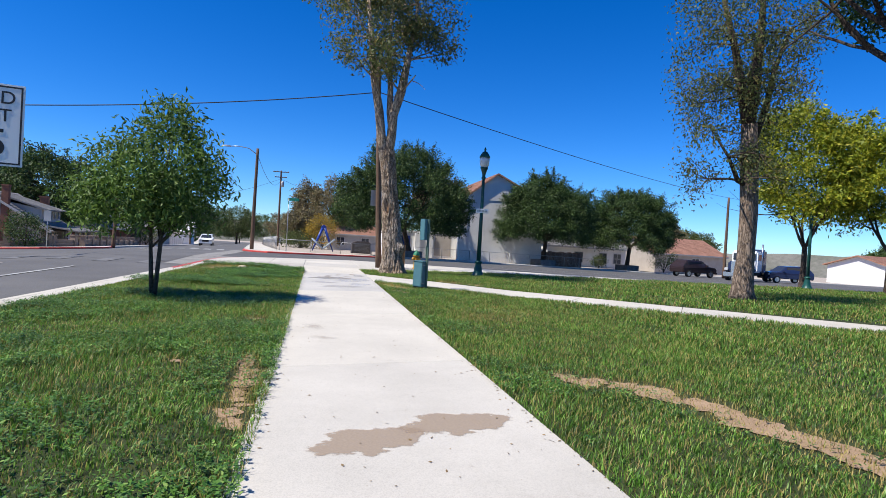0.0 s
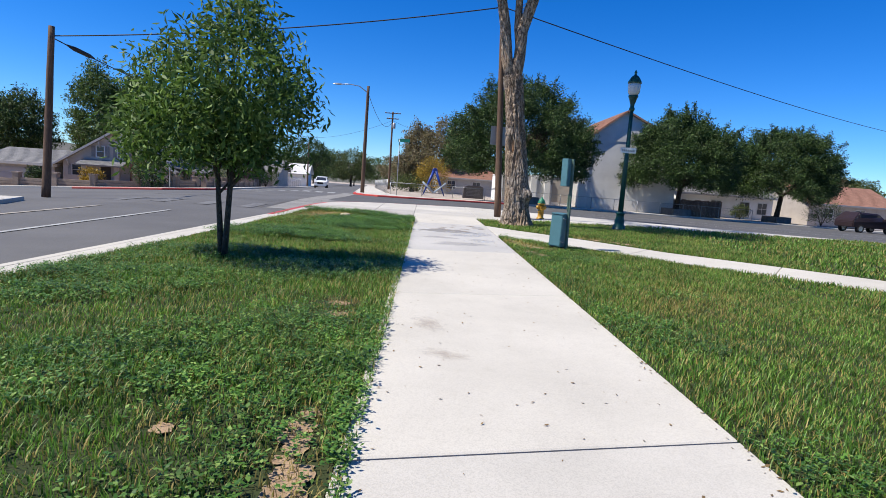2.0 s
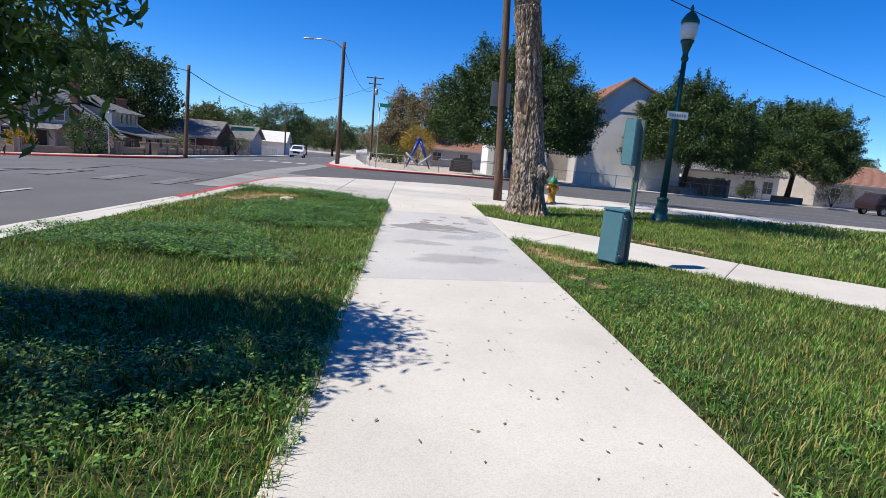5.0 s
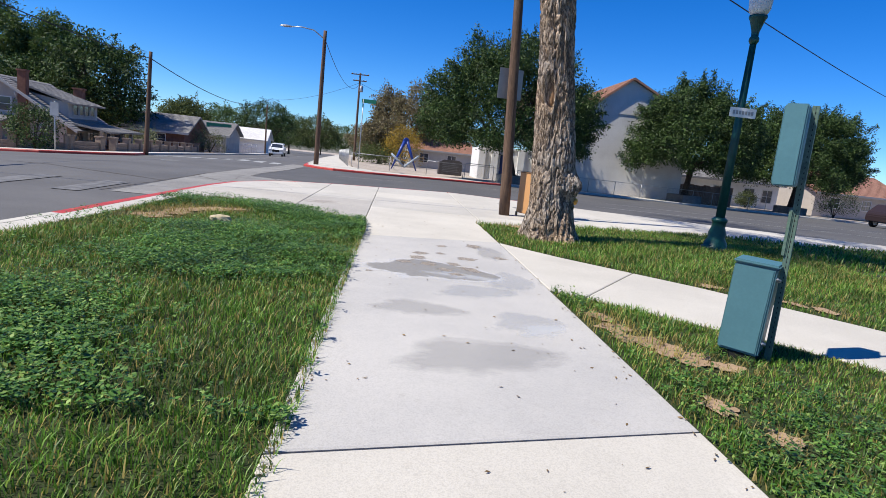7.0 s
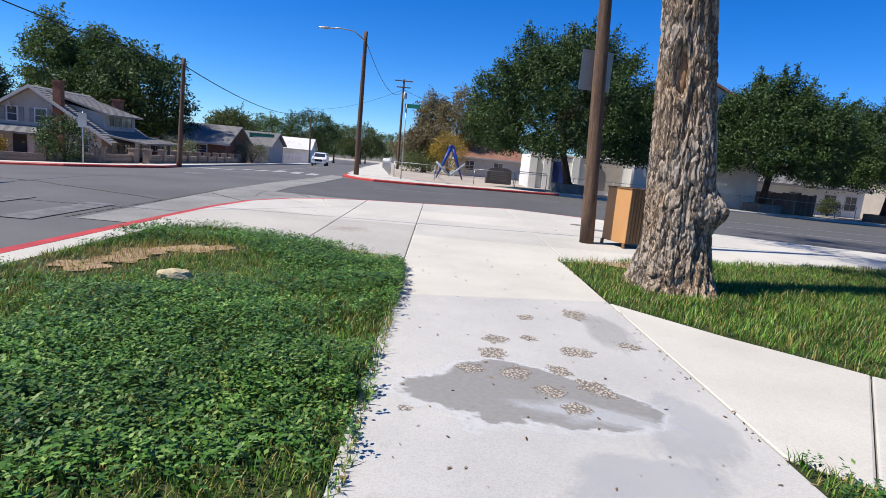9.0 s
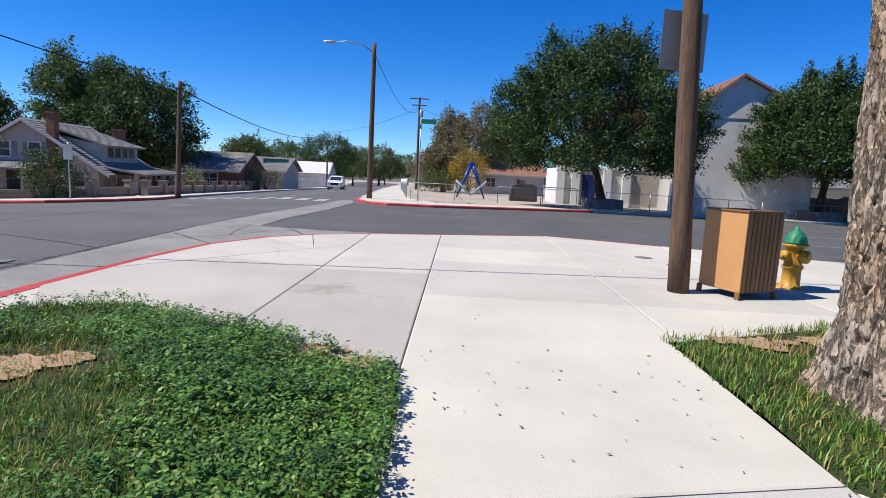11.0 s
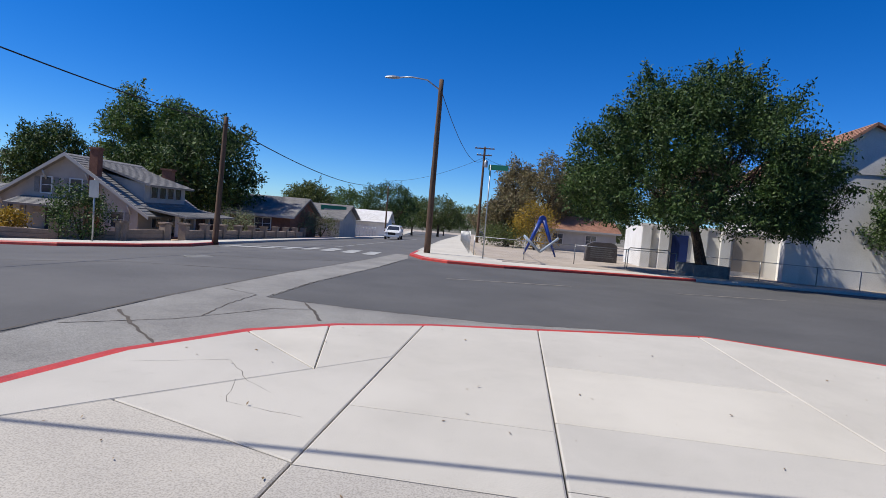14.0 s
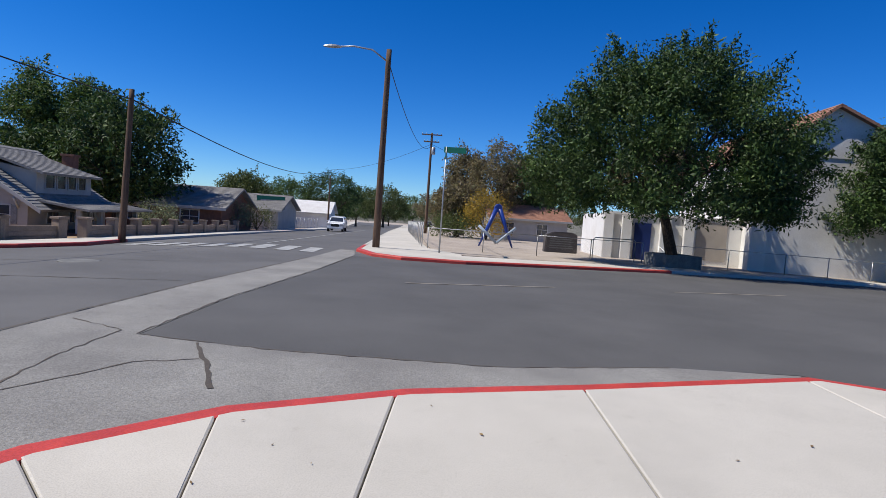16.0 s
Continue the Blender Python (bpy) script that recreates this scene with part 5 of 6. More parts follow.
chain_fence([(-3.0, 56.0), (-8.0, 100)], 1.3, "galvanised chain-link fence along the sandy yard", 2.6, True, 0.3)
chain_fence([(-2.6, 54.3), (3.0, 55.2), (8.8, 56.5)], 1.05, "low chain-link fence before the sandy yard", 2.9)
chain_fence([(10.2, 56.0), (16.0, 55.9), (24.5, 55.4), (33, 58.6)], 1.05, "low chain-link fence before the hall", 2.4)
chain_fence([(-20.2, 80), (-23.2, 112)], 1.5, "pale chain-link fence before the houses", 2.6, True, 0.4)
laid("yard", [(-2.4, 54.2), (-0.9, 50.4), (2.5, 50.9), (8, 53.0), (16, 56), (30, 59), (40, 62), (46, 110), (-7.5, 110)], -0.03, SAND, "raked pale sandy yard", "yard", 0.1)

bm = bmesh.new()
g = thing("gate_frame", pose(7.2, 56.2, gz(7, 56), 0, 0, 12), "bent grey tube gate frame in the fence", "gate")
part("tube_frame", tube(bm, [(-1.2, 0, -0.05), (-1.2, 0, 1.05), (-1.1, 0, 1.15), (1.1, 0, 1.15), (1.2, 0, 1.05), (1.2, 0, -0.05)], [0.025] * 6, 8), STEEL, g)


def plank_fence(x, y, n, rot, label):
    t = thing("plank_fence", pose(x, y, gz(x, y), 0, 0, rot), label, "fence")
    rng = random.Random(4)
    part("rail", boxed(0, n * 0.155, 0.02, 0.07, 0.4, 0.5), FENCEWOOD, t)
    part("rail", boxed(0, n * 0.155, 0.02, 0.07, 1.2, 1.3), FENCEWOOD, t)
    for i in range(n):
        part("plank", boxed(i * 0.155, i * 0.155 + 0.135, -0.012, 0.012, -0.1, 1.55 + rng.uniform(-0.06, 0.06)), FENCEWOOD, t)


plank_fence(24.9, 58.6, 34, 6, "old brown plank fence beside the hall")


def block_wall(points, label):
    """Low garden wall of tan blocks with taller piers."""
    t = thing("garden_wall", pose(points[0][0], points[0][1], gz(*points[0])), label, "wall")
    ox, oy, oz = points[0][0], points[0][1], gz(*points[0])
    for a, b in zip(points, points[1:]):
        L, ang = math.dist(a, b), math.degrees(math.atan2(b[1] - a[1], b[0] - a[0]))
        za, zb = gz(*a) - oz, gz(*b) - oz
        n = max(1, round(L / 2.4))
        for i in range(n + 1):
            f = i / n
            m = pose(a[0] - ox + (b[0] - a[0]) * f, a[1] - oy + (b[1] - a[1]) * f, za + (zb - za) * f, 0, 0, ang)
            p = part("pier", boxed(-0.2, 0.2, -0.2, 0.2, -0.1, 0.78, 0.015, m), BLOCKWALL, t)
            part("pier_cap", boxed(-0.25, 0.25, -0.25, 0.25, 0.78, 0.88, 0.02, m), BLOCKWALL, p)
            if i < n:
                s = L / n
                for c in range(3):
                    part("block_course", boxed(0.2, s - 0.2, -0.1, 0.1, -0.1 + c * 0.2, 0.09 + c * 0.2, 0.008, m), BLOCKWALL, t)


block_wall([(-38, 43.8), (-22.6, 44.0), (-17.9, 46.2), (-17.4, 48.6)], "low tan block garden wall with piers")
block_wall([(-17.3, 50.0), (-18.4, 61.5), (-19.6, 72)], "low tan block wall along the street")

# yards of the houses
laid("yard", [(-70, 43.5), (-22, 43.8), (-17.6, 46), (-17.4, 49), (-19.2, 63.5), (-23.2, 107), (-70, 107)], -0.02, SOIL, "brown dry front yards", "yard", 0.1)


def shrub(x, y, r, h, leaf, label, seed, leaves=2200, size=0.14):
    rng = np.random.default_rng(seed)
    t = thing("shrub", pose(x, y, gz(x, y)), label, "shrub")
    bm = bmesh.new()
    for i in range(6):
        a = i * 1.05 + rng.uniform(-0.3, 0.3)
        tube(bm, [(0, 0, -0.05), (math.cos(a) * r * 0.25, math.sin(a) * r * 0.25, h * 0.35), (math.cos(a) * r * 0.6, math.sin(a) * r * 0.6, h * 0.75)], [0.04, 0.025, 0.008], 6)
    part("stems", bm, BARK_DARK, t)
    cs = crown_centres(rng, (0, 0, h * 0.5), (r, r, h * 0.5), 70, 0.3, -0.9)
    v, f = leaf_cloud(rng, cs, r * 0.16, leaves, size)
    v[:, 2] = np.maximum(v[:, 2], 0.02)
    arrays("leaves", v, f, leaf, t)


shrub(-19.3, 45.5, 1.3, 2.5, LEAF_MULB, "big dark green shrub by the garden wall", 41, 3500)
shrub(-24.5, 47.0, 0.8, 1.3, LEAF_GOLD, "small golden shrub before the house", 42)
shrub(-28.5, 47.0, 0.7, 1.4, LEAF_MULB, "dark shrub before the house", 43)
shrub(-20.5, 62, 1.3, 2.0, LEAF_GREY, "grey green shrub behind the wall", 44)
shrub(-21.5, 75, 2.3, 3.2, LEAF_GREY, "large grey green shrub beside the street", 45, 3500)
shrub(-20.8, 80, 1.8, 2.4, LEAF_OLIVE, "olive shrub at the end of the wall", 46)
shrub(1.5, 82, 2.5, 5.0, LEAF_GOLD, "golden shrub at the back of the yard", 47, 3500, 0.2)
shrub(-1.5, 84, 3.0, 2.4, LEAF_OLIVE, "olive hedge at the back of the yard", 48, 3500, 0.2)
shrub(44, 64, 1.8, 3.0, LEAF_MULB, "dark shrub beside the white house", 49, 2600)
shrub(36, 66, 1.0, 1.6, LEAF_OLIVE, "small shrub by the white house", 50)

# street trees in square planters
def planter(x, y):
    t = thing("planter", pose(x, y, gz(x, y), 0, 0, 14), "square grey concrete planter round a street tree", "planter", "street tree planters")
    for a in range(4):
        m = pose(0, 0, 0, 0, 0, 90 * a)
        part("side", boxed(-0.95, 0.83, -0.95, -0.83, -0.05, 0.62, 0.02, m), PLANTER, t)
    part("soil", boxed(-0.82, 0.82, -0.82, 0.82, -0.05, 0.5), SOIL, t)


for x, y, h, r, s, lx in ((9.4, 53.8, 10.1, 6.2, 51, -0.7), (24.2, 56.2, 9.4, 5.0, 52, 0.2), (36.5, 60.2, 9.2, 5.6, 53, 0.2)):
    planter(x, y)
    leafy_tree("street_tree", x, y, h, 2.4, (r, r * 0.85, h - 3.9), "broad dark green tree growing from a street planter", LEAF_MULB, BARK_DARK, 560, 95000, 0.19, 0.38, s, trunk_r=0.26, lean=(lx, 0),
               centre_h=3.7, low_cut=-0.29, group="street trees in planters", base=gz(x, y) + 0.4, lumps=26, holes=0.5, sprays=230)

# trees behind the houses and along the street
FAR_TREES = (
    ("poplar_tree", -41.4, 78, 14.4, 3, (3.2, 3.4, 6.6), LEAF_POPLAR, "tall dense poplar behind the tan house", 61),
    ("poplar_tree", -37.2, 79, 14.2, 3, (3.2, 3.4, 6.6), LEAF_POPLAR, "tall dense poplar behind the tan house", 62),
    ("shade_tree", -28.5, 70, 10.4, 3, (4.6, 4.8, 4.5), LEAF_MULB, "dark round tree behind the tan house", 63),
    ("shade_tree", -34.5, 72, 8.6, 2, (4.2, 4.2, 3.6), LEAF_MULB, "dark round tree behind the tan house", 64),
    ("shade_tree", -52, 79, 10.8, 3, (3.8, 4.2, 4.8), LEAF_MULB, "dark tree beyond the houses", 65),
    ("shade_tree", -66, 80, 9, 3, (5.5, 5.0, 4.0), LEAF_BROWN, "browning tree beyond the houses", 66),
    ("shade_tree", -38, 120, 9, 3, (4.5, 4.5, 3.6), LEAF_OLIVE, "pale tree behind the low houses", 67),
    ("shade_tree", -30, 150, 12, 3, (7, 6, 5.0), LEAF_MULB, "dark far street tree", 68),
    ("shade_tree", -40, 150, 10, 3, (6, 6, 4.4), LEAF_POPLAR, "dark far street tree", 69),
    ("shade_tree", -22, 175, 11, 3, (7, 6, 4.8), LEAF_OLIVE, "olive far street tree", 70),
    ("shade_tree", -34, 200, 12, 3, (8, 7, 5.0), LEAF_POPLAR, "green far street tree", 71),
    ("shade_tree", -8, 200, 11, 3, (8, 7, 4.8), LEAF_BROWN, "brownish far street tree", 72),
    ("shade_tree", -20, 240, 12, 3, (9, 7, 5.4), LEAF_POPLAR, "green tree closing the far street", 73),
    ("thin_tree", 3.0, 96, 11.5, 5, (3.2, 3.2, 4.2), LEAF_BROWN, "tall thinning brown tree behind the yard", 74),
    ("thin_tree", -1.0, 100, 11.0, 5, (2.4, 2.4, 3.0), LEAF_BROWN, "tall thinning tree with bare limbs", 75),
    ("shade_tree", -1.5, 88, 5.5, 1.5, (2.4, 2.4, 2.3), LEAF_BROWN, "low brown tree behind the yard", 76),
    ("shade_tree", 7.5, 100, 11, 4, (4, 4, 4.2), LEAF_OLIVE, "olive tree behind the yard", 77),
    ("shade_tree", 20, 92, 13.5, 4, (5, 5, 4.5), LEAF_BROWN, "brown tree behind the hall", 78),
    ("shade_tree", 62, 92, 9.5, 3, (4, 4, 3.6), LEAF_BROWN, "brown tree beyond the parked trucks", 79),
    ("shade_tree", 95, 75, 6.5, 2, (5, 4, 2.6), LEAF_POPLAR, "green far tree beyond the park", 80),
    ("shade_tree", 118, 66, 6.0, 2, (7, 4, 2.4), LEAF_OLIVE, "olive far tree beyond the park", 81),
    ("shade_tree", -48, 250, 13, 3, (10, 8, 5.6), LEAF_OLIVE, "olive tree closing the far street", 83),
    ("shade_tree", 4, 250, 13, 3, (10, 8, 5.6), LEAF_POPLAR, "green tree closing the far street", 84),
    ("shade_tree", -62, 190, 11, 3, (9, 8, 4.8), LEAF_MULB, "dark far tree behind the houses", 85),
    ("shade_tree", 22, 170, 11, 3, (9, 8, 4.8), LEAF_OLIVE, "olive far tree behind the yard", 86),
    ("shade_tree", -33, 270, 12, 3, (10, 8, 5.4), LEAF_OLIVE, "olive tree closing the far street", 87),
    ("shade_tree", 80, 110, 9, 3, (8, 6, 3.8), LEAF_OLIVE, "olive far tree beyond the park", 88),
    ("shade_tree", 50, 120, 9, 3, (8, 6, 3.8), LEAF_POPLAR, "green far tree behind the white house", 89),
    ("shade_tree", 145, 80, 8, 2, (9, 6, 3.4), LEAF_POPLAR, "green far tree beyond the park", 90),
    ("shade_tree", 130, 30, 8, 2, (8, 6, 3.4), LEAF_OLIVE, "olive far tree beyond the park", 91),
    ("shade_tree", -90, 60, 9, 2, (8, 7, 3.8), LEAF_OLIVE, "olive far tree down the side street", 92),
    ("shade_tree", -85, 20, 9, 2, (8, 7, 3.8), LEAF_POPLAR, "green far tree across the main street", 93),
    ("shade_tree", -56, 36, 8.0, 2, (4.5, 4, 3.2), LEAF_BROWN, "browning tree down the side street", 82),
)
for name, x, y, h, th, rad, leaf, label, seed in FAR_TREES:
    thin = name == "thin_tree"
    leafy_tree(name, x, y, h, th, rad, label, leaf, BARK_DARK, 190 if thin else 420, 7000 if thin else 10000 if y > 110 else 19000, 0.42 if y > 110 else 0.34, 0.5, seed, trunk_r=0.3, low_cut=-0.95, holes=0.15 if thin else 0.35, lumps=12)

# far hills closing the horizon
bm = bmesh.new()
ring = []
for i in range(181):
    a = 2 * math.pi * i / 180
    r = 640
    h = 12 + 9 * noise.noise(Vector((math.cos(a) * 4, math.sin(a) * 4, 2))) + 4 * noise.noise(Vector((math.cos(a) * 15, math.sin(a) * 15, 5)))
    ring.append((bm.verts.new((r * math.cos(a), r * math.sin(a) + 60, -16)), bm.verts.new((r * 1.06 * math.cos(a), r * 1.06 * math.sin(a) + 60, h - 4))))
for p, q in zip(ring, ring[1:]):
    bm.faces.new((p[0], q[0], q[1], p[1])).smooth = True
tagged(part("backdrop", bm, surface("far hill scrub", (0.20, 0.19, 0.17), (0.12, 0.125, 0.10), 0.95, 0.02, 0.3, 0)), "low dusty hills along the horizon", "hills", kind="structure")

# ---- yard ornaments and signs ----
def emblem(x, y):
    """Standing steel emblem: a blue pair of compasses over a pale square."""
    t = thing("yard_sculpture", pose(x, y, gz(x, y), 0, 0, 8), "blue and pale steel compass and square sculpture", "sculpture")
    for s in (-1, 1):
        bm = bmesh.new()
        tube(bm, [(s * 1.15, 0, -0.02), (s * 0.6, 0, 1.3), (s * 0.12, 0, 2.55)], [0.05, 0.13, 0.16], 8)
        part("leg", bm, BLUESTEEL if s > 0 else BLUESTEEL, t, "blue steel leg")
        bm = bmesh.new()
        tube(bm, [(s * 1.25, -0.15, 1.35), (0, -0.15, 0.25)], [0.09, 0.09], 6)
        part("square_arm", bm, PALESTEEL, t, "pale blue steel arm")
    part("hinge", lathe(bmesh.new(), [(0.25, -0.12), (0.28, -0.06), (0.28, 0.06), (0.25, 0.12)], 18, pose(0, 0, 2.6, 90)), BLUESTEEL, t)
    bm = bmesh.new()
    tube(bm, [(0.42 * math.cos(a), -0.05, 1.25 + 0.42 * math.sin(a)) for a in [i * math.pi / 8 for i in range(15)]], [0.05] * 15, 6)
    part("ring", bm, HYDRANTYELLOW, t, "dull yellow ring")


emblem(1.4, 64.0)
st = thing("memorial_stone", pose(5.5, 62.8, gz(5.5, 62.8), 0, 0, 10), "dark upright memorial stone in the yard", "stone")
bm = bmesh.new()
prism(bm, [(-1.1, -0.05), (1.1, -0.05), (1.05, 1.15), (0.7, 1.32), (-0.6, 1.3), (-1.05, 1.1)], -0.25, 0.25)
bmesh.ops.bevel(bm, geom=bm.edges[:], offset=0.05, segments=2, affect="EDGES")
part("body", bm, PLAQUE, st)
for i in range(6):
    part("writing_bar", boxed(-0.8, 0.8 - 0.1 * (i % 3), -0.262, -0.255, 0.25 + i * 0.14, 0.31 + i * 0.14), PLANTER, st)

ns = thing("street_name_sign", pose(-1.85, 50.6, gz(-1.8, 50.6)), "green street name blade on a thin steel post", "street sign")
part("post", tube(bmesh.new(), [(0, 0, -0.1), (0, 0, 4.6)], [0.035, 0.03], 8), STEEL, ns)
part("blade", boxed(-0.1, 0.85, -0.015, 0.015, 4.35, 4.6, 0.004), SIGNGREEN, ns, "green blade")
part("blade", boxed(-0.015, 0.015, -0.5, 0.45, 4.05, 4.3, 0.004), SIGNGREEN, ns, "green blade")

ps = thing("parking_sign", pose(-17.2, 43.6, gz(-17, 43.6)), "small white sign seen from behind on a post", "road sign")
part("post", tube(bmesh.new(), [(0, 0, -0.1), (0, 0, 2.5)], [0.03, 0.03], 8), STEEL, ps)
part("plate", boxed(-0.22, 0.22, -0.04, -0.034, 1.75, 2.45, 0.003), SIGNGREY, ps)

mk = thing("marker_bollard", pose(-12.6, 21.2, gz(-12.6, 21.2)), "yellow plastic cable marker post", "bollard")
part("body", lathe(bmesh.new(), [(0.05, -0.05), (0.05, 0.95), (0.035, 1.05)], 14), SIGNYELLOW, mk)
gn = thing("street_name_sign", pose(-12.9, 20.6, gz(-12.9, 20.6)), "street name blade on a steel post across the street", "street sign")
part("post", tube(bmesh.new(), [(0, 0, -0.1), (0, 0, 2.6)], [0.03, 0.03], 8), STEEL, gn)
part("blade", boxed(-0.35, 0.35, -0.012, 0.012, 2.4, 2.58, 0.003), SIGNGREEN, gn, "green blade")


# ---- vehicles ----
def wheel(parent, x, y, r, w):
    tyre = part("wheel", lathe(bmesh.new(), [(r * 0.6, -w / 2), (r * 0.95, -w / 2), (r, -w * 0.3), (r, w * 0.3), (r * 0.95, w / 2), (r * 0.6, w / 2)], 20, pose(x, y, r, 0, 90, 0)), RUBBER, parent)
    part("rim", lathe(bmesh.new(), [(r * 0.62, -w / 2 - 0.01), (r * 0.5, -w / 2 - 0.005), (r * 0.5, w / 2 + 0.005), (r * 0.62, w / 2 + 0.01)], 16, pose(x, y, r, 0, 90, 0)), CARSILVER, tyre)


def suv(m, paint, label, name="car"):
    """A high wagon, its nose to -y."""
    t = thing(name, m, label, "car")
    bm = bmesh.new()
    side = [(-2.3, 0.45), (-2.32, 0.85), (-2.15, 1.02), (-1.15, 1.12), (-0.45, 1.68), (1.6, 1.74), (2.2, 1.15), (2.3, 0.9), (2.28, 0.45)]
    a = [bm.verts.new((-0.92, y, z)) for y, z in side]
    b = [bm.verts.new((0.92, y, z)) for y, z in side]
    for vs in (a, b):
        for v in vs:
            if v.co.z > 1.2:
                v.co.x *= 0.80
    n = len(side)
    bm.faces.new(a)
    bm.faces.new(b[::-1])
    for i in range(n):
        bm.faces.new((a[i], b[i], b[(i + 1) % n], a[(i + 1) % n]))
    bmesh.ops.recalc_face_normals(bm, faces=bm.faces)
    bmesh.ops.bevel(bm, geom=bm.edges[:], offset=0.06, segments=2, affect="EDGES")
    part("body", bm, paint, t)
    ws = bmesh.new()
    v = [ws.verts.new(p) for p in ((-0.74, -1.09, 1.17), (0.74, -1.09, 1.17), (0.66, -0.53, 1.63), (-0.66, -0.53, 1.63), (-0.74, -1.07, 1.15), (0.74, -1.07, 1.15), (0.66, -0.51, 1.61), (-0.66, -0.51, 1.61))]
    for q in ((0, 1, 2, 3), (7, 6, 5, 4), (0, 4, 5, 1), (1, 5, 6, 2), (2, 6, 7, 3), (3, 7, 4, 0)):
        ws.faces.new([v[k] for k in q])
    part("windscreen", ws, GLASS, t)
    for s in (-1, 1):
        part("side_window", boxed(s * 0.80 - 0.05, s * 0.80 + 0.05, -0.5, 1.6, 1.2, 1.58, 0.01), GLASS, t)
        part("headlight", boxed(s * 0.7 - 0.18, s * 0.7 + 0.18, -2.36, -2.25, 0.78, 0.95, 0.02), HEADLAMP, t)
        part("mirror", boxed(s * 0.98 - 0.1, s * 0.98 + 0.1, -0.95, -0.8, 1.1, 1.28, 0.02), paint, t)
    part("grille", boxed(-0.45, 0.45, -2.36, -2.28, 0.62, 0.92, 0.01), RUBBER, t, "black grille")
    part("bumper", boxed(-0.9, 0.9, -2.42, -2.25, 0.38, 0.58, 0.03), paint, t)
    for x in (-0.8, 0.8):
        for y in (-1.5, 1.45):
            wheel(t, x, y, 0.37, 0.24)
    return t


suv(pose(-15.4, 91, gz(-15.4, 91) - 0.13, 0, 0, 6), CARWHITE, "white wagon driving on the far street")
suv(pose(-9.5, 165, gz(-9.5, 165) - 0.13, 0, 0, 6), CARDARK, "dark car parked far along the street")
suv(pose(38.5, 51.0, gz(38.5, 51) - 0.13, 0, 0, 100), CARDARK, "dark red wagon parked on the side street")


def tractor_truck(m):
    """A bonneted highway tractor, its nose to -y."""
    t = thing("truck", m, "parked navy and white highway tractor truck", "truck")
    part("bonnet", boxed(-0.85, 0.85, -3.4, -1.3, 0.95, 1.85, 0.12), CARNAVY, t)
    part("grille", boxed(-0.55, 0.55, -3.48, -3.38, 0.75, 1.85, 0.04), CARSILVER, t, "chrome grille")
    part("bumper", boxed(-1.15, 1.15, -3.7, -3.4, 0.45, 0.85, 0.04), CARSILVER, t, "chrome bumper")
    part("cab", boxed(-1.1, 1.1, -1.35, 0.5, 0.9, 2.9, 0.14), CARWHITE, t)
    part("sleeper", boxed(-1.15, 1.15, 0.52, 1.9, 0.9, 3.1, 0.14), CARNAVY, t)
    part("windscreen", boxed(-0.95, 0.95, -1.42, -1.34, 2.0, 2.65, 0.03), GLASS, t)
    for s in (-1, 1):
        part("side_window", boxed(s * 1.1 - 0.02, s * 1.1 + 0.02, -1.0, 0.1, 2.0, 2.6, 0.01), GLASS, t)
        part("fender", boxed(s * 0.95 - 0.25, s * 0.95 + 0.25, -3.35, -1.9, 0.95, 1.25, 0.1), CARNAVY, t)
        part("headlight", boxed(s * 0.95 - 0.16, s * 0.95 + 0.16, -3.5, -3.34, 1.0, 1.25, 0.03), HEADLAMP, t)
        part("stack", tube(bmesh.new(), [(s * 1.05, 0.55, 1.0), (s * 1.05, 0.55, 3.6)], [0.08, 0.08], 10), CARSILVER, t)
        for y in (-2.6, 3.2, 4.5):
            wheel(t, s * 0.95, y, 0.52, 0.32)
    part("frame", boxed(-0.45, 0.45, -3.2, 5.2, 0.55, 0.95), RUBBER, t)


tractor_truck(pose(41.0, 46.4, gz(41, 47) - 0.13, 0, 0, -55))
suv(pose(46.5, 47.5, gz(46, 47) - 0.13, 0, 0, -100), CARNAVY, "navy wagon parked beside the truck")

# ---- road marks ----
def strip(name, a, b, w, material, label, lift=-0.117):
    u = (Vector(b) - Vector(a)).normalized()
    nrm = Vector((-u.y, u.x)) * w / 2
    pts = [Vector(a) + nrm, Vector(a) - nrm, Vector(b) - nrm, Vector(b) + nrm]
    return tagged(part(name, sheet(bmesh.new(), [tuple(p) for p in pts], lift), material), label, "road marking", kind="structure")


for i in range(8):
    f = i / 7
    x = -6.6 - 6.6 * f
    strip("crosswalk_bar", (x, 46.6 - 0.2 * f), (x - 0.35, 49.6 - 0.2 * f), 0.55, ROADPAINT, "worn white crosswalk bar")
for i in range(4):
    strip("crosswalk_bar", (-5.7 - i * 1.5, 23.5), (-5.8 - i * 1.5, 25.9), 0.5, ROADFADED, "nearly worn off crosswalk bar by the park corner")
strip("road_line", (-7.1, -30), (-6.9, 20.5), 0.12, ROADPAINT, "thin white lane line")
strip("road_line", (-9.0, -30), (-8.9, 20.5), 0.12, ROADLINE, "faded yellow lane line")
strip("road_line", (-9.6, 51), (-14.8, 107), 0.14, ROADPAINT, "thin white lane line down the street")
strip("road_line", (-2.1, 38.6), (1.5, 40.2), 0.08, ROADLINE, "faint lane line on the side street")
strip("road_line", (4.9, 41.4), (8.8, 43.0), 0.08, ROADLINE, "faint lane line on the side street")
strip("road_line", (9, 34.6), (60, 36), 0.10, ROADPAINT, "white lane line on the side street")
strip("road_line", (11, 38.8), (60, 42), 0.10, ROADPAINT, "white lane line on the side street")
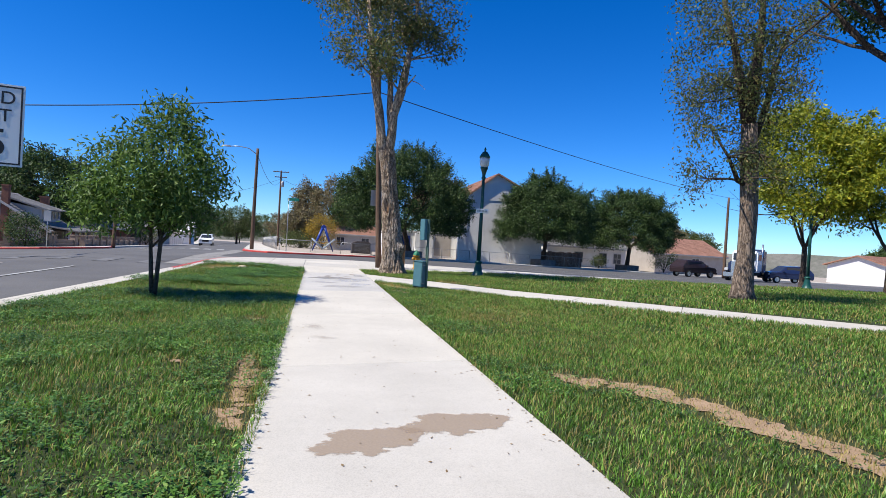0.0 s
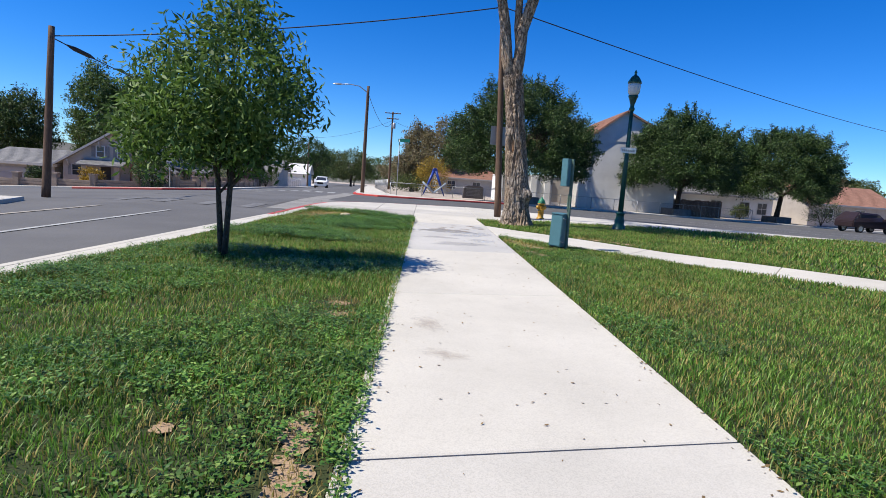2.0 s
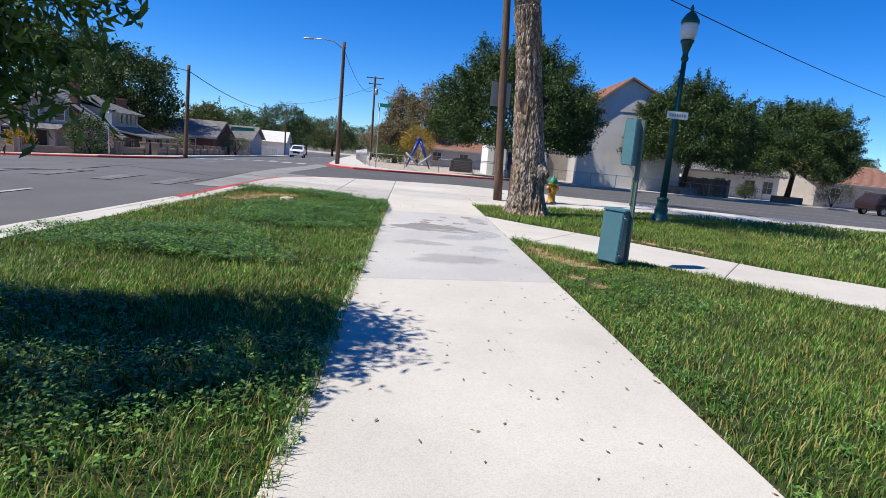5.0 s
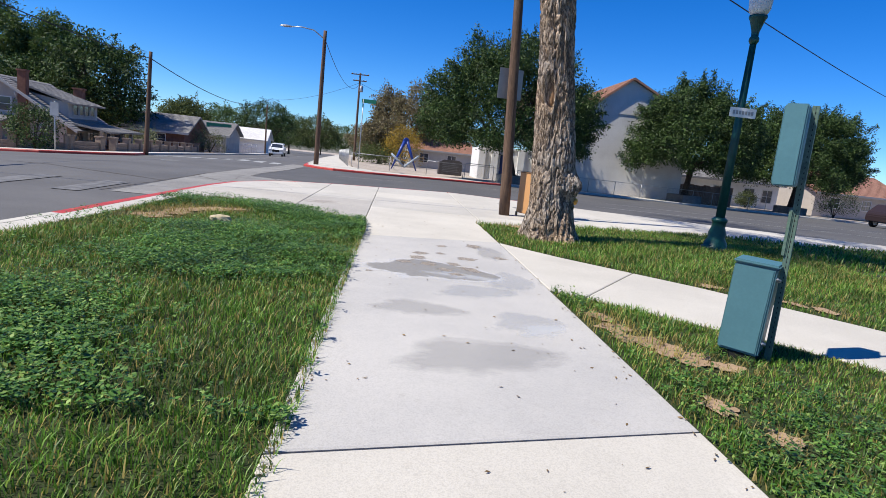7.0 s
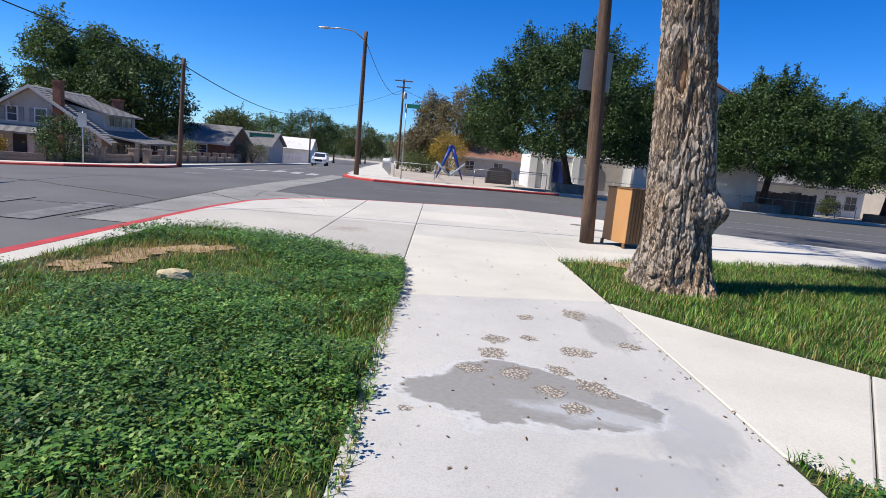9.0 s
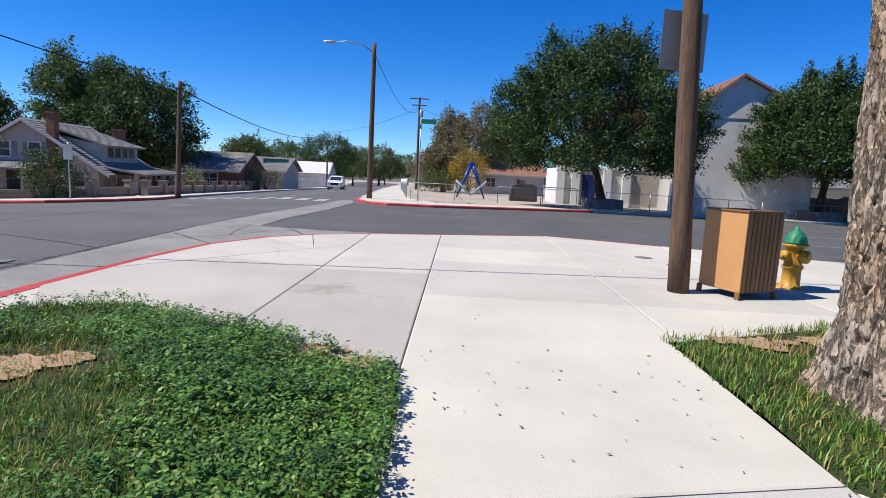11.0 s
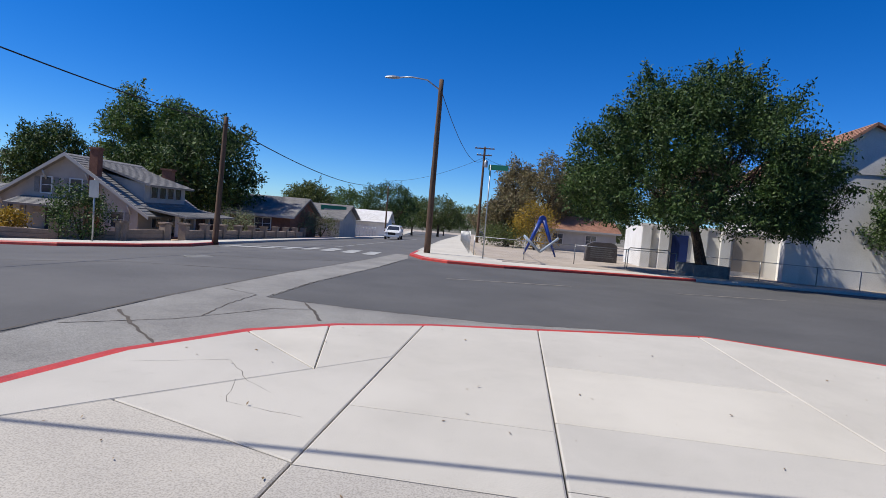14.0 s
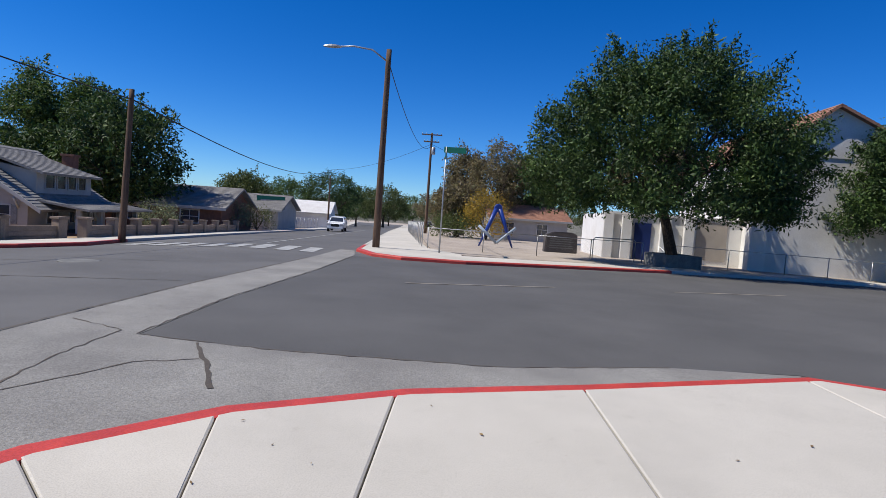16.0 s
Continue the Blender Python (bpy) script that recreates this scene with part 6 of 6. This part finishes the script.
mh = part("manhole_cover", lathe(bmesh.new(), [(0.42, -0.14), (0.42, -0.118), (0.36, -0.115)], 28, pose(-9.3, 38.2, gz(-9.3, 38.2))), PLANTER)
tagged(mh, "dark round manhole cover in the road", "manhole", kind="structure")


# ---- slabs of the walks ----
WALK_JOINTS = [-9.6, -5.6, -1.6, 2.35, 6.38, 10.3, 14.3, 20.5]
walk_main = thing("pavement", pose(0, 0, 0), "pale concrete slabs of the park walk", "pavement", kind="structure")
skew = 0.2
for a, b in zip([-14] + WALK_JOINTS, WALK_JOINTS):
    slab("slab", [(0.16, a), (2.41, a + skew * 2.25), (2.41, b + skew * 2.25), (0.16, b)], 0.012, CONCRETE_MID if b > 20 else CONCRETE, walk_main, 0.008)
corner = thing("pavement", pose(0, 0, 0), "pale concrete slabs of the street corner", "pavement", kind="structure")
XS = [-1.32, 0.16, 2.5, 4.9, 8.6, 13, 18, 24, 32, 44, 62]
edges_x = [-6] + XS + [170]
V, MU = (-1.86, 27.64), (0.80, -0.60)          # where three joints meet, and the way of the joint through it
for i, (x0, x1) in enumerate(zip(edges_x, edges_x[1:])):
    col = clip(clip(PAD, 1, 0, x0), -1, 0, -x1)
    if i == 0:
        # south of the skew joint, two courses; north of it, a fan of three slabs
        m = MU[0] * V[0] + MU[1] * V[1]
        south, north = clip(col, MU[0], MU[1], m), clip(col, -MU[0], -MU[1], -m)
        cells = [clip(south, -0.35, -1, -(25.87 + 0.35 * -1.32)), clip(south, 0.35, 1, 25.87 + 0.35 * -1.32)]
        a1, a2 = (-2.86, 28.57), (-2.40, 29.62)
        n1 = (-(a1[1] - V[1]), a1[0] - V[0])
        n2 = (-(a2[1] - V[1]), a2[0] - V[0])
        c1, c2 = n1[0] * V[0] + n1[1] * V[1], n2[0] * V[0] + n2[1] * V[1]
        cells += [clip(north, n1[0], n1[1], c1), clip(clip(north, -n1[0], -n1[1], -c1), n2[0], n2[1], c2), clip(north, -n2[0], -n2[1], -c2)]
    else:
        ys = [10] + ([24.35, 25.85, 26.87] if x1 < 0.2 else [24.6, 26.0, 27.05, 28.7] if x1 < 2.6 else [24.6, 26.9] if x1 < 5 else []) + [40]
        cells = [clip(clip(col, 0, 1, y0), 0, -1, -y1) for y0, y1 in zip(ys, ys[1:])]
    for cell in cells:
        if len(cell) >= 3:
            slab("slab", cell, 0.009, CONCRETE_OLD if sum(p[1] for p in cell) / len(cell) < 25.75 and x1 <= 0.2 else CONCRETE, corner)
path2 = thing("pavement", pose(0, 0, 0), "narrow pale concrete path across the lawn", "pavement", kind="structure")
P2 = WALK2_NEAR + WALK2_FAR[::-1]
cuts = [-3, 1.2, 4.1, 6.9, 9.6, 12.3, 15, 18, 21, 25, 30, 40, 90]
u = (0.80, -0.60)
for c0, c1 in zip(cuts, cuts[1:]):
    k0, k1 = c0 + 2.4 * u[0] + 19.2 * u[1], c1 + 2.4 * u[0] + 19.2 * u[1]
    cell = clip(clip(P2, u[0], u[1], k0), -u[0], -u[1], -k1)
    if len(cell) >= 3:
        slab("slab", cell, 0.011, CONCRETE, path2, 0.006)

# ---- stains on the walk ----
def puddle(x, y, w, h, rot, material, label, lift=0.0155):
    bm = bmesh.new()
    bmesh.ops.create_grid(bm, x_segments=1, y_segments=1, size=0.5)
    ob = part("dried_puddle", bm, material)
    ob.matrix_world = pose(x, y, lift, 0, 0, rot) @ Matrix.Diagonal((w, h, 1, 1))
    return tagged(ob, label, "stain", kind="structure")


ST_BROWN = stain("brown water stain", (0.37, 0.28, 0.20), 0.62, 2.4, False, 0.60)
ST_GREY = stain("grey water stain", (0.30, 0.29, 0.275), 0.62, 1.9, True, 0.50)
ST_FAINT = stain("faint water stain", (0.36, 0.355, 0.35), 0.30, 1.6, False, 0.40)
ST_WHITE = stain("white lime bloom", (0.70, 0.72, 0.74), 0.4, 2.6, False, 0.35)
ST_WASH = stain("bluish dried wash", (0.46, 0.475, 0.50), 0.32, 1.8, False, 0.45)
ST_RUST = stain("rusty scuff", (0.36, 0.28, 0.22), 0.24, 6, False, 0.1)
ST_AGG = gravel_patch("bared gravel in the concrete")
puddle(1.02, 4.25, 1.25, 0.75, 14, ST_BROWN, "brown dried puddle on the walk")
puddle(1.72, 4.58, 1.35, 0.75, 6, ST_BROWN, "brown dried puddle on the walk", 0.0157)
puddle(1.1, 18.3, 2.5, 1.8, -14, ST_GREY, "grey dried puddle with a white rim", 0.0138)
puddle(2.06, 19.75, 0.62, 2.0, 4, ST_FAINT, "grey dried wash on the walk", 0.0137)
puddle(2.0, 18.0, 0.8, 1.7, -8, ST_WASH, "bluish dried wash on the walk", 0.0136)
puddle(1.55, 17.45, 1.3, 0.9, 10, ST_WASH, "bluish dried wash on the walk", 0.0135)
puddle(1.5, 18.15, 1.5, 0.5, -16, ST_WHITE, "white lime bloom along the dried puddle", 0.0139)
puddle(0.9, 16.7, 1.3, 0.8, -6, ST_FAINT, "grey dried puddle on the walk", 0.0137)
puddle(1.85, 16.5, 1.0, 1.0, 10, ST_WASH, "bluish dried wash on the walk", 0.0136)
puddle(1.95, 16.35, 0.9, 0.5, 30, ST_WHITE, "white lime bloom on the walk", 0.0139)
puddle(0.62, 9.0, 0.5, 0.8, 20, ST_RUST, "rusty scuff on the walk")
puddle(0.75, 8.1, 0.4, 0.6, 70, ST_RUST, "rusty scuff on the walk")
puddle(1.3, 15.6, 1.9, 1.2, 10, ST_FAINT, "faint grey scuff on the walk", 0.0138)
puddle(-0.9, 24.6, 1.5, 1.0, 30, ST_RUST, "faint scuff on the corner slabs", 0.0108)
for i, (x, y, w, h) in enumerate(((1.06, 19.37, 0.34, 0.3), (1.01, 19.05, 0.36, 0.34), (1.33, 19.46, 0.22, 0.2), (1.66, 19.22, 0.36, 0.4), (0.83, 18.72, 0.3, 0.26), (1.13, 18.7, 0.34, 0.36), (1.44, 18.8, 0.26, 0.3), (1.31, 18.44, 0.28, 0.3), (1.62, 18.54, 0.5, 0.3), (1.42, 18.22, 0.28, 0.26), (1.89, 20.28, 0.36, 0.5), (1.4, 20.06, 0.3, 0.22), (2.15, 19.47, 0.26, 0.3), (0.44, 18.05, 0.12, 0.12))):
    puddle(x, y, w, h, i * 37, ST_AGG, "worn patch of bared gravel in the walk", 0.0141 + 0.00004 * i)


def crack(points, w, lift, label, seed=0):
    """A wandering dark crack as a narrow ribbon on the surface."""
    rng = random.Random(seed)
    pts = [Vector(points[0])]
    for a, b in zip(points, points[1:]):
        n = max(2, int(math.dist(a, b) / 0.12))
        pts += [Vector(a).lerp(Vector(b), (k + 1) / n) + Vector((rng.uniform(-1, 1), rng.uniform(-1, 1))) * 0.018 for k in range(n)]
    bm = bmesh.new()
    rows = []
    for i, p in enumerate(pts):
        u = (pts[min(i + 1, len(pts) - 1)] - pts[max(i - 1, 0)]).normalized()
        k = w * rng.uniform(0.4, 1.2)
        rows.append([bm.verts.new((p.x - u.y * k, p.y + u.x * k, gz(p.x, p.y) + lift)), bm.verts.new((p.x + u.y * k, p.y - u.x * k, gz(p.x, p.y) + lift))])
    for a, b in zip(rows, rows[1:]):
        bm.faces.new((a[0], a[1], b[1], b[0]))
    return tagged(part("crack", bm, JOINT), label, "crack", kind="structure")


crack([(-4.17, 29.74), (-4.36, 30.72), (-4.46, 31.92), (-5.3, 32.3)], 0.010, -0.117, "dark crack in the valley gutter", 1)
crack([(-5.2, 28.6), (-4.33, 29.45), (-3.92, 30.23), (-3.69, 30.77), (-3.21, 31.03)], 0.010, -0.117, "dark crack in the valley gutter", 2)
crack([(-3.51, 31.62), (-3.07, 30.87), (-2.77, 30.27)], 0.022, -0.116, "open joint across the gutter", 3)
crack([(-5.22, 29.6), (-4.3, 28.7), (-3.72, 28.2)], 0.022, -0.116, "open joint across the gutter", 4)
crack([(-12, 30.2), (-8.24, 28.4), (-6.17, 27.7), (-5.1, 27.2)], 0.028, -0.124, "tarred crack across the main street", 5)
crack([(-14, 33), (-10, 34.5), (-6.0, 36.2)], 0.02, -0.124, "thin crack across the main street", 6)
crack([(-11.5, 38), (-8.0, 39.5), (-5.9, 42)], 0.02, -0.124, "thin crack across the main street", 7)
crack([(-4.22, 31.78), (-2.7, 31.57), (-0.44, 31.61), (1.44, 32.2)], 0.012, -0.116, "ragged seam at the edge of the newer asphalt", 8)
crack([(-4.24, 31.8), (-4.47, 34.5), (-4.52, 40), (-4.75, 46)], 0.012, -0.116, "ragged seam at the edge of the newer asphalt", 9)
crack([(-5.3, 24), (-5.4, 30), (-5.68, 36), (-5.78, 44)], 0.02, -0.116, "ragged seam between gutter and street", 10)
crack([(-3.3, 27.2), (-2.6, 27.6), (-2.3, 27.2), (-1.9, 26.9)], 0.002, 0.0096, "fine crack in a corner slab", 11)
crack([(-2.3, 27.1), (-2.1, 26.6), (-1.5, 26.5)], 0.002, 0.0096, "fine crack in a corner slab", 12)
for x, y, r in ((3.92, 28.66, 0.16), (4.22, 27.84, 0.17)):
    cap = part("valve_cover", lathe(bmesh.new(), [(r, -0.02), (r, 0.012), (r * 0.85, 0.016)], 22, pose(x, y, 0)), PLANTER)
    tagged(cap, "small round iron valve cover in the pavement", "valve cover", kind="structure")
bm = bmesh.new()
bmesh.ops.create_icosphere(bm, subdivisions=3, radius=1)
for v in bm.verts:
    k = 1 + 0.25 * noise.noise(v.co * 1.7) + 0.08 * noise.noise(v.co * 5)
    v.co = Vector((v.co.x * 0.15 * k, v.co.y * 0.09 * k, v.co.z * 0.07 * k + 0.035))
stone = part("stone", bm, PALESTONE)
stone.matrix_world = pose(-1.72, 20.05, 0.075, 0, 8, 25)
tagged(stone, "pale tan stone lying in the weeds", "stone")


# ---- grass ----
def inside(poly, p):
    x, y = p[:, 0], p[:, 1]
    res = np.zeros(len(p), bool)
    for (x0, y0), (x1, y1) in zip(poly, poly[1:] + poly[:1]):
        cross = (y0 > y) != (y1 > y)
        with np.errstate(divide="ignore", invalid="ignore"):
            xi = (x1 - x0) * (y - y0) / (y1 - y0 if y1 != y0 else 1e-9) + x0
        res ^= cross & (x < xi)
    return res


def patchy(p, scale, seed):
    """A cheap smooth pattern of patches over the lawn."""
    rng = np.random.default_rng(seed)
    v = np.zeros(len(p))
    for k in range(7):
        a = rng.uniform(0, 6.28)
        w = scale * rng.uniform(0.6, 2.2)
        v += np.sin((p[:, 0] * math.cos(a) + p[:, 1] * math.sin(a)) * w + rng.uniform(0, 6.28))
    return v / 7


def blades(rng, p, height, width, lean=0.9):
    n = len(p)
    a = rng.uniform(0, 2 * math.pi, n)
    h = height * rng.uniform(0.55, 1.3, n)
    w = width * rng.uniform(0.7, 1.3, n)
    side = np.stack([np.cos(a), np.sin(a), np.zeros(n)], 1)
    out = np.stack([-np.sin(a), np.cos(a), np.zeros(n)], 1) * (h * lean * rng.uniform(0.1, 1.2, n))[:, None]
    base = np.stack([p[:, 0], p[:, 1], np.full(n, -0.005)], 1)
    up = np.zeros((n, 3))
    up[:, 2] = h
    v = np.empty((n, 5, 3))
    v[:, 0] = base - side * w[:, None] * 0.5
    v[:, 1] = base + side * w[:, None] * 0.5
    v[:, 2] = base + side * w[:, None] * 0.4 + up * 0.6 + out * 0.35
    v[:, 3] = base - side * w[:, None] * 0.4 + up * 0.6 + out * 0.35
    v[:, 4] = base + up * 0.92 + out
    i = np.arange(n)[:, None] * 5
    f = np.concatenate([i + np.array([[0, 1, 2]]), i + np.array([[0, 2, 3]]), i + np.array([[3, 2, 4]])], 0)
    return v.reshape(-1, 3), f


def worn_line(seed, points, size, gap=0.3):
    """Small worn spots strung along a line through the grass."""
    rng, out = random.Random(seed), []
    for (x0, y0), (x1, y1) in zip(points, points[1:]):
        n = max(1, round(math.hypot(x1 - x0, y1 - y0) / gap))
        for i in range(n):
            f, k = (i + 0.5) / n, size * rng.uniform(0.55, 1.25)
            out.append((x0 + (x1 - x0) * f + rng.uniform(-0.4, 0.4) * size, y0 + (y1 - y0) * f + rng.uniform(-0.4, 0.4) * size, k, k * rng.uniform(0.7, 1.4)))
    return out


BARE = (worn_line(1, [(0.06, 4.5), (0.0, 5.4), (-0.08, 6.9)], 0.13, 0.13) + worn_line(2, [(-0.3, 9.0), (-0.36, 9.8)], 0.15, 0.35) + worn_line(3, [(3.2, 6.15), (3.9, 5.6), (4.25, 4.7), (4.4, 3.8), (4.75, 2.8)], 0.24, 0.2)
        + worn_line(4, [(2.66, 17.1), (2.7, 16.3), (3.1, 15.85), (3.4, 15.75)], 0.2, 0.22) + worn_line(5, [(2.62, 15.2), (2.9, 14.6)], 0.13, 0.3) + worn_line(6, [(-3.0, 20.4), (-2.65, 21.4), (-2.0, 22.0)], 0.33, 0.3)
        + worn_line(7, [(2.9, 23.3), (3.9, 23.6)], 0.28, 0.25) + worn_line(8, [(4.6, 18.95), (5.9, 17.9)], 0.2, 0.3) + worn_line(9, [(-0.6, 22.55), (-0.05, 22.25)], 0.18, 0.25) + worn_line(10, [(-0.8, 6.5), (-0.7, 6.7)], 0.1, 0.3))


def bareness(p):
    b, rough = np.zeros(len(p)), 1.45 + 0.5 * patchy(p, 7, 3)
    for x, y, rx, ry in BARE:
        b = np.maximum(b, rough - ((p[:, 0] - x) / rx) ** 2 * 0.7 - ((p[:, 1] - y) / ry) ** 2 * 0.7)
    return np.clip(b, 0, 0.66)


def grow(name, poly, box_, density, height, width, seed, label, keep=None):
    rng = np.random.default_rng(seed)
    x0, x1, y0, y1 = box_
    n = int((x1 - x0) * (y1 - y0) * density)
    p = np.stack([rng.uniform(x0, x1, n), rng.uniform(y0, y1, n)], 1)
    p = p[inside(poly, p)]
    if keep is not None:
        p = p[keep(p)]
    bare = bareness(p)
    left = rng.uniform(0, 1, len(p)) > bare
    p, bare = p[left], bare[left]
    dry = (patchy(p, 0.9, 5) + rng.normal(0, 0.22, len(p)) > 0.78) | (bare + rng.normal(0, 0.2, len(p)) > 0.16) | (rng.uniform(0, 1, len(p)) < 0.03)
    hh = height * (1 + 0.6 * patchy(p, 1.3, 9) + 0.5 * patchy(p, 9, 14))
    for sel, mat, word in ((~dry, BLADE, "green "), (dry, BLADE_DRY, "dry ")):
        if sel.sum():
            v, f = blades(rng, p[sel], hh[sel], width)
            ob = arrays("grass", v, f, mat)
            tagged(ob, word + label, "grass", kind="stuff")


LAWN_L2 = [(-4.15, -30), (-4.05, 5), (-3.95, 10), (-3.62, 16), (-3.42, 20), (-3.35, 23.1), (-2.6, 23.5), (-1.2, 23.0), (0.12, 22.2), (0.24, 21.4), (0.24, -30)]
LAWN_R_ = [(2.33, -30)] + WALK2_NEAR + [(60, -30)]
LAWN_R2_ = WALK2_FAR[::-1] + [(2.35, 23.3), (4.0, 24.0), (8.0, 25.3), (13, 25.7), (30, 25.3), (62, 24.1)]
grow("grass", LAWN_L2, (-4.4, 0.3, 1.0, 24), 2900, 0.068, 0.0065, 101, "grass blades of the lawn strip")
grow("grass", LAWN_R_, (2.3, 6.5, 1.5, 18), 2700, 0.062, 0.0065, 102, "grass blades beside the walk")
grow("grass", LAWN_R_, (6.5, 14, 2, 15), 900, 0.085, 0.011, 103, "grass blades of the park lawn")
grow("grass", LAWN_R2_, (2.3, 9, 14, 26), 1500, 0.085, 0.008, 104, "grass blades between the paths")
grow("grass", LAWN_R2_, (9, 34, 0, 26), 260, 0.09, 0.02, 105, "grass blades of the far park lawn")
grow("grass", LAWN_R_, (14, 30, -6, 12), 160, 0.09, 0.022, 106, "grass blades of the far park lawn")


def weeds(poly, box_, count, size, seed, label, where, tall=0.06):
    """Low broad-leaved weeds: leaves in small rosettes over the grass."""
    rng = np.random.default_rng(seed)
    x0, x1, y0, y1 = box_
    p = np.stack([rng.uniform(x0, x1, count * 3), rng.uniform(y0, y1, count * 3)], 1)
    p = p[inside(poly, p)]
    p = p[where(p) + rng.normal(0, 0.16, len(p)) > 0][:count]
    p = p[rng.uniform(0, 1, len(p)) > bareness(p)]
    c = np.concatenate([np.column_stack([p, np.full(len(p), tall)])])
    c[:, 2] += tall * 0.9 * patchy(p, 3, 8) + rng.uniform(-0.03, 0.02, len(c))
    reps = np.repeat(c, 9, 0)
    n = len(reps)
    a = rng.uniform(0, 6.28, n)
    tilt = rng.uniform(-0.1, 0.6, n)
    d = np.stack([np.cos(a), np.sin(a), tilt], 1)
    s = np.stack([-np.sin(a), np.cos(a), np.zeros(n)], 1)
    L = size * rng.uniform(0.6, 1.3, (n, 1))
    o = reps + rng.normal(0, 0.018, (n, 3))
    v = np.empty((n, 4, 3))
    v[:, 0], v[:, 1], v[:, 2], v[:, 3] = o, o + d * L * 0.55 + s * L * 0.32, o + d * L, o + d * L * 0.55 - s * L * 0.32
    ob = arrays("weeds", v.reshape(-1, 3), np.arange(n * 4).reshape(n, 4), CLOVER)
    tagged(ob, label, "weeds", kind="stuff")


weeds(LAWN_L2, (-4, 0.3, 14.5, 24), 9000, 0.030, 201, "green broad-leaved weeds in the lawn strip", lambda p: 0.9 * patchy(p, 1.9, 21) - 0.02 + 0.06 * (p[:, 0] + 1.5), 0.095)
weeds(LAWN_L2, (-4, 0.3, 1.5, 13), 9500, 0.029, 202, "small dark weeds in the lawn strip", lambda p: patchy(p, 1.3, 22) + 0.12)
weeds(LAWN_R_, (2.3, 5, 1.5, 18), 3600, 0.028, 203, "small weeds beside the walk", lambda p: patchy(p, 1.6, 23) + 0.02 - 0.25 * (p[:, 0] - 2.4))
# soil showing where the grass is worn away
for i, (x, y, rx, ry) in enumerate(BARE):
    pts = []
    for k in range(36):
        a = 2 * math.pi * k / 36
        w = 0.72 + 0.4 * noise.noise(Vector((math.cos(a) * 1.6 + i * 5, math.sin(a) * 1.6, i))) + 0.16 * noise.noise(Vector((math.cos(a) * 6, math.sin(a) * 6 + i * 3, i)))
        pts.append((x + rx * w * math.cos(a), y + ry * w * math.sin(a)))
    pts = clip(pts, -1, 0, -0.155) if x < 0.3 else clip(pts, 1, 0, 2.415)
    pts = [p for p, q in zip(pts, pts[1:] + pts[:1]) if math.dist(p, q) > 0.004]
    tagged(part("bare_patch", sheet(bmesh.new(), pts, 0.006 + 0.0002 * i), SOIL), "bare patch of dry soil in the grass", "soil", kind="structure")
# litter on the walks
rng = np.random.default_rng(301)
n = 520
p = np.stack([rng.uniform(0.2, 2.4, n), rng.uniform(1, 23, n)], 1)
p2 = np.stack([rng.uniform(-3.2, 4, 110), rng.uniform(23.5, 30, 110)], 1)
edge = np.stack([np.where(rng.uniform(0, 1, 420) < 0.5, 0.18 + np.abs(rng.normal(0, 0.05, 420)), 2.39 - np.abs(rng.normal(0, 0.05, 420))), rng.uniform(1, 21, 420)], 1)
p = np.concatenate([p, p2, edge])
c = np.column_stack([p, np.full(len(p), 0.018)])
d = rng.normal(0, 1, (len(c), 3)) * np.array([1, 1, 0.12])
d /= np.linalg.norm(d, axis=1)[:, None]
s = np.stack([-d[:, 1], d[:, 0], 0.3 * rng.normal(0, 1, len(c))], 1)
L = rng.uniform(0.010, 0.042, (len(c), 1))
v = np.empty((len(c), 4, 3))
v[:, 0], v[:, 1], v[:, 2], v[:, 3] = c, c + d * L * 0.5 + s * L * 0.2, c + d * L, c + d * L * 0.5 - s * L * 0.2
v[:, :, 2] = np.maximum(v[:, :, 2], 0.0135)
tagged(arrays("leaf_litter", v.reshape(-1, 3), np.arange(len(c) * 4).reshape(-1, 4), LEAF_LITTER), "small dry leaves and bits scattered on the concrete", "litter", kind="stuff")
